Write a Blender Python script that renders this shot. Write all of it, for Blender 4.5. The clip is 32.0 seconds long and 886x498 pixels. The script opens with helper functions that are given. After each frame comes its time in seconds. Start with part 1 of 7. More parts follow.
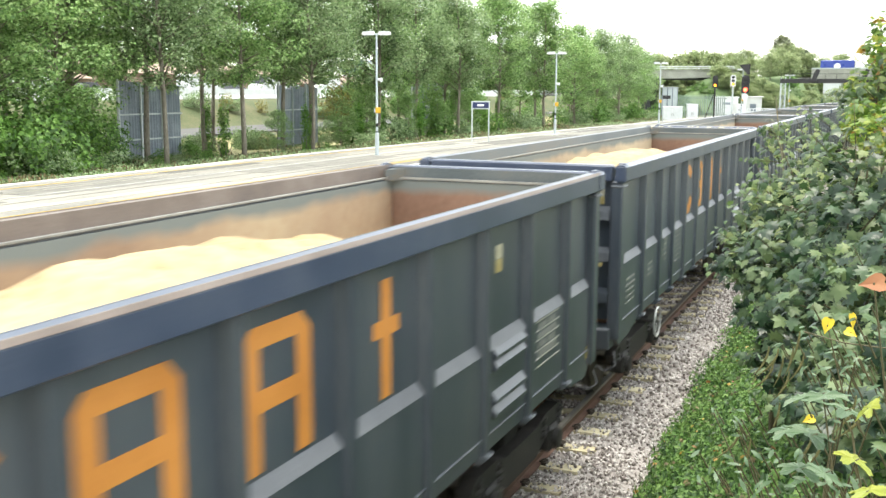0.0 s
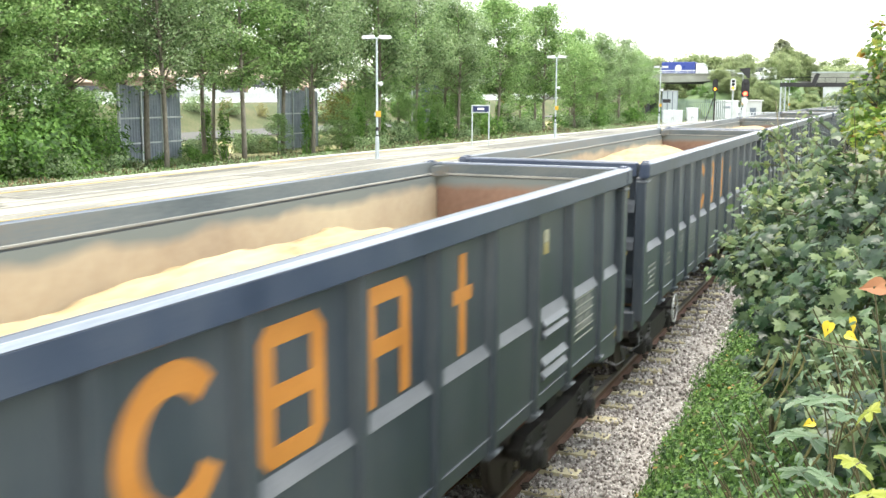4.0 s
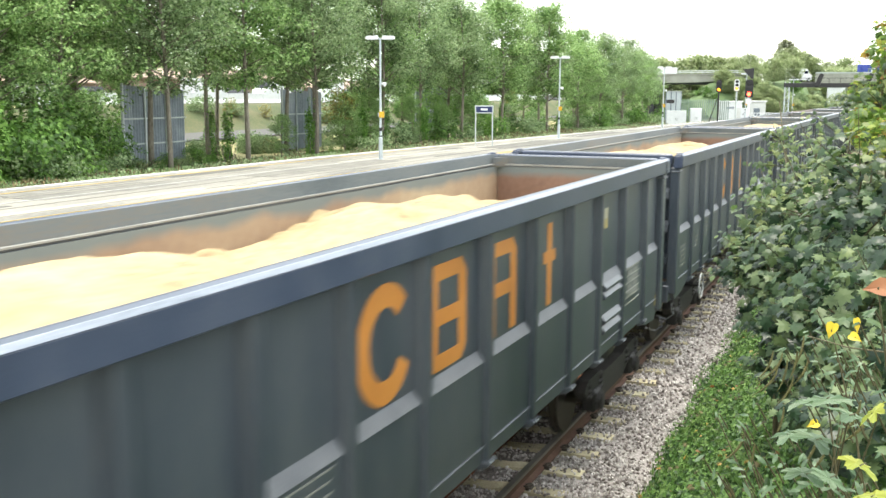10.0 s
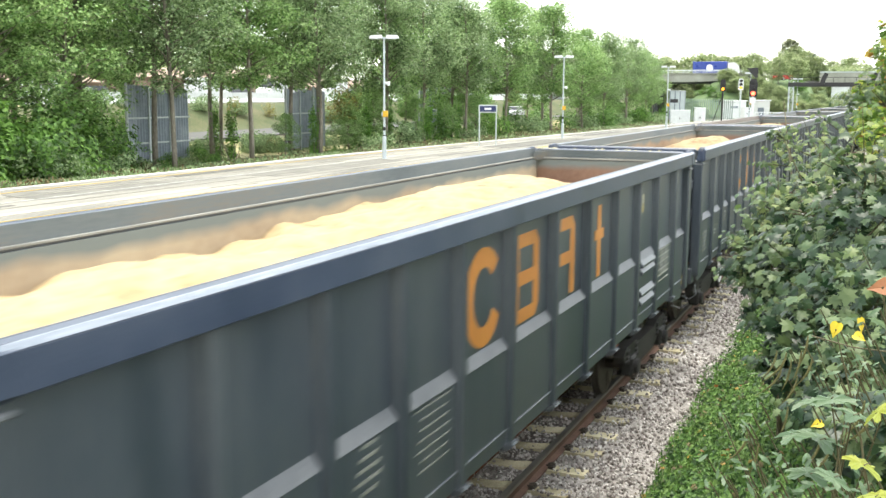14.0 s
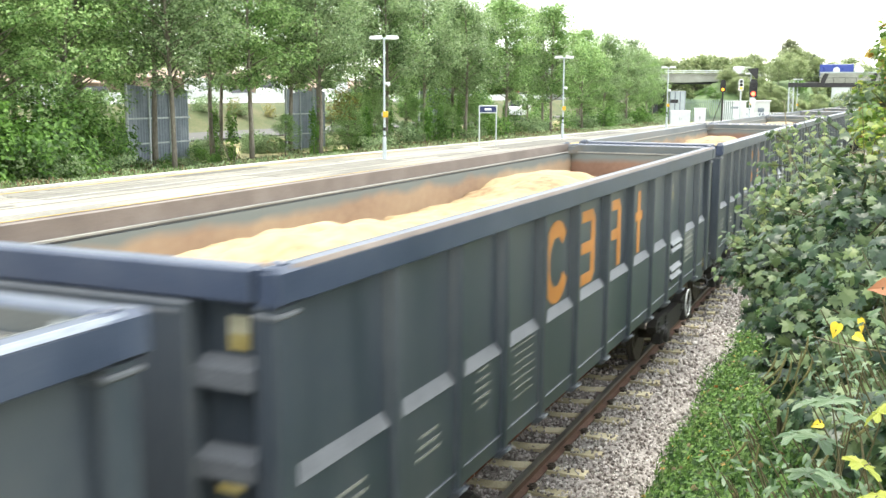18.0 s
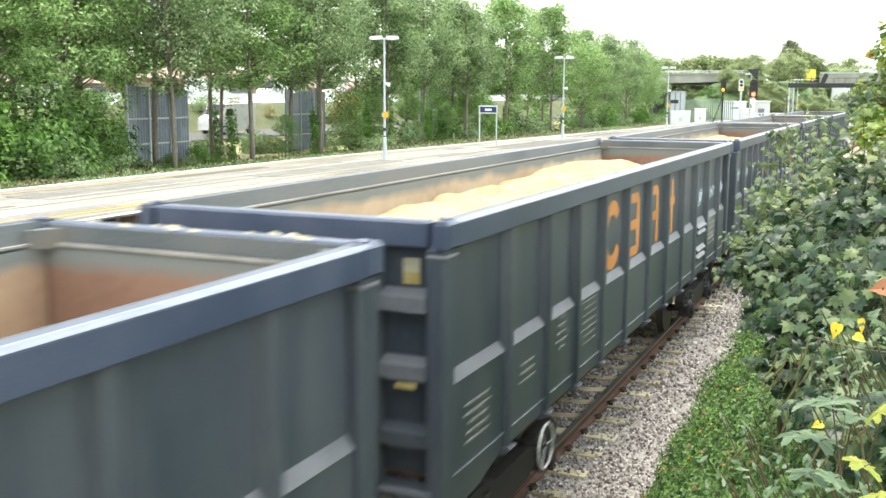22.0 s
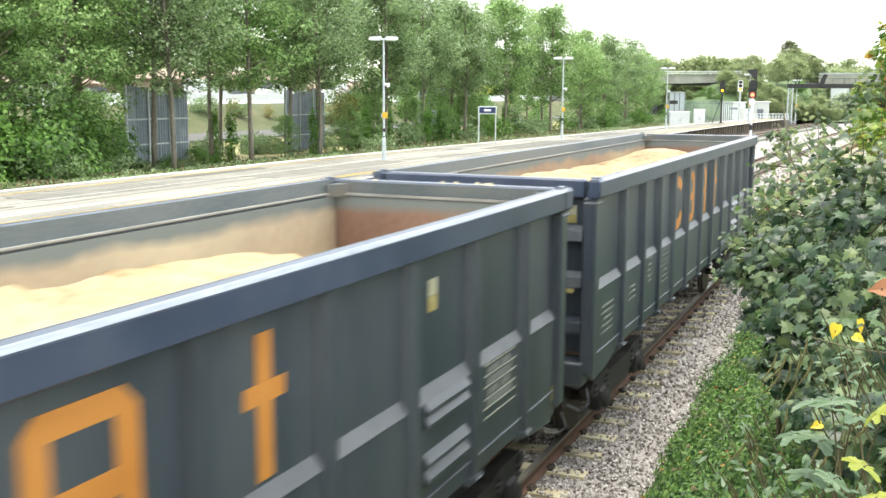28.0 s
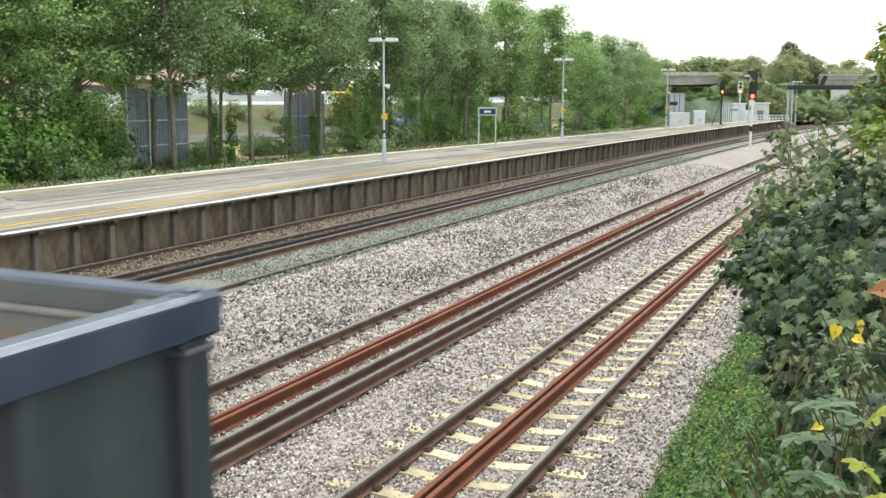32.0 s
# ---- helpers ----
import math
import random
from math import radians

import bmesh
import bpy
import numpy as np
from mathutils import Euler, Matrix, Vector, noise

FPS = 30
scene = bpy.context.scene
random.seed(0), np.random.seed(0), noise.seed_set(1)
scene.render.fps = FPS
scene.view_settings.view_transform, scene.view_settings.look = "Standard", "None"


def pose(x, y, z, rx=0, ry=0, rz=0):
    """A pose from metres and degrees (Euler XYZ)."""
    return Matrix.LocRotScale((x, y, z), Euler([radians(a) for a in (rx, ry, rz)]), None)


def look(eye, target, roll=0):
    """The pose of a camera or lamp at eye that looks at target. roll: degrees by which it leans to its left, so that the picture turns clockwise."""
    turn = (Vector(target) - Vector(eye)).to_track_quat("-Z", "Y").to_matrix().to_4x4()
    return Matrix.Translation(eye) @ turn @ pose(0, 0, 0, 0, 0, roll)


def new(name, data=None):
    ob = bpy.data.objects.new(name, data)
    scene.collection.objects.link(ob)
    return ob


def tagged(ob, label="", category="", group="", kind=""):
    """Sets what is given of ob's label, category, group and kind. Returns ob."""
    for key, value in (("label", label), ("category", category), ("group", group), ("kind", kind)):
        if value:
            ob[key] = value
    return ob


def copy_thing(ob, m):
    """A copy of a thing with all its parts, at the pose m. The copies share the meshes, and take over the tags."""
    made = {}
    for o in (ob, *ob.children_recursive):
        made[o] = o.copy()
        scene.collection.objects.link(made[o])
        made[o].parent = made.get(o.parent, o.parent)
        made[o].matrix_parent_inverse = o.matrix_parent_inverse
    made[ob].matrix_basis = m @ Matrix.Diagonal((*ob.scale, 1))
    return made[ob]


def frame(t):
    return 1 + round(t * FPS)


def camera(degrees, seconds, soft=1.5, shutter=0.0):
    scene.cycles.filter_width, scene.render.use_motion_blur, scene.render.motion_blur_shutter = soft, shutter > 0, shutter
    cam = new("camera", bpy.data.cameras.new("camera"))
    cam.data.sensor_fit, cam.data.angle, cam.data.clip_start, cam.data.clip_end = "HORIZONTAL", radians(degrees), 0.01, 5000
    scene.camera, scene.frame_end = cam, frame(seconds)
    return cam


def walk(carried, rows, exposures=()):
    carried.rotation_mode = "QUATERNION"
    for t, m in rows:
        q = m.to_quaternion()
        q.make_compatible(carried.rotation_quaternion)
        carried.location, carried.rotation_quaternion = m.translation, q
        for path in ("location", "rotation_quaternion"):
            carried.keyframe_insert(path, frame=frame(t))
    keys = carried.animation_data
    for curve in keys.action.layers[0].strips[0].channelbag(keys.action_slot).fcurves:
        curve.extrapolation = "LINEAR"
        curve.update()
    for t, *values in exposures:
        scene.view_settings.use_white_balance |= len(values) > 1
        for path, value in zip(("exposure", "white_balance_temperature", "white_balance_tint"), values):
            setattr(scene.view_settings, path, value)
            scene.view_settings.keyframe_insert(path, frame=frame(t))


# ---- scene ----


from collections import defaultdict

# ---- camera ----
cam = camera(47.54, 32.0, 1.5, 0.5)
EYE = Vector((4.07, 0.0, 3.97))


def aim(left, down):
    """The camera at its tripod, turned left of the track's direction and tilted down, in degrees."""
    a, b = radians(left), radians(down)
    way = Vector((-math.sin(a) * math.cos(b), math.cos(a) * math.cos(b), -math.sin(b)))
    return look(EYE, EYE + way * 10, 0.28)


walk(cam, [(t, aim(a, b)) for t, a, b in (
    (0, 23.448, 8.984), (0.5, 23.425, 8.936), (1, 23.427, 8.895), (1.5, 23.433, 8.86), (2, 23.454, 8.846), (3, 23.435, 8.787),
    (3.5, 23.448, 8.775), (5.5, 23.465, 8.777), (6.5, 23.479, 8.781), (7.5, 23.525, 8.773), (8.5, 23.561, 8.769), (9, 23.571, 8.757),
    (10, 23.653, 8.746), (11, 23.705, 8.749), (12, 23.749, 8.743), (13, 23.801, 8.745), (14, 23.863, 8.784), (14.5, 23.876, 8.791),
    (16.5, 23.903, 8.766), (17.5, 23.864, 8.761), (19, 23.883, 8.752), (20.5, 23.885, 8.74), (22, 23.88, 8.739), (23.5, 23.871, 8.762),
    (25, 23.857, 8.718), (25.5, 23.877, 8.712), (27.5, 23.835, 8.701), (28.5, 23.838, 8.711), (29.5, 23.835, 8.705), (30.5, 23.835, 8.659),
    (31, 23.84, 8.635), (31.5, 23.84, 8.63), (32, 23.84, 8.63))], exposures=[(t, e, 6900, 6) for t, e in (
        (0, 1.54), (1, 1.62), (2, 1.53), (3, 1.64), (6, 1.54), (7, 1.62), (8, 1.52), (9, 1.59), (10, 1.46), (11, 1.58), (12, 1.5), (13, 1.56), (14, 1.46), (17, 1.56), (18, 1.66), (19, 1.47), (20, 1.68),
        (21, 1.5), (22, 1.58), (23, 1.49), (24, 1.56), (25, 1.47), (28, 1.48), (29, 1.62), (30, 1.42), (30.5, 1.3), (31, 1.16), (31.5, 0.95), (32, 0.74))])

# ---- light: a bright overcast day ----
world = bpy.data.worlds.new("overcast_sky")
scene.world = world
world.use_nodes = True
wt = world.node_tree
wt.nodes.clear()
sky = wt.nodes.new("ShaderNodeTexSky")
sky.sky_type, sky.sun_disc = "NISHITA", False
sky.sun_elevation, sky.sun_rotation = radians(82), radians(346)
sky.air_density, sky.dust_density, sky.ozone_density = 1.0, 1.0, 0.6
cloud = wt.nodes.new("ShaderNodeMix")
cloud.data_type = "RGBA"
cloud.inputs[0].default_value = 0.72
cloud.inputs[7].default_value = (7.6, 7.8, 8.0, 1)
back = wt.nodes.new("ShaderNodeBackground")
back.inputs["Strength"].default_value = 0.15
outw = wt.nodes.new("ShaderNodeOutputWorld")
wt.links.new(sky.outputs[0], cloud.inputs[6])
wt.links.new(cloud.outputs[2], back.inputs["Color"])
wt.links.new(back.outputs[0], outw.inputs["Surface"])
sun = new("sun", bpy.data.lights.new("sun", "SUN"))
sun.data.energy, sun.data.angle, sun.data.color = 1.9, radians(22), (1.0, 0.96, 0.9)
sun.matrix_world = look((-2, 8, 60), (0, 0, 0))


# ---- materials ----
def mat(name, cols, scale=3.0, rough=0.7, metal=0.0, bump=0.15, fine=60.0, mix=0.5, piece=0.0, stretch=None, rspan=0.15, island=False):
    """A surface whose colour wanders between cols at a large and a fine scale, with relief. piece: how much one object differs from the next."""
    m = bpy.data.materials.new(name)
    m.use_nodes = True
    nt = m.node_tree
    b = nt.nodes["Principled BSDF"]
    co = nt.nodes.new("ShaderNodeTexCoord")
    src = co.outputs["Object"]
    if stretch:
        mp = nt.nodes.new("ShaderNodeMapping")
        mp.inputs["Scale"].default_value = stretch
        nt.links.new(src, mp.inputs["Vector"])
        src = mp.outputs[0]
    big, small = nt.nodes.new("ShaderNodeTexNoise"), nt.nodes.new("ShaderNodeTexNoise")
    big.inputs["Scale"].default_value, big.inputs["Detail"].default_value = scale, 6
    small.inputs["Scale"].default_value, small.inputs["Detail"].default_value = fine, 3
    nt.links.new(src, big.inputs["Vector"])
    nt.links.new(src, small.inputs["Vector"])
    mx = nt.nodes.new("ShaderNodeMix")
    mx.inputs[0].default_value = mix
    nt.links.new(big.outputs["Fac"], mx.inputs[2])
    nt.links.new(small.outputs["Fac"], mx.inputs[3])
    fac = mx.outputs[0]
    if piece:
        if island:
            rnd = nt.nodes.new("ShaderNodeNewGeometry").outputs["Random Per Island"]
        else:
            rnd = nt.nodes.new("ShaderNodeObjectInfo").outputs["Random"]
        ad = nt.nodes.new("ShaderNodeMath")
        ad.operation = "MULTIPLY_ADD"
        ad.inputs[1].default_value, ad.inputs[2].default_value = piece, -piece / 2
        nt.links.new(rnd, ad.inputs[0])
        sm = nt.nodes.new("ShaderNodeMath")
        nt.links.new(fac, sm.inputs[0])
        nt.links.new(ad.outputs[0], sm.inputs[1])
        fac = sm.outputs[0]
    ramp = nt.nodes.new("ShaderNodeValToRGB")
    el = ramp.color_ramp.elements
    n = len(cols)
    for i in range(n - 2):
        el.new(0.5)
    for i, c in enumerate(cols):
        el[i].position = 0.32 + 0.36 * i / max(1, n - 1)
        el[i].color = (*c, 1)
    nt.links.new(fac, ramp.inputs[0])
    nt.links.new(ramp.outputs[0], b.inputs["Base Color"])
    rr = nt.nodes.new("ShaderNodeMapRange")
    rr.inputs[3].default_value, rr.inputs[4].default_value = max(0.03, rough - rspan), min(1, rough + rspan)
    nt.links.new(fac, rr.inputs[0])
    nt.links.new(rr.outputs[0], b.inputs["Roughness"])
    b.inputs["Metallic"].default_value = metal
    if bump:
        bp = nt.nodes.new("ShaderNodeBump")
        bp.inputs["Strength"].default_value, bp.inputs["Distance"].default_value = bump, 0.02
        nt.links.new(mx.outputs[0], bp.inputs["Height"])
        nt.links.new(bp.outputs[0], b.inputs["Normal"])
    return m


def glow(name, colour, strength):
    m = bpy.data.materials.new(name)
    m.use_nodes = True
    b = m.node_tree.nodes["Principled BSDF"]
    b.inputs["Base Color"].default_value = (*colour, 1)
    b.inputs["Emission Color"].default_value = (*colour, 1)
    b.inputs["Emission Strength"].default_value = strength
    return m


def leafy(name, cols, rough=0.45, through_light=0.25, scale=0.6):
    """A leaf: each island of the mesh takes its own tone, and light comes through it."""
    m = mat(name, cols, scale, rough, 0, 0.1, 25, 0.25, 0.55, island=True)
    nt = m.node_tree
    b, o = nt.nodes["Principled BSDF"], nt.nodes["Material Output"]
    tr = nt.nodes.new("ShaderNodeBsdfTranslucent")
    nt.links.new(b.inputs["Base Color"].links[0].from_socket, tr.inputs["Color"])
    mx = nt.nodes.new("ShaderNodeMixShader")
    mx.inputs[0].default_value = through_light
    nt.links.new(b.outputs[0], mx.inputs[1])
    nt.links.new(tr.outputs[0], mx.inputs[2])
    nt.links.new(mx.outputs[0], o.inputs["Surface"])
    return m


WAGON = mat("wagon_grey_paint", ((0.0255, 0.035, 0.049), (0.042, 0.053, 0.069), (0.062, 0.073, 0.086), (0.083, 0.09, 0.097)), 2.2, 0.4, 0.0, 0.05, 45, 0.35, stretch=(1, 1, 0.14))
WAGON.node_tree.nodes["Principled BSDF"].inputs["Specular IOR Level"].default_value = 0.75
RIM = mat("wagon_rim_paint", ((0.03, 0.0423, 0.074), (0.0467, 0.062, 0.101), (0.0734, 0.089, 0.127)), 2.2, 0.36, 0.0, 0.05, 60, 0.3)
# pale bluish colour that stands in for sky reflected along the rail's edge
EDGESHINE = mat("edge_highlight_paint", ((0.15, 0.175, 0.215), (0.23, 0.26, 0.31), (0.32, 0.35, 0.4)), 3, 0.32, 0.2, 0.03, 50, 0.5, stretch=(1, 0.2, 1))
# paler than the side paint, for ledges, upper end ribs and grab rails
LEDGE = mat("pale_ledge_paint", ((0.085, 0.093, 0.106), (0.125, 0.134, 0.148), (0.17, 0.178, 0.19)), 3, 0.55, 0, 0.05, 80, 0.4)
LIP = mat("pale_worn_lip", ((0.14, 0.145, 0.14), (0.25, 0.255, 0.24), (0.36, 0.36, 0.335)), 3, 0.6, 0, 0.05, 50, 0.4, stretch=(1, 0.3, 1))
RAILIN = mat("weathered_inner_rail_paint", ((0.046, 0.062, 0.072), (0.076, 0.094, 0.102), (0.106, 0.12, 0.124), (0.135, 0.124, 0.106)), 1.3, 0.6, 0, 0.08, 40, 0.35, stretch=(1, 0.35, 1))
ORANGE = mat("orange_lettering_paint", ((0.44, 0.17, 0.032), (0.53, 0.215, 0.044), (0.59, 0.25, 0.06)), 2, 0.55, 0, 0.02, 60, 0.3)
WORN = mat("worn_white_paint", ((0.2, 0.21, 0.19), (0.42, 0.42, 0.37), (0.6, 0.6, 0.52)), 9, 0.6, 0, 0.02, 90, 0.5)
TAGWHITE = mat("pale_spray_paint", ((0.45, 0.55, 0.66), (0.66, 0.74, 0.82)), 6, 0.5, 0, 0.0, 40, 0.5)
YELLOW = mat("yellow_sticker", ((0.24, 0.185, 0.065), (0.37, 0.29, 0.1), (0.44, 0.39, 0.22)), 12, 0.5, 0, 0.02, 90, 0.5)
CREAM = mat("cream_sticker", ((0.36, 0.335, 0.23), (0.5, 0.47, 0.345)), 12, 0.5, 0, 0.02, 90, 0.5)
SAND = mat("pale_yellow_sand", ((0.19, 0.128, 0.066), (0.32, 0.234, 0.128), (0.385, 0.292, 0.165), (0.425, 0.338, 0.2)), 1.3, 0.95, 0, 0.8, 9, 0.45)
# slightly darker, browner sand tone for some of the loads
TANSAND = mat("dull_tan_sand", ((0.165, 0.105, 0.055), (0.285, 0.203, 0.113), (0.352, 0.262, 0.15), (0.4, 0.315, 0.188)), 1.3, 0.95, 0, 0.8, 9, 0.45)
RUSTIN = mat("rusty_inner_plate", ((0.17, 0.085, 0.05), (0.25, 0.14, 0.09), (0.32, 0.2, 0.13)), 1.8, 0.8, 0, 0.2, 30, 0.35)
UNDER = mat("dark_grimy_steel", ((0.009, 0.009, 0.009), (0.021, 0.02, 0.019), (0.042, 0.038, 0.034)), 6, 0.7, 0.2, 0.2, 50, 0.5)
WHEELST = mat("wheel_steel", ((0.03, 0.026, 0.022), (0.07, 0.06, 0.05)), 9, 0.5, 0.6, 0.1, 60, 0.5)
GALV = mat("white_painted_ring", ((0.45, 0.458, 0.45), (0.562, 0.57, 0.562)), 9, 0.4, 0.2, 0.02, 60, 0.5)


# ---- mesh helpers ----
class Shape:
    """Collects vertices and faces of one mesh."""

    def __init__(self):
        self.v, self.f = [], []

    def add(self, verts, faces):
        n = len(self.v)
        self.v += [tuple(p) for p in verts]
        self.f += [tuple(i + n for i in f) for f in faces]
        return self

    def box(self, x0, y0, z0, x1, y1, z1, c=0.0):
        """A box with its edges cut by c."""
        if c <= 0:
            v = [(x, y, z) for x in (x0, x1) for y in (y0, y1) for z in (z0, z1)]
            return self.add(v, ((0, 1, 3, 2), (4, 6, 7, 5), (0, 4, 5, 1), (2, 3, 7, 6), (0, 2, 6, 4), (1, 5, 7, 3)))
        v, idx = [], {}
        for i, sx in enumerate((-1, 1)):
            for j, sy in enumerate((-1, 1)):
                for k, sz in enumerate((-1, 1)):
                    p = ((x0, x1)[i], (y0, y1)[j], (z0, z1)[k])
                    for a in range(3):
                        q = [p[0] - sx * c, p[1] - sy * c, p[2] - sz * c]
                        q[a] = p[a]
                        idx[i, j, k, a] = len(v)
                        v.append(tuple(q))
        f = []
        for a in range(3):
            for s in (0, 1):
                o = [(0, 0), (1, 0), (1, 1), (0, 1)]
                if (s == 0) != (a == 1):
                    o = o[::-1]
                r = []
                for u, w in o:
                    key = [u, w]
                    key.insert(a, s)
                    r.append(idx[(*key, a)])
                f.append(tuple(r))
        for a in range(3):
            b, d = [q for q in range(3) if q != a]
            for u in (0, 1):
                for w in (0, 1):
                    k0, k1 = [0, 0, 0], [0, 0, 0]
                    k0[b] = k1[b] = u
                    k0[d] = k1[d] = w
                    k0[a], k1[a] = 0, 1
                    f.append((idx[(*k0, b)], idx[(*k1, b)], idx[(*k1, d)], idx[(*k0, d)]))
        for i in (0, 1):
            for j in (0, 1):
                for k in (0, 1):
                    f.append((idx[i, j, k, 0], idx[i, j, k, 1], idx[i, j, k, 2]))
        return self.add(v, f)

    def tube(self, path, radii, n=10, caps=True):
        """A round bar along path."""
        path = [Vector(p) for p in path]
        if not hasattr(radii, "__len__"):
            radii = [radii] * len(path)
        v, f = [], []
        side = None
        for i, p in enumerate(path):
            d = (path[min(i + 1, len(path) - 1)] - path[max(i - 1, 0)]).normalized()
            if side is None or abs(side.dot(d)) > 0.95:
                side = Vector((0, 0, 1)) if abs(d.z) < 0.9 else Vector((1, 0, 0))
            a = d.cross(side).normalized()
            b = a.cross(d).normalized()
            side = b
            for k in range(n):
                w = 2 * math.pi * k / n
                v.append(p + (a * math.cos(w) + b * math.sin(w)) * radii[i])
        for i in range(len(path) - 1):
            for k in range(n):
                f.append((i * n + k, i * n + (k + 1) % n, (i + 1) * n + (k + 1) % n, (i + 1) * n + k))
        if caps:
            f.append(tuple(range(n))[::-1])
            f.append(tuple(range((len(path) - 1) * n, len(path) * n)))
        return self.add(v, f)

    def lathe(self, prof, origin, axis, n=20):
        """Turns (distance along axis, radius) pairs round the axis."""
        axis = Vector(axis).normalized()
        a = axis.orthogonal().normalized()
        b = axis.cross(a)
        o = Vector(origin)
        v = [o + axis * h + (a * math.cos(2 * math.pi * k / n) + b * math.sin(2 * math.pi * k / n)) * r for h, r in prof for k in range(n)]
        f = [(i * n + k, i * n + (k + 1) % n, (i + 1) * n + (k + 1) % n, (i + 1) * n + k) for i in range(len(prof) - 1) for k in range(n)]
        f.append(tuple(range(n))[::-1])
        f.append(tuple(range((len(prof) - 1) * n, len(prof) * n)))
        return self.add(v, f)

    def loft(self, rings, closed=True, caps=True):
        """Joins rings of equal length."""
        n = len(rings[0])
        v = [p for r in rings for p in r]
        m = n if closed else n - 1
        f = [(i * n + k, i * n + (k + 1) % n, (i + 1) * n + (k + 1) % n, (i + 1) * n + k) for i in range(len(rings) - 1) for k in range(m)]
        if caps and closed:
            f.append(tuple(range(n))[::-1])
            f.append(tuple(range((len(rings) - 1) * n, len(rings) * n)))
        return self.add(v, f)

    def slab(self, outline, axis, lo, hi):
        """A flat outline (pairs) pushed along an axis from lo to hi."""
        def at(p, h):
            q = list(p)
            q.insert(axis, h)
            return tuple(q)
        return self.loft([[at(p, lo) for p in outline], [at(p, hi) for p in outline]])

    def mesh(self, name, material, smooth=False):
        me = bpy.data.meshes.new(name)
        me.from_pydata(self.v, [], self.f)
        me.materials.append(material)
        if smooth:
            me.polygons.foreach_set("use_smooth", [True] * len(me.polygons))
        bm = bmesh.new()
        bm.from_mesh(me)
        bmesh.ops.recalc_face_normals(bm, faces=bm.faces)
        bm.to_mesh(me)
        bm.free()
        return me


def part(name, shape, material, parent, label="", smooth=False, at=None):
    """Links a shape (or a ready mesh) as one object under parent."""
    ob = new(name, shape.mesh(name, material, smooth) if isinstance(shape, Shape) else shape)
    ob.parent = parent
    if at is not None:
        ob.matrix_basis = at
    if label:
        ob["label"] = label
    return ob


def thing(name, label, category, group="", kind="", at=None):
    ob = new(name)
    ob.empty_display_size = 0.2
    if at is not None:
        ob.matrix_basis = at
    return tagged(ob, label, category, group, kind)


def solid(name, shape, material, label, category="", kind="", group="", smooth=False, at=None):
    ob = new(name, shape.mesh(name, material, smooth))
    if at is not None:
        ob.matrix_basis = at
    return tagged(ob, label, category, group, kind)


def arrays(name, V, F, material, smooth=False):
    """A mesh from number arrays: V (n, 3), F (m, corners)."""
    me = bpy.data.meshes.new(name)
    m, c = F.shape
    me.vertices.add(len(V))
    me.vertices.foreach_set("co", np.ascontiguousarray(V, dtype=np.float32).ravel())
    me.loops.add(m * c)
    me.loops.foreach_set("vertex_index", np.ascontiguousarray(F, dtype=np.int32).ravel())
    me.polygons.add(m)
    me.polygons.foreach_set("loop_start", np.arange(0, m * c, c, dtype=np.int32))
    me.polygons.foreach_set("use_smooth", np.full(m, smooth))
    me.materials.append(material)
    me.update(calc_edges=True)
    return me


def turns(n, rng, tilt=math.pi):
    """n random rotation matrices; tilt limits how far they lean from upright."""
    a, b, c = rng.uniform(0, 2 * math.pi, n), rng.uniform(-tilt, tilt, n), rng.uniform(-tilt, tilt, n)
    ca, sa, cb, sb, cc, sc = np.cos(a), np.sin(a), np.cos(b), np.sin(b), np.cos(c), np.sin(c)
    o, l = np.zeros(n), np.ones(n)
    rz = np.stack([np.stack([ca, -sa, o], -1), np.stack([sa, ca, o], -1), np.stack([o, o, l], -1)], 1)
    ry = np.stack([np.stack([cb, o, sb], -1), np.stack([o, l, o], -1), np.stack([-sb, o, cb], -1)], 1)
    rx = np.stack([np.stack([l, o, o], -1), np.stack([o, cc, -sc], -1), np.stack([o, sc, cc], -1)], 1)
    return rx @ ry @ rz


def scatter(name, TV, TF, P, S, R, material, smooth=False):
    """One mesh of many copies of a small template at points P, sizes S and turns R."""
    n, k = len(P), len(TV)
    S = np.asarray(S, float)
    if S.ndim == 1:
        S = S[:, None].repeat(3, 1)
    V = np.einsum("nij,nkj->nki", R, TV[None] * S[:, None, :]) + P[:, None, :]
    F = (TF[None] + (np.arange(n) * k)[:, None, None]).reshape(-1, TF.shape[1])
    return arrays(name, V.reshape(-1, 3), F, material, smooth)


# ---- the plan: x across from the goods line's centre, y along it, z above the rails ----
BEND, BEND_FROM = 0.000533, 20.0


def bend(y):
    """How far the line has curved to the right at y."""
    return 0.5 * BEND * max(y - BEND_FROM, 0.0) ** 2


def slew(y):
    return math.atan(BEND * max(y - BEND_FROM, 0.0))


def along(x, y, z=0.0):
    return (x + bend(y), y, z)


def stations(y0, y1, step=4.0):
    n = max(2, int(math.ceil((y1 - y0) / step)) + 1)
    return [y0 + (y1 - y0) * i / (n - 1) for i in range(n)]


def strip(shape, prof, y0, y1, step=4.0, closed=True):
    """Sweeps an (x, z) profile along the line."""
    return shape.loft([[along(x, y, z) for x, z in prof] for y in stations(y0, y1, step)], closed, closed)


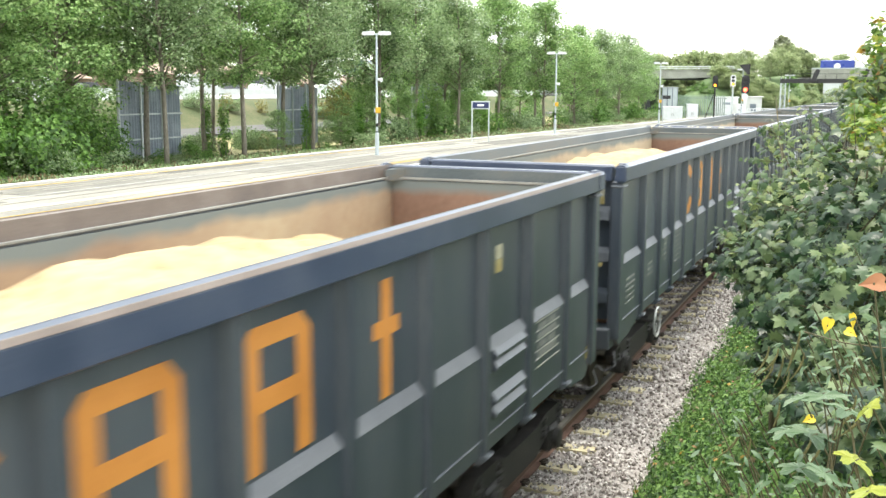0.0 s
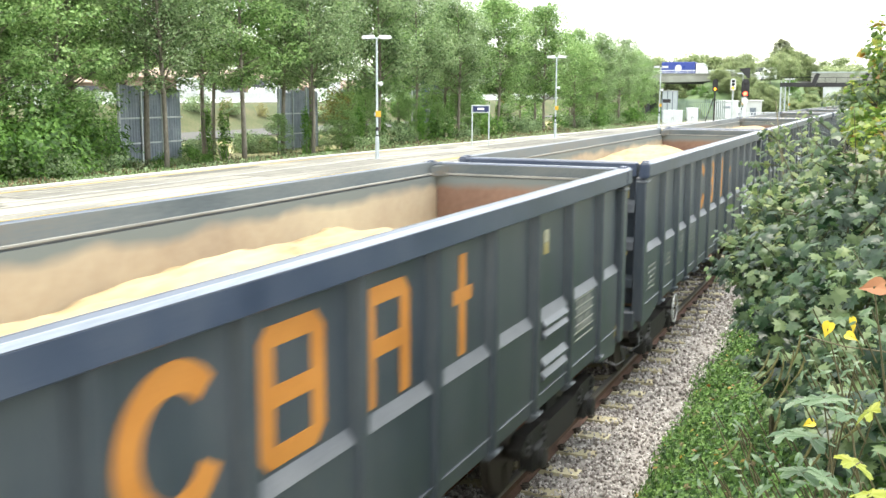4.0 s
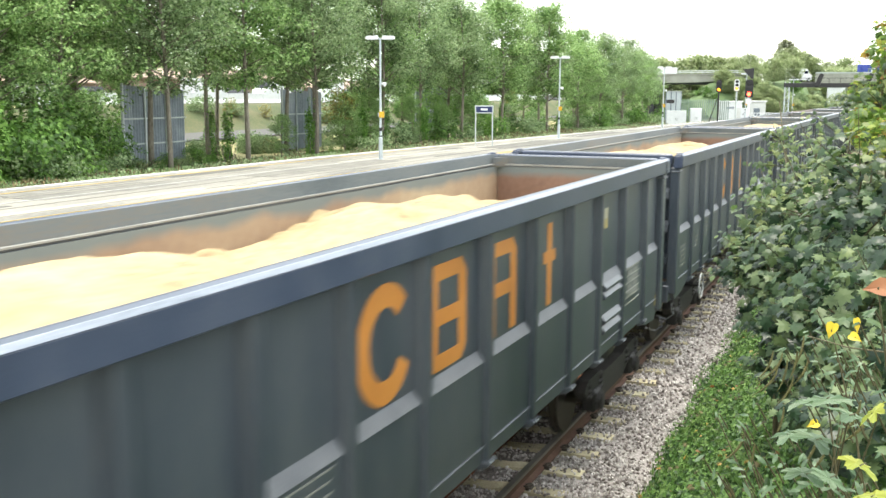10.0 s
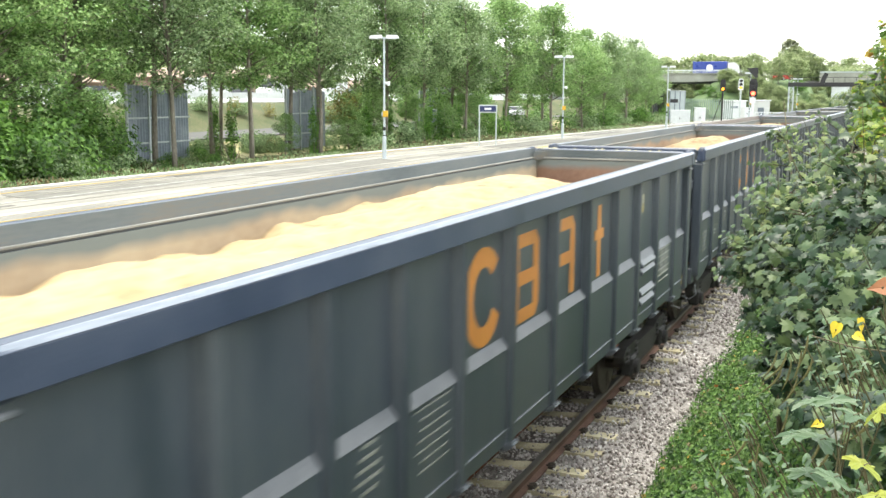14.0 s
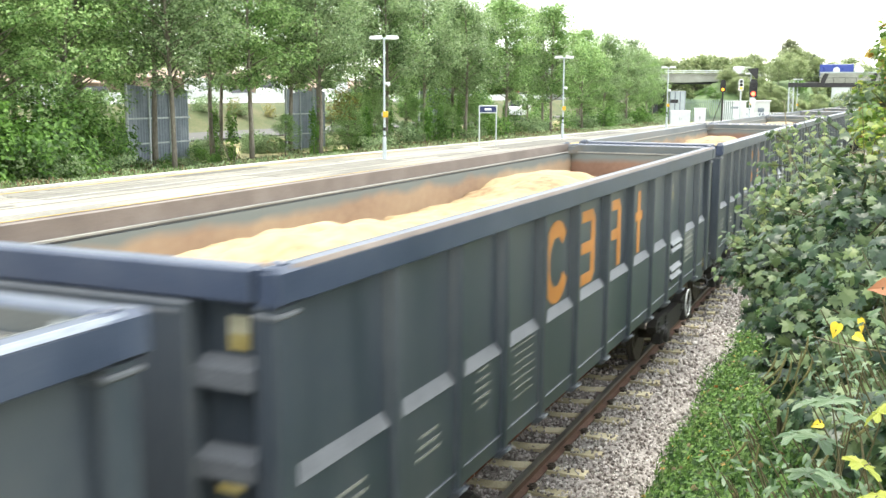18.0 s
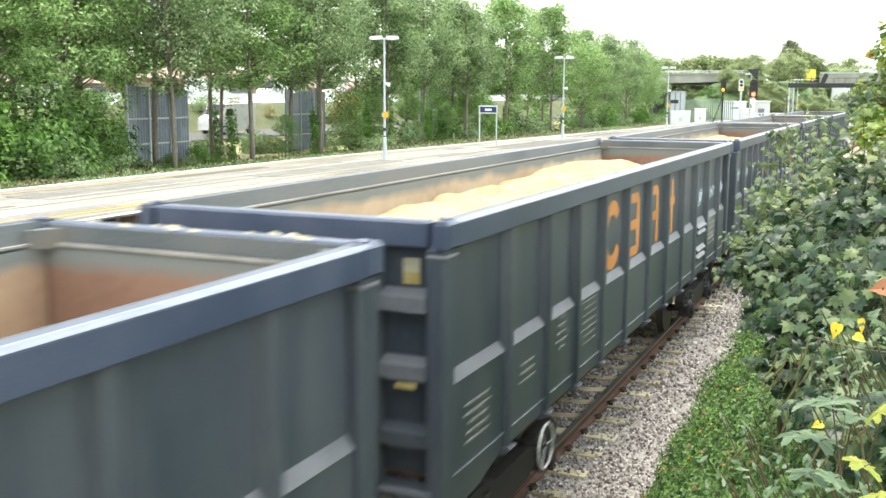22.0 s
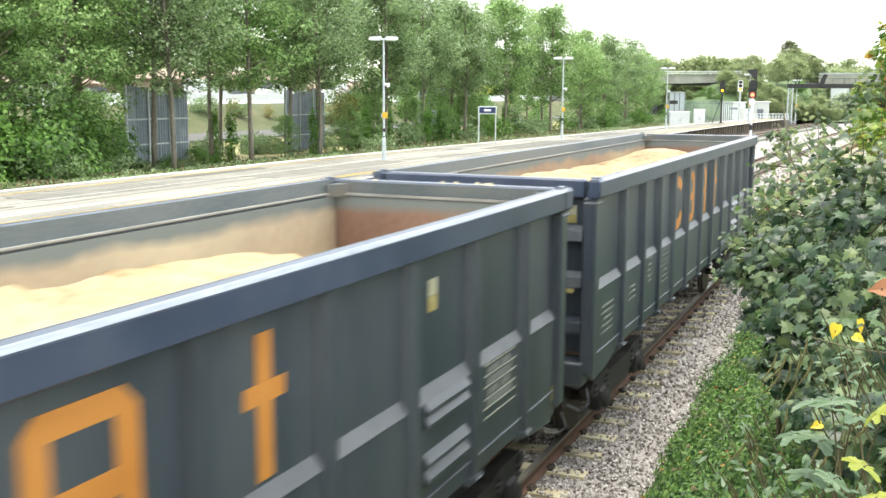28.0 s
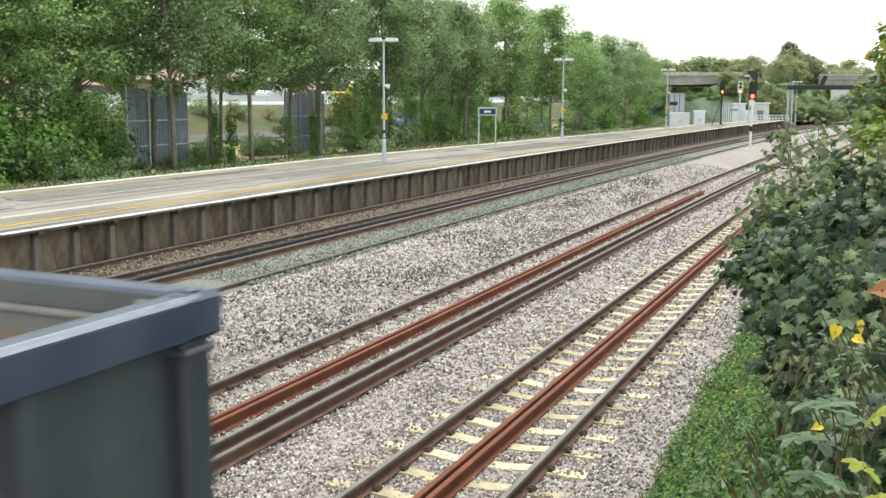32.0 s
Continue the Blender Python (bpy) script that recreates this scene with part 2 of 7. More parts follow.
# ---- ground, tracks, platform ----
DIRT = mat("bank_soil_and_grass", ((0.035, 0.055, 0.018), (0.06, 0.08, 0.028), (0.1, 0.1, 0.045), (0.13, 0.12, 0.065)), 0.35, 0.95, 0, 0.5, 7, 0.5)
BALLAST = mat("pinkish_grey_ballast", ((0.12, 0.105, 0.096), (0.26, 0.238, 0.225), (0.38, 0.357, 0.338)), 0.5, 0.95, 0, 1.0, 30, 0.75)
STONE = mat("ballast_stone", ((0.17, 0.146, 0.136), (0.305, 0.274, 0.258), (0.42, 0.39, 0.37), (0.56, 0.53, 0.507)), 2.0, 0.9, 0, 0.2, 30, 0.3, 0.8, island=True)
DARKSTONE = mat("sooty_ballast_stone", ((0.04, 0.042, 0.038), (0.085, 0.085, 0.078), (0.16, 0.155, 0.145)), 2.0, 0.9, 0, 0.2, 30, 0.3, 0.8, island=True)
OLDSTONE = mat("old_greenish_ballast", ((0.06, 0.065, 0.055), (0.13, 0.145, 0.125), (0.23, 0.24, 0.21)), 1.0, 0.95, 0, 0.8, 22, 0.7)
BROWNBED = mat("rusty_trackbed_dirt", ((0.04, 0.031, 0.022), (0.085, 0.066, 0.046), (0.15, 0.122, 0.088)), 1.6, 0.95, 0, 0.8, 30, 0.6)
CONCRETE = mat("pale_concrete_sleeper", ((0.312, 0.275, 0.178), (0.468, 0.419, 0.275), (0.598, 0.544, 0.378)), 3, 0.85, 0, 0.2, 40, 0.4, 0.3)
DIRTYCON = mat("grimy_concrete_sleeper", ((0.14, 0.125, 0.1), (0.23, 0.2, 0.165), (0.32, 0.29, 0.24)), 3, 0.85, 0, 0.2, 40, 0.4, 0.3)
RAILSIDE = mat("brown_rail_web", ((0.0638, 0.0348, 0.0242), (0.121, 0.0653, 0.0452), (0.19, 0.112, 0.0819)), 3, 0.75, 0.2, 0.1, 60, 0.4)
RAILTOP = mat("worn_rail_head", ((0.15, 0.135, 0.12), (0.25, 0.235, 0.215)), 3, 0.38, 0.7, 0.02, 90, 0.3)
RAILDULL = mat("dull_rail_head", ((0.105, 0.09, 0.0788), (0.165, 0.15, 0.135)), 3, 0.5, 0.5, 0.02, 90, 0.3)
FRESHRUST = mat("orange_rusty_rail", ((0.0938, 0.0292, 0.0128), (0.146, 0.0463, 0.0214), (0.199, 0.0679, 0.0333)), 2.5, 0.8, 0.1, 0.15, 50, 0.4)
BLACKBOARD = mat("black_guard_board", ((0.012, 0.012, 0.013), (0.03, 0.03, 0.032)), 4, 0.6, 0, 0.1, 40, 0.5)
CHAIR = mat("brown_rail_fastening", ((0.05, 0.042, 0.034), (0.11, 0.09, 0.072)), 9, 0.7, 0.2, 0.1, 60, 0.5)
TARMAC = mat("patched_platform_tarmac", ((0.085, 0.083, 0.075), (0.165, 0.16, 0.142), (0.25, 0.24, 0.21), (0.31, 0.296, 0.255)), 0.5, 0.85, 0, 0.25, 30, 0.35, stretch=(1, 0.22, 1))
COPING = mat("white_painted_coping", ((0.42, 0.41, 0.38), (0.66, 0.65, 0.62), (0.76, 0.75, 0.72)), 1.6, 0.7, 0, 0.1, 30, 0.45)
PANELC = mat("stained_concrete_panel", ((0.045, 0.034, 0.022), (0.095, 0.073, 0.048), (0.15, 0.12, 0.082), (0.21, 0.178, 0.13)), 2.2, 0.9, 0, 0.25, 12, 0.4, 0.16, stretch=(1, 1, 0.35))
POSTC = mat("pale_concrete_post", ((0.085, 0.075, 0.06), (0.15, 0.136, 0.11), (0.21, 0.19, 0.158)), 2, 0.9, 0, 0.2, 20, 0.4, 0.3)
LINEYEL = mat("yellow_line_paint", ((0.34, 0.235, 0.07), (0.52, 0.36, 0.085), (0.6, 0.43, 0.12)), 3, 0.8, 0, 0.05, 30, 0.5)
LINEWHITE = mat("worn_white_line", ((0.3, 0.3, 0.28), (0.58, 0.58, 0.55)), 2, 0.8, 0, 0.05, 30, 0.5)


def ease(a, b, v):
    t = min(1.0, max(0.0, (v - a) / (b - a)))
    return t * t * (3 - 2 * t)


def ground_z(x, y):
    """Height of the earth, by the distance x from the goods line."""
    z = -0.34
    z += 2.75 * ease(1.7, 4.9, x) + 0.1 * ease(6, 30, x)
    z += 0.95 * ease(-20.0, -23.5, x) if x < -20 else 0
    z -= 0.9 * ease(-24.5, -28.5, x)
    z += 2.4 * ease(-49, -56, x)
    z += 0.85 * ease(-39, -41.5, x)
    return z + 0.07 * noise.noise(Vector((x * 0.7, y * 0.5, 0)))


g = Shape()
gx = [-1500, -500, -200, -120, -90, -75] + list(np.arange(-65, -20, 1.5)) + list(np.arange(-20, 1.5, 1.4)) + list(np.arange(1.6, 5.4, 0.3)) + [6, 7.5, 9, 12, 16, 25, 60, 200, 600, 1500]
gy = [-600, -150, -40, -15] + list(np.arange(-8, 40, 1.0)) + list(np.arange(40, 160, 4.0)) + [170, 190, 220, 260, 330, 450, 700, 1200, 2400]
rows = [[(x + (bend(min(y, 190)) if x > -60 else 0), y, ground_z(x, y)) for x in gx] for y in gy]
g.loft(rows, closed=False, caps=False)


def terrain(x, y):
    """The earth with the road embankment by the bridges."""
    z = ground_z(x - (bend(min(y, 190)) if x > -60 else 0), y)
    return max(z, 0.2 + 6.3 * ease(-33.5, -23.5, x) * ease(168, 183.5, y) * (1 - ease(-11, -7.5, x)))


solid("ground", g, DIRT, "grassy earth beside the railway, rising to a bank", "ground", "structure", smooth=True)

bed = Shape()
prof = [(2.3, -0.5), (1.75, -0.24), (1.35, -0.19), (1.2, -0.185), (0.6, -0.2), (-0.6, -0.2), (-1.2, -0.185), (-1.4, -0.15), (-1.8, -0.11), (-2.3, -0.16), (-2.8, -0.19), (-4.4, -0.19), (-4.9, -0.15), (-5.4, -0.02), (-6.6, 0.12), (-7.6, 0.02), (-8.3, -0.12), (-8.5, -0.6)]
ys = stations(-12, 20, 0.5) + stations(20.5, 190, 1.5)
rings = []
for y in ys:
    r = []
    for i, (x, z) in enumerate(prof):
        wob = 0.0 if i in (0, len(prof) - 1) else 0.03 * noise.noise(Vector((x * 1.5, y * 0.8, 3)))
        if -7.7 < x < -5.0:
            wob += 0.16 * max(0, noise.noise(Vector((x * 0.25, y * 0.22, 9))))
        r.append(along(x + 0.12 * noise.noise(Vector((y * 0.9, 5, 1))) * (i < 2), y, z + wob))
    rings.append(r)
bed.loft(rings, closed=False, caps=False)
solid("ballast_bed", bed, BALLAST, "pinkish grey stone ballast between and beside the tracks", "ballast", "structure", smooth=True)
bed2 = Shape()
bed2.loft([[along(x, y, z + 0.02 * noise.noise(Vector((x * 2, y, 5)))) for x, z in ((-8.2, -0.13), (-8.75, -0.1), (-9.6, -0.08), (-10.05, -0.1), (-10.3, -0.5))] for y in ys], closed=False, caps=False)
solid("old_ballast", bed2, OLDSTONE, "greenish grey weathered ballast beside the platform line", "ballast", "structure", smooth=True)
bed3 = Shape()
bed3.loft([[along(x, y, z + 0.02 * noise.noise(Vector((x * 2, y, 7)))) for x, z in ((-10.0, -0.3), (-10.1, -0.12), (-11.9, -0.12), (-13.2, -0.14), (-13.9, -0.16))] for y in ys], closed=False, caps=False)
solid("platform_trackbed", bed3, BROWNBED, "rust-brown dirty trackbed along the platform wall", "trackbed", "structure", smooth=True)

# loose stones where the camera stands closest
rng = np.random.default_rng(4)
ico = np.array([(0, 0, 1), (0.9, 0, 0.3), (0.25, 0.85, 0.3), (-0.7, 0.5, 0.25), (-0.75, -0.5, 0.3), (0.3, -0.85, 0.25), (0, 0, -0.8)])
icf = np.array([(0, 1, 2), (0, 2, 3), (0, 3, 4), (0, 4, 5), (0, 5, 1), (6, 2, 1), (6, 3, 2), (6, 4, 3), (6, 5, 4), (6, 1, 5)])


def bed_z(x, y):
    zz = np.interp(x, [p[0] for p in prof[::-1]], [p[1] for p in prof[::-1]])
    return zz


def stones(y0, y1, x0, x1, per, size, seed):
    r = np.random.default_rng(seed)
    n = int((y1 - y0) * (x1 - x0) * per)
    x, y = r.uniform(x0, x1, n), r.uniform(y0, y1, n)
    z = bed_z(x, y)
    hump = np.array([0.16 * max(0, noise.noise(Vector((a * 0.25, b * 0.22, 9)))) if -7.7 < a < -5.0 else 0 for a, b in zip(x, y)])
    z = z + hump + r.uniform(-0.004, 0.026, n)
    # few stones lie on top of the sleepers
    for cx, phase, hold in ((0.0, 4.45, 0.75), (-3.6, 6.2, 0.55)):
        near = np.abs(((y - phase) / 0.651) - np.round((y - phase) / 0.651)) * 0.651 < 0.115
        outer = (x - cx > 0.86) | (x - cx < -0.86)
        z = np.where(near & (np.abs(x - cx) < 1.25) & (r.uniform(0, 1, n) < np.where(outer, hold - 0.2, hold)), -0.4, np.where(near & outer & (np.abs(x - cx) < 1.3), z + 0.035, z))
    bx = 0.5 * BEND * np.maximum(y - BEND_FROM, 0) ** 2
    s = size * r.uniform(0.55, 1.25, n)
    S = np.stack([s * r.uniform(0.8, 1.3, n), s * r.uniform(0.7, 1.2, n), s * r.uniform(0.55, 0.9, n)], -1)
    return ico, icf, np.stack([x + bx, y, z], -1), S, turns(n, r)


for y0, y1, per, size, seed in ((4, 13, 640, 0.026, 1), (13, 22, 330, 0.034, 2), (22, 36, 160, 0.043, 3), (36, 60, 45, 0.055, 4)):
    ob = new("ballast_stones", scatter("ballast_stones", *stones(y0, y1, -8.2, 1.9, per, size, seed), STONE))
    tagged(ob, "loose angular pinkish grey ballast stones", "stones", "", "stuff")

# sooty patches in the wide space between the lines
rd_ = np.random.default_rng(6)
cy, cx = rd_.uniform(14, 46, 26), rd_.uniform(-7.6, -4.9, 26)
k = rd_.integers(0, 26, 5200)
y, x = cy[k] + rd_.normal(0, 1.0, 5200), cx[k] + rd_.normal(0, 0.28, 5200)
z = bed_z(x, y) + np.array([0.16 * max(0, noise.noise(Vector((a * 0.25, b * 0.22, 9)))) if -7.7 < a < -5.0 else 0 for a, b in zip(x, y)]) + rd_.uniform(0.006, 0.03, 5200)
sz = 0.036 * rd_.uniform(0.6, 1.3, 5200)
ob = new("sooty_stones", scatter("sooty_stones", ico, icf, np.stack([x + 0.5 * BEND * np.maximum(y - BEND_FROM, 0) ** 2, y, z], -1), np.stack([sz * 1.1, sz, sz * 0.7], -1), turns(5200, rd_), DARKSTONE))
tagged(ob, "dark sooty ballast stones in loose patches", "stones", "", "stuff")

rd_ = np.random.default_rng(16)
n = 6000
y = 16 + 50 * rd_.uniform(0, 1, n) ** 1.4
x = rd_.uniform(-13.4, -10.7, n) + 0.5 * BEND * np.maximum(y - BEND_FROM, 0) ** 2
sz = 0.04 * rd_.uniform(0.5, 1.3, n)
BROWNSTONE = mat("brown_bed_stone", ((0.07, 0.055, 0.04), (0.15, 0.12, 0.088), (0.26, 0.22, 0.17)), 2.0, 0.95, 0, 0.2, 30, 0.3, 0.9, island=True)
ob = new("bed_stones", scatter("bed_stones", ico, icf, np.stack([x, y, rd_.uniform(-0.13, -0.1, n)], -1), np.stack([sz * 1.1, sz, sz * 0.7], -1), turns(n, rd_), BROWNSTONE))
tagged(ob, "small rust-brown stones along the platform line", "stones", "", "stuff")

# smaller weathered stones beside the platform line
OLDPIECE = mat("greenish_old_stone", ((0.09, 0.1, 0.085), (0.17, 0.185, 0.16), (0.28, 0.295, 0.26)), 2.0, 0.95, 0, 0.2, 30, 0.3, 0.9, island=True)
r = np.random.default_rng(15)
n = 14000
y = 18 + 52 * r.uniform(0, 1, n) ** 1.3
x = r.uniform(-10.0, -8.2, n) + 0.5 * BEND * np.maximum(y - BEND_FROM, 0) ** 2
sz = 0.042 * r.uniform(0.6, 1.3, n)
ob = new("old_stones", scatter("old_stones", ico, icf, np.stack([x, y, r.uniform(-0.1, -0.075, n)], -1), np.stack([sz * 1.1, sz, sz * 0.7], -1), turns(n, r), OLDPIECE))
tagged(ob, "small greenish grey weathered ballast stones", "stones", "", "stuff")

# ---- rails and sleepers ----
HEAD = [(-0.035, -0.012), (-0.03, 0), (0.03, 0), (0.035, -0.012), (0.034, -0.035)]
WEB = [(0.034, -0.035), (0.009, -0.05), (0.009, -0.125), (0.07, -0.145), (0.07, -0.158), (-0.07, -0.158), (-0.07, -0.145), (-0.009, -0.125), (-0.009, -0.05), (-0.034, -0.035)]


def rail(parent, x, y0, y1, top, side, dz=0.0, label="", name="rail", scale=1.0):
    a = Shape()
    strip(a, [(x + u * scale, w * scale + dz) for u, w in HEAD[:4] + [(0.034, -0.035), (-0.034, -0.035)]], y0, y1, 3)
    h = part(name, a, top, parent, label)
    b = Shape()
    strip(b, [(x + u * scale, w * scale + dz - 0.001) for u, w in WEB], y0, y1, 3)
    part("rail_web", b, side, h)
    return h


def track_with_sleepers(name, label, cx, y0, y1, pitch, mats, phase, clips_to, length=2.5, proud=0.0):
    tr = thing(name, label, "railway track", "tracks", "structure")
    for s in (-1, 1):
        rail(tr, cx + s * 0.7525, y0, y1, mats[0], RAILSIDE)
    sl = Shape()
    h = length / 2
    for s in (-1, 1):
        sl.loft([[(s * a, -0.12, -0.3), (s * a, 0.12, -0.3), (s * a, 0.1, z), (s * a, -0.1, z)] for a, z in ((0.06, -0.19 + proud), (0.38, -0.18 + proud), (0.55, -0.157 + proud), (h, -0.152 + proud))])
    me = sl.mesh("sleeper", mats[1])
    cl = Shape()
    for s in (-1, 1):
        for e in (-1, 1):
            u = s * 0.7525 + e * 0.1
            cl.tube([(u - e * 0.05, -0.03, -0.12), (u, -0.045, -0.11), (u + e * 0.03, 0.0, -0.1), (u, 0.045, -0.11), (u - e * 0.05, 0.02, -0.12)], 0.011, 5)
            cl.box(u - 0.025, -0.06, -0.152, u + 0.03, 0.06, -0.118)
    cm = cl.mesh("rail_clips", CHAIR)
    y = phase
    while y < y1:
        m = pose(*along(cx, y, 0), 0, 0, -math.degrees(slew(y)))
        o = part("sleeper", me, None, tr, at=m)
        if y < clips_to:
            part("rail_clips", cm, None, o)
        y += pitch
    return tr


goods = track_with_sleepers("goods_track", "near track with pale concrete sleepers and worn bright rails", 0, -12, 190, 0.651, (RAILTOP, CONCRETE), 4.45, 34)
middle = track_with_sleepers("middle_track", "middle track with grimy sleepers and worn rails", -3.6, -12, 190, 0.651, (RAILTOP, DIRTYCON), 6.2, 34, proud=-0.005)
plat = thing("platform_track", "old brown track beside the platform wall", "railway track", "tracks", "structure")
rail(plat, -13.08, -12, 190, RAILDULL, RAILSIDE)
rail(plat, -11.5, -12, 190, RAILDULL, RAILSIDE)
chm = Shape().box(-0.17, -0.07, -0.16, 0.17, 0.07, -0.1, 0.015).mesh("rail_chair", CHAIR)
wood = Shape().box(-1.3, -0.12, -0.3, 1.3, 0.12, -0.135, 0.012).mesh("sleeper", BROWNBED)
for i in range(95):
    y = 10 + i * 0.72
    o = part("sleeper", wood, None, plat, at=pose(*along(-12.29, y), 0, 0, -math.degrees(slew(y))))
    for s in (-0.79, 0.79):
        part("rail_chair", chm, None, o, at=pose(s, 0, 0))

# spare rails laid loose in the four-foot, and the live rails
sp = thing("spare_rail", "long orange-rusty spare rail lying between the near rails", "rail", "spare rails")
for dx in (-0.045, 0.06):
    rail(sp, 0.0 + dx, -12, 190, FRESHRUST, FRESHRUST, -0.0 if dx < 0 else -0.015, name="rail")
sp2 = thing("spare_rail", "orange-rusty spare rail lying between the middle rails", "rail", "spare rails")
rail(sp2, -3.43, -12, 44.3, FRESHRUST, FRESHRUST, 0.0)
rail(sp2, -3.33, -12, 44.3, FRESHRUST, FRESHRUST, -0.02)
cr = thing("conductor_rail", "dark brown live rail on white insulators", "rail", "live rails")
rail(cr, -2.44, -12, 190, RAILDULL, RAILSIDE, 0.06)
pot = Shape().lathe([(0, 0.05), (0.03, 0.065), (0.05, 0.045), (0.09, 0.04)], (0, 0, 0), (0, 0, 1), 10).mesh("insulator", COPING)
for i in range(30):
    y = 6.0 + 2.6 * i
    part("insulator", pot, None, cr, at=pose(*along(-2.44, y, -0.19)))
cr2 = thing("conductor_rail", "live rail of the platform line between black guard boards", "rail", "live rails")
rail(cr2, -10.32, -12, 190, RAILTOP, RAILSIDE, 0.03)
for dx, top in ((-0.55, 0.02), (-0.32, 0.06)):
    part("guard_board", strip(Shape(), [(-10.32 + dx, -0.16), (-10.28 + dx, -0.16), (-10.28 + dx, top), (-10.32 + dx, top)], -12, 100), BLACKBOARD, cr2)
part("cover_board", strip(Shape(), [(-10.86, 0.0), (-10.46, -0.03), (-10.46, -0.06), (-10.86, -0.05)], -12, 100), BLACKBOARD, cr2)
dis = thing("disused_rail", "dull brown disused rail half sunk in ballast", "rail")
rail(dis, -8.6, -12, 190, RAILDULL, RAILSIDE, -0.01)

# ---- platform ----
EDGE = -13.7


def back_edge(y):
    return float(np.interp(y, [-12, 42, 82, 150], [-21.7, -21.5, -19.6, -17.3]))


pl = thing("platform", "long low station platform of patched grey tarmac with white edges", "platform", "", "structure")
deck = Shape()
ys = stations(-12, 148, 2.0)
RAMP_END = 157.0
deck.loft([[along(EDGE - 0.5, y, 0.90), along(EDGE - 3, y, 0.93), along(back_edge(y) + 0.3, y, 0.9), along(back_edge(y) + 0.3, y, 0.2), along(EDGE - 0.5, y, 0.2)] for y in ys])
part("deck", deck, TARMAC, pl)
ramp = Shape()
ramp.loft([[along(EDGE - 0.04, y, z), along(back_edge(y), y, z), along(back_edge(y), y, -0.2), along(EDGE - 0.04, y, -0.2)] for y, z in ((148, 0.9), (151, 0.74), (154, 0.46), (RAMP_END, 0.2))])
part("ramp", ramp, TARMAC, pl, "sloping ramp at the platform's end")
part("ramp_edge", Shape().loft([[along(EDGE - 0.02, y, z - 0.1), along(EDGE - 0.02, y, z + 0.012), along(EDGE - 0.4, y, z + 0.012), along(EDGE - 0.4, y, z - 0.1)] for y, z in ((148, 0.9), (151, 0.74), (154, 0.46), (RAMP_END, 0.2))]), COPING, pl)
COPEGREY = mat("grey_coping_concrete", ((0.07, 0.065, 0.055), (0.13, 0.122, 0.105), (0.2, 0.19, 0.165)), 1.6, 0.85, 0, 0.15, 30, 0.45, 0.3)
cop = Shape().slab([(-0.52, -0.075), (0.0, -0.075), (0.0, -0.02), (-0.015, 0.0), (-0.52, 0.0)], 1, -0.62, 0.62)
cm_ = cop.mesh("coping_slab", COPEGREY)
edge_ = Shape().slab([(-0.13, -0.02), (0.004, -0.024), (0.004, -0.012), (-0.012, 0.005), (-0.13, 0.005)], 1, -0.61, 0.61).mesh("white_edge", COPING)
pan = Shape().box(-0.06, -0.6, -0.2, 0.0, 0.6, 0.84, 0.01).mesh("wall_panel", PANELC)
pst = Shape().box(-0.1, -0.1, -0.2, 0.09, 0.1, 0.835, 0.02).mesh("wall_post", POSTC)
crb = Shape().slab([(0.09, 0.835), (0.24, 0.835), (0.24, 0.77), (0.09, 0.66)], 1, -0.09, 0.09).mesh("corbel", COPEGREY)
y = 8.0
while y < 147:
    m = pose(*along(EDGE, y, 0.915), 0, 0, -math.degrees(slew(y)))
    c = part("coping_slab", cm_, None, pl, at=m)
    part("white_edge", edge_, None, c)
    turn = -math.degrees(slew(y))
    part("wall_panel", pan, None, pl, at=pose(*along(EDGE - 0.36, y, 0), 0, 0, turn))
    p_ = part("wall_post", pst, None, pl, at=pose(*along(EDGE - 0.32, y - 0.62, 0), 0, 0, turn))
    if y < 90:
        part("corbel", crb, None, p_)
    y += 1.25
bk = Shape()
bk.loft([[along(back_edge(y) + d, y, z) for d, z in ((0.0, -0.2), (0.0, 0.925), (0.28, 0.925), (0.28, -0.2))] for y in ys])
part("back_kerb", bk, COPING, pl, "white painted kerb along the back of the platform")
PATCH = mat("dark_tarmac_patch", ((0.1, 0.098, 0.088), (0.155, 0.15, 0.132), (0.215, 0.206, 0.18)), 0.9, 0.9, 0, 0.25, 40, 0.4, 0.5)
PALEPATCH = mat("pale_tarmac_patch", ((0.25, 0.24, 0.2), (0.32, 0.305, 0.255), (0.39, 0.37, 0.31)), 0.9, 0.9, 0, 0.25, 40, 0.4, 0.5)
rp = random.Random(12)
for i in range(46):
    y, d = 14 + i * 2.3 + rp.uniform(-1, 1), EDGE - rp.uniform(1.6, 6.4)
    ly, lx = rp.choice((0.6, 1.2, 3.0, 5.5)), rp.choice((0.12, 0.3, 0.5, 0.9)) * (1.0 if i % 3 else 0.4)
    top = 0.906 + 0.024 * (1 - abs(d - EDGE + 3) / 5)
    me = Shape().loft([[(-lx, -ly, 0), (lx * 0.9, -ly, 0), (lx * 0.9, -ly, 0.016), (-lx, -ly, 0.016)], [(-lx * 1.05, 0, 0), (lx, 0, 0), (lx, 0, 0.016), (-lx * 1.05, 0, 0.016)], [(-lx, ly, 0), (lx, ly * 0.95, 0), (lx, ly * 0.95, 0.016), (-lx, ly, 0.016)]])
    part("tarmac_patch", me, PATCH if i % 3 else PALEPATCH, pl, at=pose(*along(d, y, top - 0.01), 0, 0, -math.degrees(slew(y))))
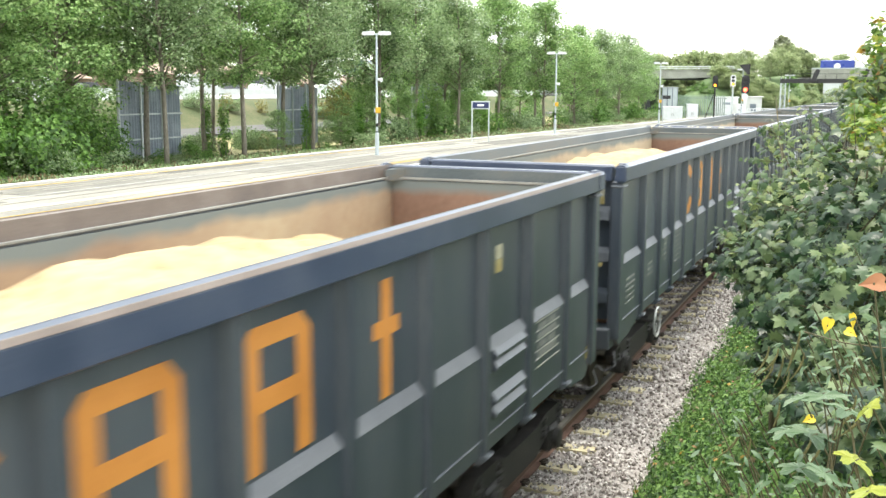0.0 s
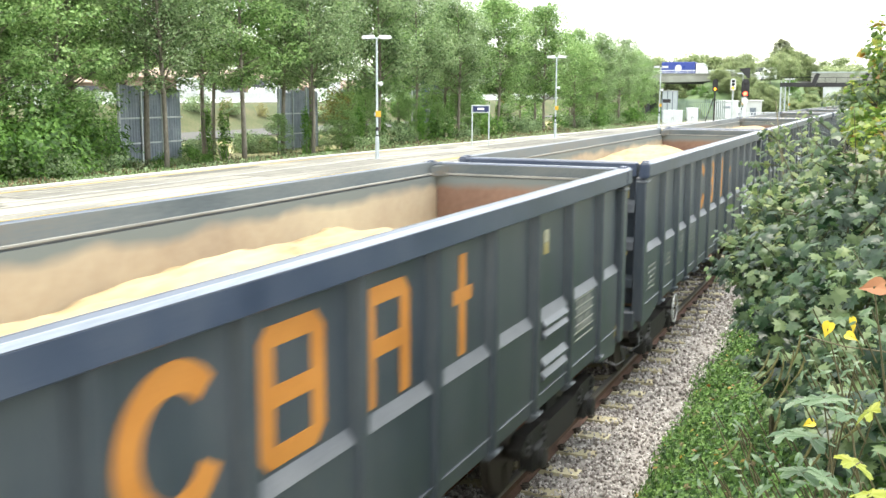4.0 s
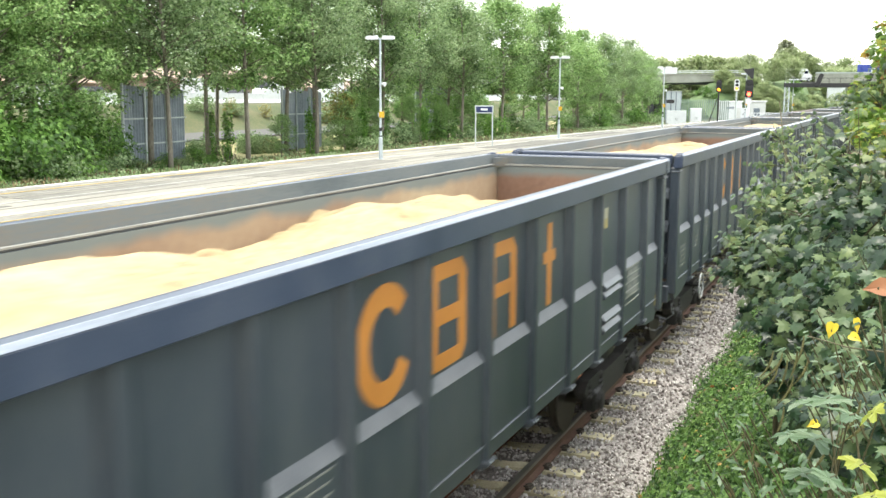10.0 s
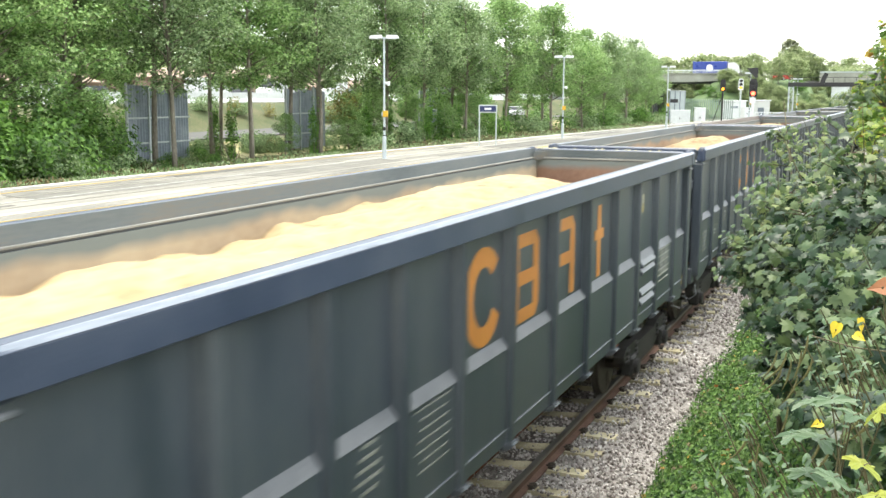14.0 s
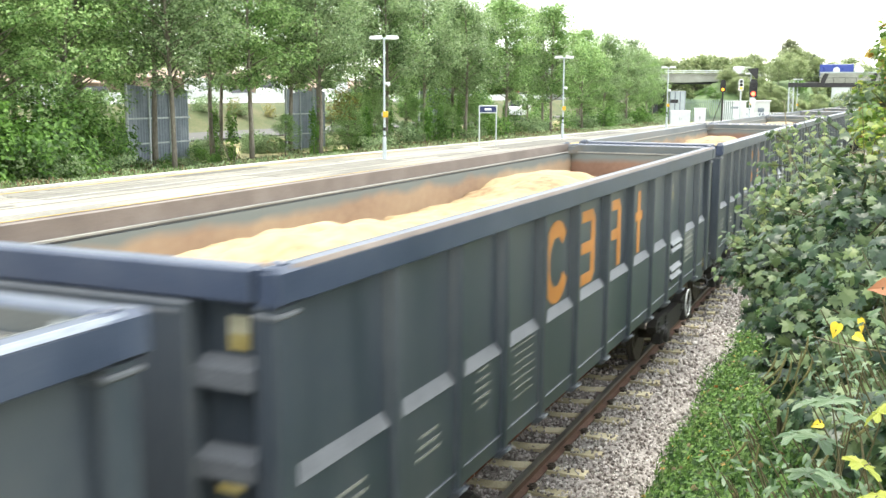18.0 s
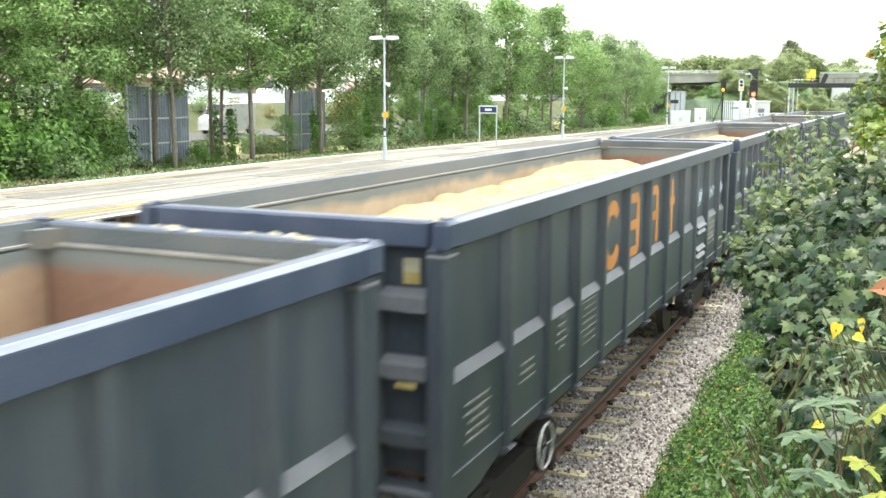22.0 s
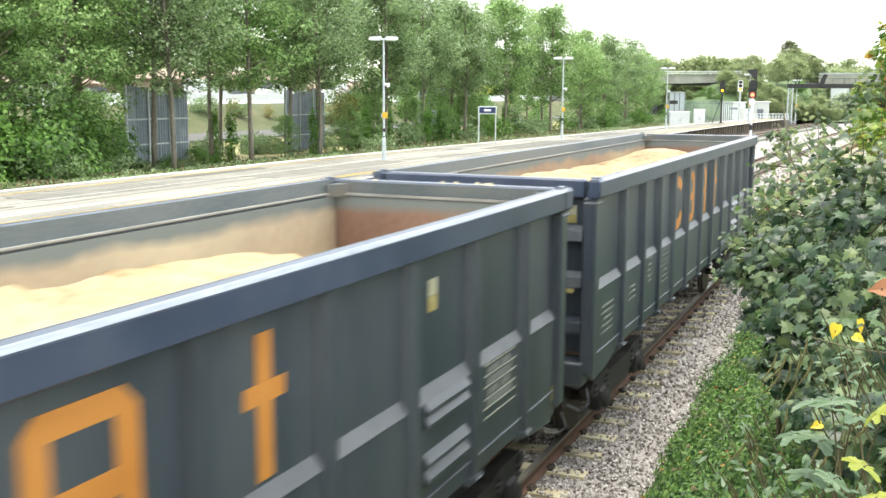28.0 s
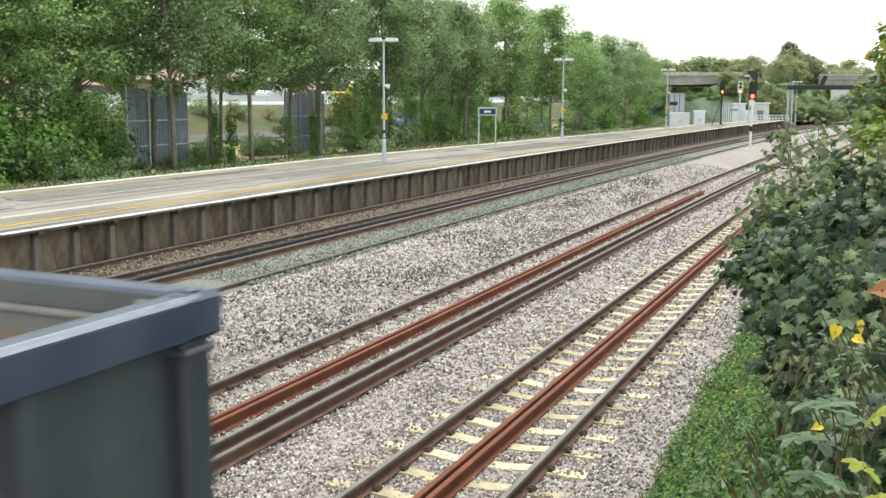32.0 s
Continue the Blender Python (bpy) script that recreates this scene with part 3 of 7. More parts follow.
for x, w, z, m in ((EDGE - 1.05, 0.11, 0.912, LINEYEL), (EDGE - 1.3, 0.035, 0.914, LINEYEL), (EDGE - 4.4, 0.07, 0.928, LINEWHITE), (EDGE - 6.7, 0.06, 0.912, LINEYEL), (EDGE - 2.2, 0.03, 0.922, PATCH), (EDGE - 3.3, 0.04, 0.93, PATCH), (EDGE - 5.4, 0.03, 0.924, PALEPATCH)):
    part("painted_line", strip(Shape(), [(x - w / 2, z), (x + w / 2, z), (x + w / 2, z + 0.012), (x - w / 2, z + 0.012)], -5, 147 if x > EDGE - 6 else 60, 2), m, pl)


# ---- the train ----
PITCH = 14.46
POSTS = [6.75 - d for d in (1.1, 2.28, 3.38, 4.48, 5.64, 6.78, 7.97, 9.05, 10.03, 11.0, 12.05)]
BAYS = [6.62] + POSTS + [-6.62]


def arc(cx, cz, rx, rz, a0, a1, n=12):
    return [(cx + rx * math.cos(radians(a0 + (a1 - a0) * i / n)), cz + rz * math.sin(radians(a0 + (a1 - a0) * i / n))) for i in range(n + 1)]


def ribbon(shape, outer, inner, x, t=0.004):
    """A flat band between two lines of (y, z) on the wagon's side at x."""
    n = len(outer)
    v = [(x + e, p[0], p[1]) for e in (0, t) for p in outer + inner]
    k = 2 * n
    f = []
    for i in range(n - 1):
        f.append((k + i, k + i + 1, k + n + i + 1, k + n + i))
        f.append((i, i + 1, k + i + 1, k + i))
        f.append((n + i, k + n + i, k + n + i + 1, n + i + 1))
    f += [(0, k, k + n, n), (n - 1, 2 * n - 1, k + 2 * n - 1, k + n - 1)]
    return shape.add(v, f)


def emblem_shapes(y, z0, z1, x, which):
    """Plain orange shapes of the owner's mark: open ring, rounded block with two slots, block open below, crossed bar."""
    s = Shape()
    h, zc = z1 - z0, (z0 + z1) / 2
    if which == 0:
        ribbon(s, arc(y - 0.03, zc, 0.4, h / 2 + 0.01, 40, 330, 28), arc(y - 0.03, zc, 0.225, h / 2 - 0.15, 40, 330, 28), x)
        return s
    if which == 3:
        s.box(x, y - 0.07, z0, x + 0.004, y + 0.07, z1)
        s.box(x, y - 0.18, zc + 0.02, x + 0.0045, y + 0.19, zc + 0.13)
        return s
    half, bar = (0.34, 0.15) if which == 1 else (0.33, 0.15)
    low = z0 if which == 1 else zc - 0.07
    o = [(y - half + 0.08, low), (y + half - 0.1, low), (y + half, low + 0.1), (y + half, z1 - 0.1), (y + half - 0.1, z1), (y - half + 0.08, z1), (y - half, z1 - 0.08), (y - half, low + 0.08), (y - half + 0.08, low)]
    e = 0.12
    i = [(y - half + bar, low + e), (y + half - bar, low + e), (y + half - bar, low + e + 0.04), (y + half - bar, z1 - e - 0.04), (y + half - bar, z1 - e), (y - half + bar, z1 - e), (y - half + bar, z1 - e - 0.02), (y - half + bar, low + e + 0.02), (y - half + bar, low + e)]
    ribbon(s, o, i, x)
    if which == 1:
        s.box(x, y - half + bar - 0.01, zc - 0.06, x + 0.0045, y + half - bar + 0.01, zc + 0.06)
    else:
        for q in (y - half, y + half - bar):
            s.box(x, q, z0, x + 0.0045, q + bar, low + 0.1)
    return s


def make_wagon():
    w = thing("box_wagon", "dark grey steel open box wagon with orange side markings", "goods wagon", "train of box wagons")
    for s in (1, -1):
        def q(x):
            return x * s
        sh = Shape()
        sh.slab([(q(1.205), 1.945), (q(1.205), 2.95), (q(1.17), 2.95), (q(1.17), 1.3), (q(1.25), 1.3), (q(1.25), 1.88)][::s], 1, -6.66, 6.66)
        part("side_plate", sh, WAGON, w)
        part("inner_plate", Shape().box(min(q(1.15), q(1.169)), -6.64, 1.2, max(q(1.15), q(1.169)), 6.64, 2.93), DUSTIN, w, "dust-stained inner side plate")
        sk = Shape()
        sk.slab([(-6.6, 1.3), (-6.6, 0.98), (-6.45, 0.86), (-5.9, 0.9), (-5.4, 1.02), (-1.2, 1.02), (1.2, 1.02), (5.4, 1.02), (5.9, 0.9), (6.45, 0.86), (6.6, 0.98), (6.6, 1.3)], 0, min(q(1.2), q(1.245)), max(q(1.2), q(1.245)))
        part("sill", sk, WAGON, w)
        part("sill_strip", Shape().box(min(q(1.24), q(1.262)), -6.6, 1.14, max(q(1.24), q(1.262)), 6.6, 1.165, 0.004), WAGON, w)
        rim = Shape().slab([(q(1.205), 2.905), (q(1.325), 2.905), (q(1.335), 2.915), (q(1.335), 3.07), (q(1.315), 3.1), (q(1.225), 3.1)][::s], 1, -6.75, 6.75)
        rl = part("top_rail", rim, RIM, w, "blue-grey top rail with a highlight painted along its edge")
        # thin strip that puts the rail's highlight into its colour
        part("worn_edge", Shape().slab([(q(1.3355), 3.078), (q(1.338), 3.079), (q(1.319), 3.104), (q(1.308), 3.104), (q(1.308), 3.1), (q(1.315), 3.1)][::s], 1, -6.6, 6.6), EDGESHINE, rl, "pale strip painted as the rail edge's sky highlight")
        part("lip", Shape().box(min(q(1.15), q(1.215)), -6.6, 2.951, max(q(1.15), q(1.215)), 6.6, 2.966), LIP, w, "pale worn lip")
        part("rail_back", Shape().slab([(q(1.203), 2.967), (q(1.224), 3.101), (q(1.212), 3.101), (q(1.19), 2.967)][::s], 1, -6.58, 6.58), RAILIN, rl, "weathered grey inner face of the rail")
        for i, y in enumerate(POSTS):
            p = Shape().loft([[(q(1.18), y - 0.085, z), (q(1.205), y - 0.08, z), (q(1.272 - d), y - 0.052, z), (q(1.287 - d), y - 0.042, z), (q(1.292 - d), y - 0.025, z), (q(1.292 - d), y + 0.036, z), (q(1.284 - d), y + 0.054, z), (q(1.27 - d), y + 0.06, z), (q(1.18), y + 0.07, z)] for z, d in ((2.91, 0.0), (1.12, 0.0), (1.0, 0.01))])
            o = part("post", p, WAGON, w)
            if s > 0:
                part("gusset", Shape().loft([[(1.2, y - 0.1, z), (1.32 - d, y - 0.08, z), (1.32 - d, y + 0.06, z), (1.2, y + 0.1, z)] for z, d in ((0.96, 0.06), (1.02, 0.0), (1.035, 0.01))]), WAGON, o)
        for y in (-6.62, 6.62):
            part("corner_post", Shape().box(min(q(1.15), q(1.3)), y - 0.1, 0.98, max(q(1.15), q(1.3)), y + 0.1, 2.91, 0.02), WAGON, w)
            part("corner_cap", Shape().box(min(q(1.212), q(1.342)), y - 0.137, 2.892, max(q(1.212), q(1.342)), y + 0.137, 3.107, 0.03), RIM, w)
            part("corner_knob", Shape().lathe([(0, 0.05), (0.01, 0.05), (0.018, 0.04), (0.021, 0.02)], (q(1.26), y, 3.105), (0, 0, 1), 12), RIM, w)
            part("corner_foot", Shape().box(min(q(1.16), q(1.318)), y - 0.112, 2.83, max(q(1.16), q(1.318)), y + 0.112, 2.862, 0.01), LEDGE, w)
        if s > 0:
            for a, b in zip(BAYS[:-1], BAYS[1:]):
                hi, lo = a - (0.09 if a < 6.5 else 0.12), b + (0.065 if b > -6.5 else 0.12)
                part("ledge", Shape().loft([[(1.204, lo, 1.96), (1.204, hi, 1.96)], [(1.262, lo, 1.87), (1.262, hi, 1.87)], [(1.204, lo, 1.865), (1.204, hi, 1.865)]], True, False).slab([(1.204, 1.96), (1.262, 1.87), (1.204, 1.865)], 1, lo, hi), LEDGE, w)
    for y0, e in ((-6.75, -1), (6.75, 1)):
        part("end_rail", Shape().box(-1.17, min(y0, y0 - e * 0.17), 2.905, 1.17, max(y0, y0 - e * 0.17), 3.1, 0.018), RIM, w)
        yp = y0 - e * 0.16
        part("end_plate", Shape().box(-1.17, min(yp, yp - e * 0.02), 1.2, 1.17, max(yp, yp - e * 0.02), 2.95), WAGON, w)
        part("inner_end_plate", Shape().box(-1.15, min(yp - e * 0.021, yp - e * 0.035), 1.2, 1.15, max(yp - e * 0.021, yp - e * 0.035), 2.93), RUSTEND, w, "rust-brown inner end plate with grey paint left along its top")
        part("inner_lip", Shape().box(-1.13, min(yp - e * 0.03, yp - e * 0.055), 2.945, 1.13, max(yp - e * 0.03, yp - e * 0.055), 2.97), LIP, w)
        part("rail_back", Shape().box(-1.16, min(y0 - e * 0.169, y0 - e * 0.176), 2.972, 1.16, max(y0 - e * 0.169, y0 - e * 0.176), 3.085), RAILIN, w, "weathered grey inner face of the end rail")
        for s in (-1, 1):
            part("corner_bracket", Shape().slab([(s * 1.16, yp), (s * 1.16, yp - e * 0.2), (s * 0.98, yp)], 2, 2.93, 3.06), RAILIN, w)
        for z in (2.5, 2.0, 1.5, 1.05):
            for a, b in ((-1.15, -0.78), (0.78, 1.15)):
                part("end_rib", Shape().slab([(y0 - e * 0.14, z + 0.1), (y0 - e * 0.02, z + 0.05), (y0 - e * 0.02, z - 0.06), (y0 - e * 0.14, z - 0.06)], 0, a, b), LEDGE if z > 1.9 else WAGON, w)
        part("end_panel", Shape().box(-0.78, min(y0 - e * 0.14, y0 + e * 0.012), 0.95, 0.78, max(y0 - e * 0.14, y0 + e * 0.012), 2.9, 0.018), WAGON, w, "flat raised panel of the wagon's end")
        part("panel_ledge", Shape().box(-0.74, min(y0 + e * 0.012, y0 + e * 0.024), 2.83, 0.74, max(y0 + e * 0.012, y0 + e * 0.024), 2.845), LEDGE, w)
        part("headstock", Shape().box(-1.2, min(y0 - e * 0.25, y0), 0.85, 1.2, max(y0 - e * 0.25, y0), 1.12, 0.02), WAGON, w)
        for x in (-0.87, 0.87):
            part("buffer", Shape().lathe([(0, 0.1), (0.22, 0.1), (0.22, 0.07), (0.32, 0.07), (0.32, 0.21), (0.35, 0.2)], (x, y0, 0.98), (0, e, 0), 16), UNDER, w)
        part("brake_hose", Shape().tube([(0.35 * e, y0, 0.9), (0.42 * e, y0 + e * 0.14, 0.86), (0.45 * e, y0 + e * 0.22, 0.65), (0.38 * e, y0 + e * 0.18, 0.5)], 0.025, 7), UNDER, w)
        part("drawhook", Shape().tube([(0, y0, 0.98), (0, y0 + e * 0.2, 0.96), (0, y0 + e * 0.26, 1.02)], 0.04, 7), UNDER, w)
        part("grab_rail", Shape().tube([(1.26, y0 + e * 0.02, 0.86), (1.3, y0 + e * 0.06, 0.7), (1.2, y0 + e * 0.08, 0.62), (1.05, y0 + e * 0.05, 0.66)], 0.008, 6), LEDGE, w, "pale painted grab rail")
    part("warning_plate", Shape().box(0.92, -6.6, 2.62, 1.05, -6.592, 2.71), YELLOW, w, "small yellow warning plate")
    part("warning_plate", Shape().box(0.92, -6.6, 2.712, 1.05, -6.592, 2.81), CREAM, w, "small cream warning plate")
    part("end_label", Shape().box(0.92, -6.735, 1.88, 1.08, -6.728, 1.925), YELLOW, w)
    part("floor_plate", Shape().box(-1.14, -6.54, 1.15, 1.14, 6.54, 1.22), RUSTIN, w)
    part("centre_sill", Shape().box(-0.4, -6.4, 0.72, 0.4, 6.4, 1.15, 0.02), UNDER, w)
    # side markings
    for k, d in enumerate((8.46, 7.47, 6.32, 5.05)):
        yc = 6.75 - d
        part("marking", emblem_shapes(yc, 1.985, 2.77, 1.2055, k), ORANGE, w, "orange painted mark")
    part("sticker", Shape().box(1.205, BAYS[2] - 0.75, 2.47, 1.209, BAYS[2] - 0.6, 2.58), YELLOW, w)
    part("sticker", Shape().box(1.205, BAYS[2] - 0.75, 2.585, 1.209, BAYS[2] - 0.6, 2.7), CREAM, w)
    yv = (BAYS[1] + BAYS[2]) / 2
    for z in (1.84, 1.75, 1.66, 1.56, 1.48, 1.4):
        part("data_line", Shape().box(1.25, yv - 0.36, z, 1.254, yv + 0.36, z + 0.012), WORN, w, "worn white printed line")
    st = Shape()
    for i in range(4):
        for j in range(2):
            st.box(1.25, yv - 0.3 + j * 0.3, 1.77 - i * 0.09, 1.2535, yv - 0.05 + j * 0.28 + 0.05 * (i % 2), 1.82 - i * 0.09)
    part("data_text", st, DIMTEXT, w)
    yb = (BAYS[2] + BAYS[3]) / 2
    for z in (1.8, 1.7, 1.42, 1.3):
        part("folded_step", Shape().slab([(1.25, z + 0.08), (1.3, z + 0.02), (1.3, z - 0.01), (1.25, z - 0.02)], 1, yb - 0.38, yb + 0.38), WAGON, w)
    part("step_back", Shape().box(1.25, yb - 0.38, 1.7, 1.253, yb + 0.38, 1.79), UNDER, w)
    part("step_back", Shape().box(1.25, yb - 0.38, 1.3, 1.253, yb + 0.38, 1.4), UNDER, w)
    for bay, rows, wide in ((8, 7, 0.6), (9, 5, 0.34), (10, 3, 0.4), (11, 5, 0.55)):
        yc = (BAYS[bay] + BAYS[bay + 1]) / 2
        st = Shape()
        for i in range(rows):
            z = (1.82 if bay < 10 else 1.62) - i * 0.075
            d = 0.12 * ((i * 7 + bay * 3) % 4) / 4
            st.box(1.25, yc - wide / 2 + d, z, 1.2535, yc + wide / 2 - d * 0.6, z + (0.014 if bay == 8 else 0.024))
        part("data_text", st, DIMTEXT, w)
    part("end_stripe", Shape().box(1.2455, 6.46, 1.06, 1.249, 6.54, 1.2), YELLOW, w)
    # running gear
    for yb in (-4.75, 4.75):
        for s in (1, -1):
            x0, x1 = sorted((s * 0.98, s * 1.12))
            fr = Shape().slab([(yb - 1.35, 0.62), (yb - 1.2, 0.72), (yb - 0.7, 0.72), (yb - 0.45, 0.66), (yb + 0.45, 0.66), (yb + 0.7, 0.72), (yb + 1.2, 0.72), (yb + 1.35, 0.62), (yb + 1.2, 0.5), (yb + 0.75, 0.48), (yb + 0.45, 0.36), (yb - 0.45, 0.36), (yb - 0.75, 0.48), (yb - 1.2, 0.5)], 0, x0, x1)
            part("bogie_frame", fr, UNDER, w)
            for d in (-0.9, 0.9):
                bx = Shape().box(s * 1.08 - 0.09, yb + d - 0.15, 0.3, s * 1.08 + 0.09, yb + d + 0.15, 0.56, 0.03)
                bx.lathe([(0, 0.11), (0.06, 0.1), (0.07, 0.06)], (s * 1.16, yb + d, 0.42), (s, 0, 0), 14)
                o = part("axle_box", bx, UNDER, w)
                for e in (-0.25, 0.25):
                    part("spring", Shape().lathe([(0, 0.07), (0.03, 0.08), (0.06, 0.06), (0.09, 0.08), (0.12, 0.06), (0.15, 0.08), (0.18, 0.07)], (s * 1.08, yb + d + e, 0.5), (0, 0, 1), 10), UNDER, o)
        part("bolster", Shape().box(-1.0, yb - 0.2, 0.5, 1.0, yb + 0.2, 0.78, 0.03), UNDER, w)
    hw = Shape()
    ring = [(1.3, -4.35 + 0.21 * math.cos(a), 0.72 + 0.21 * math.sin(a)) for a in np.linspace(0, 2 * math.pi, 25)]
    hw.tube(ring, 0.013, 7, False)
    for a in (0, 2.1, 4.2):
        hw.tube([(1.29, -4.35, 0.72), (1.3, -4.35 + 0.21 * math.cos(a), 0.72 + 0.21 * math.sin(a))], 0.006, 5)
    part("brake_wheel", hw, GALV, w, "white painted handbrake wheel")
    part("brake_shaft", Shape().tube([(0.9, -4.35, 0.72), (1.31, -4.35, 0.72)], 0.022, 8), UNDER, w)
    part("brake_rod", Shape().tube([(0.7, -3.2, 0.75), (0.7, 3.2, 0.75)], 0.03, 6), UNDER, w)
    part("air_tank", Shape().lathe([(0, 0.1), (0.05, 0.17), (0.85, 0.17), (0.9, 0.1)], (0.75, -0.4, 0.85), (0, 1, 0), 14), UNDER, w)
    return w


def make_wheelset(parent, y):
    sh = Shape().lathe([(-1.0, 0.06), (-0.78, 0.07), (-0.785, 0.42), (-0.75, 0.42), (-0.72, 0.45), (-0.69, 0.45), (-0.69, 0.36), (-0.7, 0.12), (-0.6, 0.08), (0.6, 0.08), (0.7, 0.12), (0.69, 0.36), (0.69, 0.45), (0.72, 0.45), (0.75, 0.42), (0.785, 0.42), (0.78, 0.07), (1.0, 0.06)], (0, 0, 0), (1, 0, 0), 24)
    for s in (-1, 1):
        sh.box(s * 0.79 - 0.006, -0.03, 0.15, s * 0.79 + 0.006, 0.03, 0.36)
    return part("wheelset", sh, WHEELST, parent, at=pose(0, y, 0.42))


LOADS = ((2.6, 3.1, 0.26, 1.3), (2.64, 1.8, 0.1, 1.8), (2.6, 2.0, 0.12, 2.0), (2.64, 3.1, 0.22, 1.4), (2.62, 3.4, 0.22, 1.2), (2.6, 3.2, 0.2, 1.5), (2.62, 3.3, 0.22, 1.4), (2.7, 2.9, 0.18, 1.5), (2.62, 2.4, 0.12, 1.5), (2.64, 2.1, 0.18, 1.4), (2.62, 1.9, 0.2, 1.4), (2.64, 1.3, 0.1, 1.8), (2.48, 2.3, 0.1, 2.6), (2.62, 0.4, 0.1, 2.2), (2.54, 2.0, 0.16, 1.8))


def sand_mesh(n):
    """A heap of sand with lumps, lower at its ends: level and main hump of wagon n."""
    level, peak, rise, wide = LOADS[n]
    r = random.Random(n + 3)
    off = Vector((r.uniform(0, 90), r.uniform(0, 90), 0))
    humps = [(r.uniform(-4.2, 2.6), r.uniform(-0.6, 0.4), r.uniform(0.7, 1.4), r.uniform(0.02, 0.1)) for _ in range(6)]
    humps += [(peak, r.uniform(-0.6, 0.1), wide, rise), (peak - wide * 0.9, r.uniform(-0.2, 0.4), wide * 0.6, rise * 0.4), (r.uniform(-4.4, -3.0), -0.2, 1.3, r.uniform(0.05, 0.3))]
    dip = r.uniform(0.4, 0.62)
    s = Shape()
    nx, ny = 34, 200
    rows = []
    for j in range(ny + 1):
        y = -6.55 + 13.1 * j / ny
        row = []
        for i in range(nx + 1):
            x = -1.15 + 2.3 * i / nx
            z = level - 0.06 * (x / 1.15) ** 2 - (dip * ease(4.0, 6.4, y) if y > 0 else 0.3 * dip * ease(5.2, 6.6, -y))
            for hy, hx, hs, ha in humps:
                z += ha * math.exp(-((y - hy) ** 2 / (hs * hs) + (x - hx) ** 2 / 0.9))
            p = Vector((x, y, 0)) + off
            z += 0.1 * noise.noise(p * 0.8) + 0.07 * noise.noise(p * 2.6) + 0.035 * noise.noise(p * 5.5) + 0.05 * abs(noise.noise(p * 1.7 + off))
            row.append((x, y, min(z, 2.93)))
        rows.append(row)
    s.loft(rows, closed=False, caps=False)
    edge = [(-1.15, -6.55), (1.15, -6.55), (1.15, 6.55), (-1.15, 6.55)]
    s.add([(x, y, 1.23) for x, y in edge], [(0, 1, 2, 3)])
    return s


DIMTEXT = mat("faded_printing", ((0.15, 0.156, 0.148), (0.27, 0.275, 0.25)), 9, 0.6, 0, 0.02, 90, 0.5)


def worn_inside(name, cols, border):
    """Bare stained plate below a ragged border, old grey-blue paint above it."""
    m = mat(name, cols, 0.45, 0.85, 0, 0.12, 16, 0.25, stretch=(1, 1, 0.8))
    nt = m.node_tree
    b = nt.nodes["Principled BSDF"]
    col = b.inputs["Base Color"].links[0].from_socket
    co = nt.nodes.new("ShaderNodeTexCoord")
    sep = nt.nodes.new("ShaderNodeSeparateXYZ")
    nt.links.new(co.outputs["Object"], sep.inputs[0])
    ns = nt.nodes.new("ShaderNodeTexNoise")
    ns.inputs["Scale"].default_value, ns.inputs["Detail"].default_value = 1.6, 7
    nt.links.new(co.outputs["Object"], ns.inputs["Vector"])
    ad = nt.nodes.new("ShaderNodeMath")
    ad.operation = "MULTIPLY_ADD"
    ad.inputs[1].default_value = 0.24
    nt.links.new(ns.outputs["Fac"], ad.inputs[0])
    nt.links.new(sep.outputs["Z"], ad.inputs[2])
    rg = nt.nodes.new("ShaderNodeMapRange")
    rg.inputs[1].default_value, rg.inputs[2].default_value = border + 0.07, border + 0.17
    nt.links.new(ad.outputs[0], rg.inputs[0])
    mx = nt.nodes.new("ShaderNodeMix")
    mx.data_type = "RGBA"
    mx.inputs[7].default_value = (0.155, 0.18, 0.18, 1)
    nt.links.new(rg.outputs[0], mx.inputs[0])
    nt.links.new(col, mx.inputs[6])
    nt.links.new(mx.outputs[2], b.inputs["Base Color"])
    return m


DUSTIN = worn_inside("dusty_inner_plate", ((0.225, 0.15, 0.105), (0.3, 0.212, 0.148), (0.36, 0.275, 0.19), (0.41, 0.335, 0.235)), 2.83)
PALEDUST = worn_inside("pale_dusty_inner_plate", ((0.29, 0.225, 0.165), (0.37, 0.3, 0.22), (0.43, 0.365, 0.27), (0.48, 0.42, 0.31)), 2.82)
RUSTEND = worn_inside("rusty_inner_end", ((0.15, 0.085, 0.06), (0.22, 0.135, 0.1), (0.28, 0.19, 0.14)), 2.83)
wagon_0 = make_wagon()
train = []
for n in range(15):
    w = wagon_0 if n == 0 else copy_thing(wagon_0, Matrix.Identity(4))
    train.append([w, None, []])
wheel_0 = [make_wheelset(wagon_0, y) for y in (-5.65, -3.85, 3.85, 5.65)]
for n in range(15):
    w = train[n][0]
    for y, o in zip((-5.65, -3.85, 3.85, 5.65), wheel_0):
        a = o if n == 0 else part("wheelset", o.data, None, w, at=pose(0, y, 0.42))
        train[n][2].append((a, y))
    if n in (1, 2, 3, 7, 10, 11, 12, 13):
        for o in w.children:
            if o.name.startswith("inner_plate"):
                o.data = o.data.copy()
                o.data.materials[0] = PALEDUST
    train[n][1] = solid("sand_load", sand_mesh(n), TANSAND if n in (0, 4, 5, 6) else SAND, "heaped tan sand inside an open wagon" if n in (0, 4, 5, 6) else "heaped pale yellow sand inside an open wagon", "sand", group="sand loads", smooth=True)
traffic = []


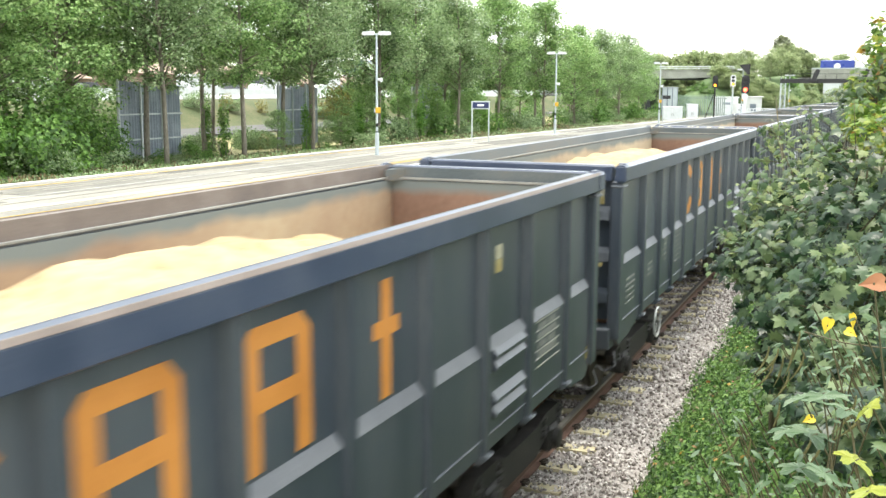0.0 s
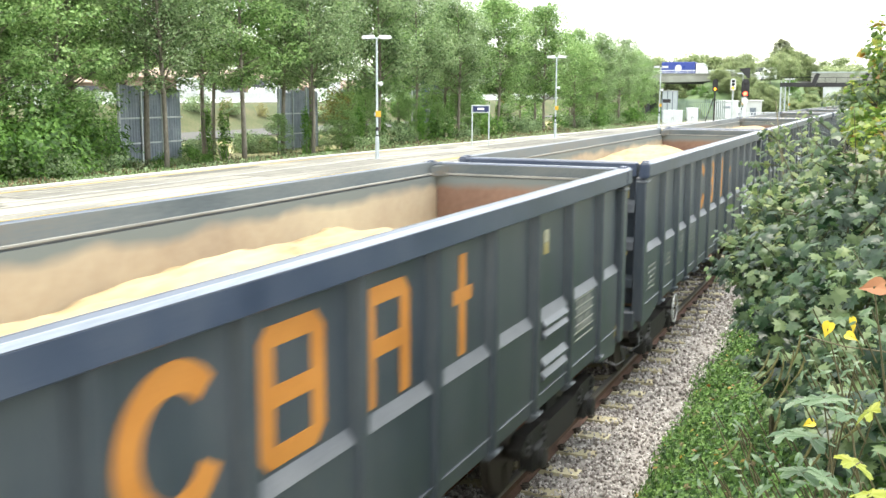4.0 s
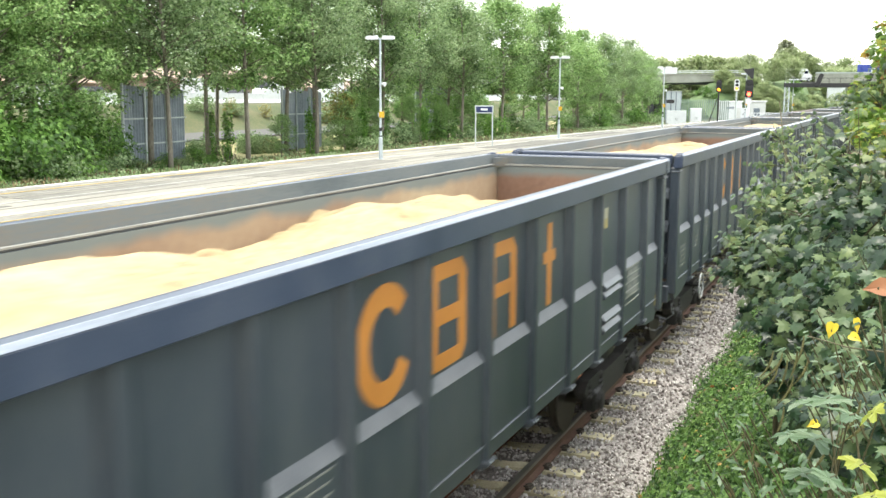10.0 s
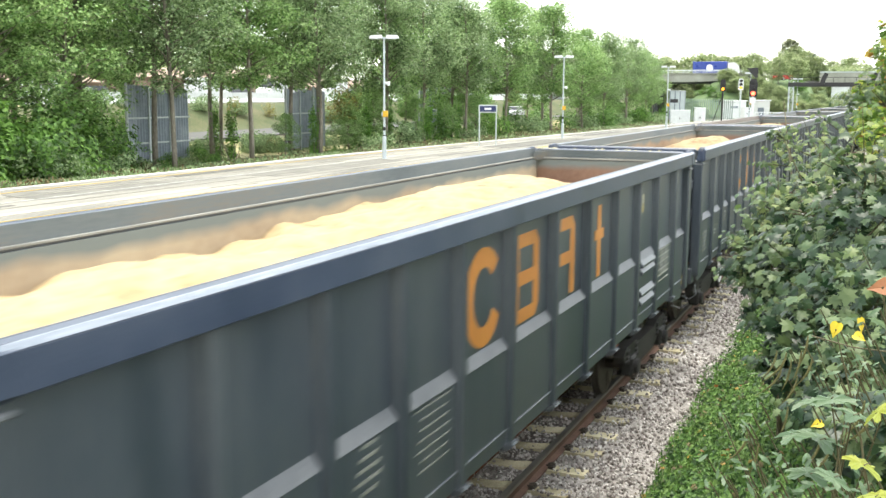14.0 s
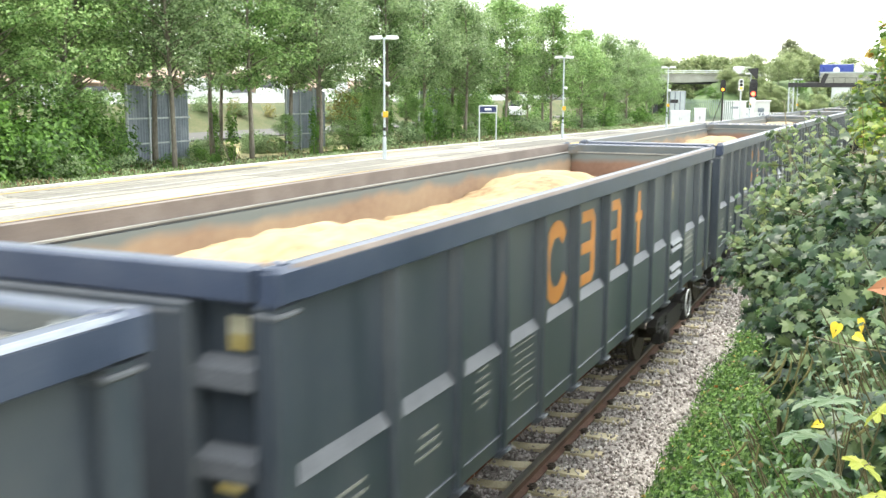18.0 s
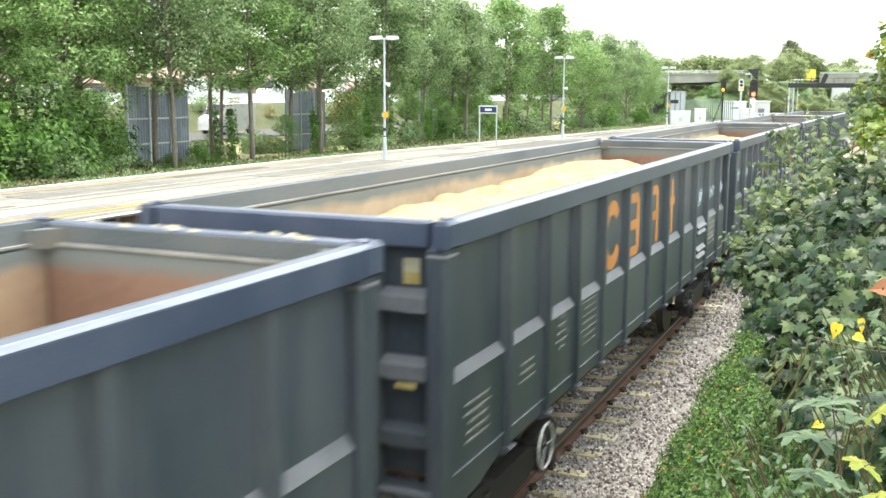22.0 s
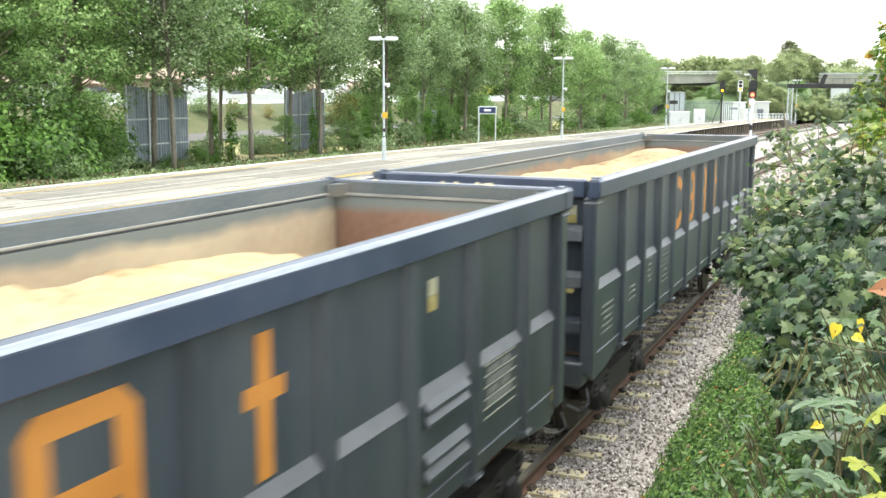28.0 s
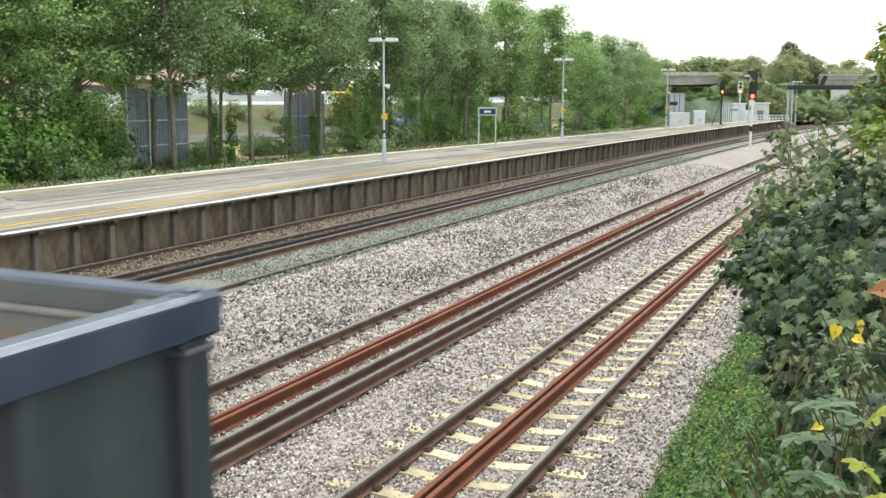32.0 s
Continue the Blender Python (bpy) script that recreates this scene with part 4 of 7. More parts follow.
def scrawl(w, bay, zc, size, seed):
    """A sprayed unreadable squiggle on one bay."""
    r = random.Random(seed)
    yc = (BAYS[bay] + BAYS[bay + 1]) / 2
    for k in range(5):
        y0 = yc - size + 2 * size * (k + 0.2) / 5
        pts = [(1.207, y0 + r.uniform(-0.03, 0.1) + 0.05 * i * r.uniform(-0.6, 1.2), zc + 0.1 * k / 5 + 0.11 * math.sin(2.2 * i + k * 1.7) + r.uniform(-0.05, 0.05)) for i in range(5)]
        s = Shape().tube(pts, [0.018, 0.026, 0.03, 0.024, 0.013], 6)
        s.v = [(1.205 + (x - 1.205) * 0.12, y, z) for x, y, z in s.v]
        part("sprayed_stroke", s, TAGWHITE, w)


for k, b in enumerate((0, 1, 2)):
    scrawl(train[3][0], b, 2.22, 0.38, 40 + k)
for k, b in enumerate((8, 9, 10, 11)):
    scrawl(train[2][0], b, 2.28, 0.38, 60 + k)
tagged(train[3][0], "dark grey open box wagon with pale sprayed scrawls near one end")
tagged(train[2][0], "dark grey open box wagon with pale sprayed scrawls along its side")


# two wagons with a browned rail, and some without a handbrake wheel
RUSTRIM = mat("browned_rim_paint", ((0.08, 0.0616, 0.0522), (0.128, 0.101, 0.0855), (0.184, 0.158, 0.142)), 2.2, 0.55, 0.0, 0.08, 60, 0.35)
for n in (5, 14):
    for o in train[n][0].children:
        if o.name.startswith("top_rail"):
            far_side = o.data.vertices[0].co.x < 0
            if far_side:
                o.data = o.data.copy()
                o.data.materials[0] = RUSTRIM
            for c in o.children:
                if far_side or c.name.startswith("worn_edge"):
                    c.data = c.data.copy()
                    c.data.materials[0] = RUSTRIM
    tagged(train[n][0], "dark grey open box wagon with browned top rails")
for n in (0, 4, 5):
    for o in list(train[n][0].children):
        if o.name.startswith(("brake_wheel", "brake_shaft")):
            if n:
                o.matrix_basis = pose(0, 9.3, 0)
            else:
                bpy.data.objects.remove(o)
# crumbs of sand left on the end rails
rs = random.Random(77)
for n, (w, load, sets) in enumerate(train):
    if n % 3 == 1:
        s = Shape()
        for k in range(14):
            cx, cy, cw = rs.uniform(-1.1, 0.9), rs.uniform(6.6, 6.72), rs.uniform(0.015, 0.045)
            s.loft([[(cx - cw, cy - 0.02, 3.098), (cx + cw, cy - 0.02, 3.098), (cx + cw, cy + 0.02, 3.098), (cx - cw, cy + 0.02, 3.098)], [(cx - cw * 0.4, cy - 0.008, 3.112 + cw * 0.3), (cx + cw * 0.3, cy - 0.008, 3.112 + cw * 0.3), (cx + cw * 0.3, cy + 0.01, 3.112), (cx - cw * 0.4, cy + 0.01, 3.112)]])
        crumbs = part("spilled_sand", s, CREAM, w, "pale crumbs of sand on the end rail")
        crumbs["kind"] = "stuff"


# ---- platform furniture, signals, buildings ----
STEELGREY = mat("pale_blue_grey_paint", ((0.42, 0.47, 0.5), (0.55, 0.6, 0.62)), 2, 0.5, 0.1, 0.03, 60, 0.4)
LAMPWHITE = mat("white_lamp_head", ((0.66, 0.68, 0.7), (0.8, 0.82, 0.84)), 3, 0.4, 0, 0.02, 60, 0.4)
BLACK = mat("black_paint", ((0.01, 0.01, 0.011), (0.028, 0.028, 0.03)), 4, 0.5, 0, 0.05, 40, 0.4)
NAVY = mat("navy_sign_face", ((0.01, 0.02, 0.08), (0.016, 0.03, 0.11)), 4, 0.4, 0, 0.0, 40, 0.4)
AMBERBOX = mat("amber_plate", ((0.62, 0.36, 0.02), (0.75, 0.45, 0.04)), 4, 0.5, 0, 0.02, 40, 0.4)
WHITEWALL = mat("white_hut_wall", ((0.55, 0.56, 0.55), (0.72, 0.73, 0.72)), 1.2, 0.7, 0, 0.08, 20, 0.4)
BRIDGECON = mat("weathered_bridge_concrete", ((0.2, 0.2, 0.175), (0.31, 0.31, 0.275), (0.4, 0.4, 0.36)), 0.5, 0.9, 0, 0.15, 6, 0.4)
# bridge concrete darkened, with the shade below the deck put into it
SOFFIT = mat("shaded_bridge_concrete", ((0.03, 0.032, 0.035), (0.06, 0.062, 0.066)), 0.5, 0.9, 0, 0.1, 6, 0.4)
SHEET = mat("grey_ribbed_steel_sheet", ((0.15, 0.18, 0.215), (0.235, 0.27, 0.31), (0.35, 0.385, 0.425)), 0.8, 0.6, 0.2, 0.1, 14, 0.4, 0.3)
PALE = mat("pale_steel_paint", ((0.4, 0.44, 0.45), (0.56, 0.6, 0.6)), 2, 0.6, 0.1, 0.03, 30, 0.4, 0.3)
PALISADE = mat("galvanised_palisade", ((0.2, 0.26, 0.23), (0.3, 0.36, 0.33)), 2, 0.6, 0.3, 0.03, 30, 0.4, 0.3)
ROADTOP = mat("grey_road_asphalt", ((0.07, 0.07, 0.068), (0.11, 0.11, 0.105)), 0.5, 0.9, 0, 0.1, 9, 0.4)
REDLIGHT = glow("red_signal_light", (1.0, 0.04, 0.02), 8.0)
AMBERLIGHT = glow("amber_signal_light", (1.0, 0.36, 0.02), 1.6)


def make_lamp():
    t = thing("platform_lamp", "tall pale blue-grey platform lamp post with twin white heads", "lamp post", "platform lamps")
    part("pole", Shape().tube([(0, 0, 0.85), (0, 0, 5.62)], [0.058, 0.045], 12), STEELGREY, t)
    part("base_sleeve", Shape().lathe([(0, 0.15), (0.03, 0.15), (0.04, 0.1), (1.05, 0.09), (1.1, 0.06)], (0, 0, 0), (0, 0, 1), 14), STEELGREY, t)
    part("base_plate", Shape().box(-0.2, -0.2, -0.02, 0.2, 0.2, 0.025, 0.01), STEELGREY, t)
    part("band", Shape().lathe([(0, 0.062), (0.16, 0.062)], (0, 0, 1.35), (0, 0, 1), 12), BLACK, t)
    part("band", Shape().lathe([(0, 0.068), (0.12, 0.068)], (0, 0, 1.02), (0, 0, 1), 12), BLACK, t)
    p = part("amber_plate", Shape().box(-0.04, -0.14, 1.98, 0.2, -0.07, 2.26, 0.015), AMBERBOX, t, "amber plate clamped to the post")
    part("plate_back", Shape().box(-0.11, -0.12, 2.02, -0.05, -0.06, 2.2, 0.01), STEELGREY, p)
    part("speaker", Shape().lathe([(0, 0.05), (0.1, 0.07), (0.2, 0.11), (0.22, 0.1)], (0.05, 0, 3.55), (0.9, -0.3, -0.2), 12), LAMPWHITE, t)
    part("cross_arm", Shape().box(-0.16, -0.035, 5.56, 0.16, 0.035, 5.64, 0.01), STEELGREY, t)
    for s in (-1, 1):
        h = Shape().slab([(s * 0.1, 5.6), (s * 0.14, 5.74), (s * 0.62, 5.72), (s * 0.68, 5.64), (s * 0.66, 5.57), (s * 0.1, 5.58)], 1, -0.13, 0.13)
        o = part("lamp_head", h, LAMPWHITE, t)
        part("diffuser", Shape().box(min(s * 0.16, s * 0.6), -0.1, 5.55, max(s * 0.16, s * 0.6), 0.1, 5.575, 0.005), LAMPWHITE, o)
    return t


lamp = make_lamp()
lamp.matrix_basis = pose(-17.68, 42.3, 0.9, 0, 0, 14)
for x, y in ((-17.06, 68.4), (-15.3, 95.5), (-11.6, 125.5), (-8.35, 150.5)):
    copy_thing(lamp, pose(x, y, 0.9 if y < 140 else 0.6, 0, 0, 12))

sg = thing("station_sign", "navy station name board on two pale posts", "sign", at=pose(-17.92, 56.2, 0.9, 0, 0, 24))
for x in (-0.5, 0.5):
    part("post", Shape().box(x - 0.035, -0.035, 0, x + 0.035, 0.035, 2.38, 0.008), PALE, sg)
part("frame", Shape().box(-0.55, -0.04, 1.96, 0.55, 0.03, 2.42, 0.012), PALE, sg)
bd = part("name_board", Shape().box(-0.48, -0.052, 2.02, 0.48, -0.042, 2.36), NAVY, sg)
part("lettering_bar", Shape().box(-0.2, -0.058, 2.13, 0.2, -0.053, 2.25), LAMPWHITE, bd)
bn = thing("platform_number_sign", "small black sign on a pale post", "sign", at=pose(-15.9, 100.2, 0.9, 0, 0, 14))
part("post", Shape().box(-0.04, -0.04, 0, 0.04, 0.04, 2.6), PALE, bn)
part("board", Shape().box(-0.05, -0.06, 2.3, 0.7, -0.02, 2.65, 0.01), BLACK, bn)


def make_signal(name, label, x, y, z, h, light, post_mat, arm=False, turn=8, head=None):
    t = thing(name, label, "railway signal", "signals", at=pose(x, y, z, 0, 0, turn))
    part("post", Shape().tube([(0, 0, 0), (0, 0, h)], 0.1, 12), post_mat, t)
    part("post_base", Shape().box(-0.2, -0.2, -0.1, 0.2, 0.2, 0.15, 0.02), post_mat, t)
    hd = Shape().slab([(-0.3, h - 0.1), (-0.3, h + 1.0), (-0.18, h + 1.25), (0.18, h + 1.25), (0.3, h + 1.0), (0.3, h - 0.1)], 1, -0.1, 0.12)
    o = part("signal_head", hd, head or BLACK, t)
    for i, zz in enumerate((h + 0.15, h + 0.55, h + 0.95)):
        lit = i == 0
        ring = Shape().tube([(0.17 * math.cos(a), -0.16, zz + 0.17 * math.sin(a)) for a in np.linspace(-0.5, math.pi + 0.5, 14)], 0.03, 6)
        part("hood", ring, BLACK, o)
        part("lens", Shape().lathe([(0, 0.155), (0.02, 0.14), (0.035, 0.08)], (0, -0.1, zz), (0, -1, 0), 16), light if lit else BLACK, o)
    if arm:
        part("route_arm", Shape().slab([(-0.55, h + 2.05), (0.3, h + 2.1), (0.28, h + 1.3), (0.12, h + 1.3)], 1, -0.08, 0.1), BLACK, t, "black slanted route indicator box")
        part("marker_plate", Shape().box(-0.2, -0.12, h - 0.6, 0.2, -0.09, h - 0.2), LAMPWHITE, t)
        part("ladder_band", Shape().lathe([(0, 0.13), (0.4, 0.13)], (0, 0, 1.5), (0, 0, 1), 12), BLACK, t)
    return t


make_signal("red_signal", "red-lit colour light signal on a white post", -5.86, 81.3, -0.1, 4.05, REDLIGHT, LAMPWHITE, True)
make_signal("platform_signal", "amber-lit signal on a dark post at the platform end", -13.95, 120, 0.9, 3.6, AMBERLIGHT, BLACK)
make_signal("far_signal", "distant amber-lit signal on a pale post", -12.62, 125, 0.9, 3.75, AMBERLIGHT, PALE, head=LAMPWHITE)

stay = bpy.data.objects["platform_signal"]
part("stay", Shape().tube([(-1.0, 0, -0.05), (-0.12, 0, 2.7)], 0.05, 8), BLACK, stay)

# lineside cabinets and huts beyond the lamps
def cabinet(x, y, z, w, d, h, m, label, turn=15):
    t = thing("equipment_cabinet", label, "cabinet", "lineside cabinets", at=pose(x, y, z, 0, 0, turn))
    part("body", Shape().box(-w / 2, -d / 2, 0, w / 2, d / 2, h, 0.02), m, t)
    part("roof", Shape().box(-w / 2 - 0.06, -d / 2 - 0.06, h, w / 2 + 0.06, d / 2 + 0.06, h + 0.07, 0.02), m, t)
    for i in range(2):
        o = part("door", Shape().box(-w / 2 + 0.05 + i * w / 2, -d / 2 - 0.03, 0.1, -0.03 + i * w / 2, -d / 2 - 0.005, h - 0.1, 0.008), m, t)
        part("handle", Shape().box(-0.1 + i * 0.16, -d / 2 - 0.06, h * 0.45, -0.07 + i * 0.16, -d / 2 - 0.03, h * 0.6), BLACK, o)
    return t


cabinet(-19.1, 122, 0.2, 2.3, 1.2, 1.9, LAMPWHITE, "pale grey double-door cabinet behind the platform")
cabinet(-16.85, 122.3, 0.2, 1.25, 1.1, 2.2, LAMPWHITE, "pale grey equipment cabinet")
cabinet(-14.7, 147.5, 0.5, 1.35, 1.0, 1.7, LAMPWHITE, "white equipment cabinet beside the hut")
tw = thing("glazed_shelter", "tall narrow pale framed shelter behind the platform", "shelter", at=pose(-21.0, 130, 0.2, 0, 0, 12))
for i in range(4):
    part("mullion", Shape().box(-0.95 + i * 0.62 - 0.06, -0.8, 0, -0.95 + i * 0.62 + 0.06, -0.7, 4.2), SHEET, tw)
for i in range(3):
    part("panel", Shape().box(-0.88 + i * 0.62, -0.76, 0.1, -0.4 + i * 0.62, -0.72, 4.15), STEELGREY, tw)
part("back", Shape().box(-1.0, 0.7, 0, 1.0, 0.8, 4.2), STEELGREY, tw)
part("roof", Shape().box(-1.05, -0.85, 4.2, 1.0, 0.85, 4.3), PALE, tw)
hut = thing("white_hut", "low white lineside hut with a flat roof", "hut", at=pose(-16.3, 146.5, 0.25, 0, 0, 10))
part("wall", Shape().box(-1.55, -1.3, 0, 1.55, 1.3, 2.85), LAMPWHITE, hut)
part("roof", Shape().box(-1.7, -1.45, 2.85, 1.7, 1.45, 2.98, 0.02), LAMPWHITE, hut)
part("louvre", Shape().box(-0.5, -1.36, 1.9, 0.5, -1.3, 2.2), SHEET, hut)
part("door", Shape().box(0.65, -1.35, 0.05, 1.4, -1.3, 2.05), WHITEWALL, hut)
hut2 = thing("white_hut", "small pale hut with a dark door", "hut", at=pose(-14.2, 160, 0.0, 0, 0, 8))
part("wall", Shape().box(-1.2, -1.2, 0, 1.2, 1.2, 3.1), WHITEWALL, hut2)
part("roof", Shape().box(-1.4, -1.4, 3.1, 1.4, 1.4, 3.25, 0.02), LAMPWHITE, hut2)
part("door", Shape().box(-0.5, -1.26, 0.05, 0.4, -1.2, 2.1), SHEET, hut2)
fn = thing("white_barrier", "low white railing in front of the hut", "railing", at=pose(-11.6, 150.5, 0.62, 0, 0, 20))
for i in range(12):
    part("post", Shape().box(-2.4 + i * 0.43, -0.04, 0, -2.3 + i * 0.43, 0.04, 0.95), LAMPWHITE, fn)
for z in (0.45, 0.88):
    part("bar", Shape().box(-2.4, -0.03, z, 2.5, 0.03, z + 0.1), LAMPWHITE, fn)
pf = thing("palisade_fence", "grey-green steel palisade fence behind the platform end", "fence", at=pose(-19.0, 135, 0.3, 0, 0, 12))
pale_m = Shape().slab([(-0.07, 0), (0.07, 0), (0.07, 3.05), (0, 3.25), (-0.07, 3.05)], 1, -0.01, 0.02).mesh("pale", PALISADE)
for i in range(34):
    part("pale", pale_m, None, pf, at=pose(-4.2 + i * 0.25, 0, 0))
for z in (0.6, 2.7):
    part("rail", Shape().box(-4.4, 0.02, z, 4.4, 0.06, z + 0.06), PALISADE, pf)

# ribbed steel screens behind the trees
def screen(x, y0, y1, top, label):
    t = thing("steel_screen", label, "fence", "steel screens")
    n = int((y1 - y0) / 0.9)
    for i in range(n):
        y = y0 + i * 0.9
        hgt = top + 0.25 * random.uniform(-1, 1)
        s = Shape()
        pr = [(x + (0.04 if k % 2 else 0), y + 0.88 * k / 8) for k in range(9)]
        s.slab(pr + [(a - 0.03, b) for a, b in pr[::-1]], 2, 0.1, hgt)
        part("sheet", s, SHEET, t)
        if i % 2 == 0:
            part("post", Shape().box(x + 0.05, y - 0.05, 0, x + 0.15, y + 0.05, hgt + 0.1), PALE, t)
    for z in (1.1, 2.5):
        part("rail", Shape().box(x + 0.045, y0, z, x + 0.11, y0 + n * 0.9, z + 0.09), PALE, t)
    return t


screen(-34.2, 43.6, 49.9, 4.2, "tall grey ribbed steel screen between the trees")
screen(-34.2, 59.5, 65.8, 4.1, "grey ribbed steel screen overgrown by ivy")
screen(-34.2, 81.0, 89.0, 4.3, "grey ribbed steel screen among tree trunks")

# roads beyond the trees
DRYGRASS = mat("dry_yellow_grass", ((0.27, 0.245, 0.115), (0.44, 0.4, 0.21), (0.58, 0.53, 0.32)), 0.5, 0.95, 0, 0.4, 9, 0.5)
vg = Shape()
vg.loft([[(x + bend(y), y, ground_z(x, y) + 0.04 + 0.03 * noise.noise(Vector((x, y, 2)))) for x in np.linspace(-40.8, -34.5, 9)] for y in stations(20, 150, 2)], closed=False, caps=False)
vg.loft([[(x, y, ground_z(x, y) + 0.06) for x in np.linspace(-55.2, -49.2, 7)] for y in stations(20, 200, 3)], closed=False, caps=False)
solid("verge", vg, DRYGRASS, "dry yellow grass verge behind the trees", "grass", "structure", smooth=True)
rd = Shape()
rd.loft([[(-41.5, y, 0.62), (-49, y, 0.7), (-49, y, 0.2), (-41.5, y, 0.2)] for y in stations(-120, 330, 10)])
solid("service_road", rd, ROADTOP, "grey road behind the line of trees", "road", "structure")
rd = Shape()
rd.loft([[(-55.5, y, 3.0), (-66, y, 3.05), (-66, y, 0.3), (-55, y, 0.3)] for y in stations(-120, 330, 10)])
solid("main_road", rd, ROADTOP, "raised main road behind the trees", "road", "structure")
cb = thing("crash_barrier", "white concrete barrier along the raised road", "barrier")
seg = Shape().slab([(-0.3, 0), (0.3, 0), (0.24, 0.22), (0.11, 0.36), (0.09, 0.98), (-0.09, 0.98), (-0.11, 0.36), (-0.24, 0.22)], 1, -1.48, 1.48).mesh("barrier_unit", LAMPWHITE)
for i in range(58):
    part("barrier_unit", seg, None, cb, at=pose(-55.8, 22 + i * 3.0, 2.98))
SHEDWALL = mat("brown_brick_shed_wall", ((0.17, 0.115, 0.085), (0.26, 0.185, 0.14), (0.34, 0.26, 0.21)), 0.6, 0.9, 0, 0.1, 9, 0.4)
for y0, y1, top in ((62, 96, 6.6), (99, 138, 7.4), (141, 176, 6.4)):
    sh = thing("brick_shed", "long low brown brick shed beyond the raised road", "building", "sheds")
    part("wall", Shape().box(-96, y0, 0.2, -84, y1, top - 1.6), SHEDWALL, sh)
    part("roof", Shape().slab([(-96.5, top - 1.6), (-83.5, top - 1.6), (-83.5, top - 1.45), (-90, top), (-96.5, top - 1.45)], 1, y0 - 0.4, y1 + 0.4), SHEDWALL, sh)
    for k in range(int((y1 - y0) / 4)):
        part("window", Shape().box(-84.02, y0 + 1.2 + k * 4, 2.4, -83.95, y0 + 3.0 + k * 4, 3.6), STEELGREY, sh)

# road bridge on the left, and the gantry and far bridge over the line
b1 = thing("road_bridge", "weathered concrete road bridge with a dark underside", "bridge")
part("deck", Shape().slab([(-200, 5.9), (-75, 5.9), (-22, 6.0), (-21, 6.7), (-200, 6.65)], 1, 184, 194), SOFFIT, b1)
part("fascia", Shape().slab([(-75, 6.1), (-30, 6.2), (-22, 6.45), (-19, 7.0), (-18, 7.6), (-75, 7.6)], 1, 183.5, 184), BRIDGECON, b1)
part("fascia", Shape().slab([(-75, 6.1), (-30, 6.2), (-22, 6.45), (-19, 7.0), (-18, 7.6), (-75, 7.6)], 1, 194, 194.5), BRIDGECON, b1)
part("coping", Shape().slab([(-75, 7.6), (-18, 7.6), (-18, 7.75), (-75, 7.75)], 1, 183.3, 184.2), BRIDGECON, b1)
par = part("parapet_rail", Shape().box(-75, 183.5, 8.2, -17.5, 183.58, 8.34), LAMPWHITE, b1, "pale steel parapet rail")
part("parapet_rail", Shape().box(-75, 183.5, 7.93, -17.5, 183.56, 8.02), LAMPWHITE, b1)
for i in range(29):
    part("parapet_post", Shape().box(-74.5 + i * 2.0, 183.56, 7.74, -74.38 + i * 2.0, 183.68, 8.34), PALE, b1)
ROAD_Z = 6.66


def road_y(x):
    """How far off the road over the bridges lies, which swings away between them."""
    return 187.5 + 20.5 * ease(-24, -8, x)


lane = Shape()
lane.loft([[(x, road_y(x) - 2.6, 6.64), (x, road_y(x) + 6.4, 6.64), (x, road_y(x) + 6.4, 6.0), (x, road_y(x) - 2.6, 6.0)] for x in np.linspace(-24, -4, 21)])
part("road", lane, ROADTOP, b1)
part("pier", Shape().box(-37, 186, 0, -35.4, 192, 5.95), SOFFIT, b1)
part("abutment", Shape().box(-52, 185, 0, -44, 193, 5.95), SOFFIT, b1)
bank = Shape()
bank.loft([[(x, y, terrain(x, y) - 0.05 + 0.3 * noise.noise(Vector((x * 0.3, y * 0.3, 0)))) for x in np.linspace(-40, 4, 25)] for y in np.linspace(170, 345, 40)], closed=False, caps=False)
GRASSBANK = mat("green_grass_bank", ((0.05, 0.085, 0.035), (0.09, 0.145, 0.055), (0.15, 0.2, 0.09)), 0.8, 0.95, 0, 0.5, 6, 0.5)
solid("bridge_embankment", bank, GRASSBANK, "green embankment carrying the road", "ground", "structure", smooth=True)
b2 = thing("far_bridge", "pale concrete road bridge over the railway", "bridge")
part("deck", Shape().box(-9, 205, 6.2, 160, 216, 6.65), BRIDGECON, b2)
part("parapet", Shape().box(-9, 204.7, 6.3, 40, 205, 8.2), BRIDGECON, b2)
part("railing", Shape().box(-9, 204.6, 8.2, 40, 204.7, 8.42), PALE, b2)
# brightly lit abutment, its glare put in by the white colour
part("abutment", Shape().box(-6.8, 205.5, 0, -3.6, 216, 6.3), LAMPWHITE, b2)
part("abutment", Shape().box(7.5, 206, 0, 30, 216, 6.3), BRIDGECON, b2)
ga = thing("signal_gantry", "dark steel gantry on a pale lattice tower", "gantry")
for x in (-9.45, -8.85):
    for y in (150, 150.6):
        part("tower_leg", Shape().box(x - 0.06, y - 0.06, 0.2, x + 0.06, y + 0.06, 5.9), STEELGREY, ga)
for i in range(7):
    z = 0.5 + i * 0.75
    part("tower_brace", Shape().tube([(-9.45, 149.95, z), (-8.85, 149.95, z + 0.75)], 0.035, 5), STEELGREY, ga)
    part("tower_rung", Shape().box(-9.45, 149.94, z, -8.85, 150.0, z + 0.05), STEELGREY, ga)
part("beam", Shape().box(-9.6, 149.9, 5.15, 8.5, 150.7, 5.75, 0.02), BLACK, ga)
part("handrail", Shape().box(-9.6, 149.9, 6.4, 8.5, 149.96, 6.46), BLACK, ga)
for i in range(13):
    part("handrail_post", Shape().box(-9.5 + i * 1.45, 149.9, 5.75, -9.44 + i * 1.45, 149.96, 6.42), BLACK, ga)
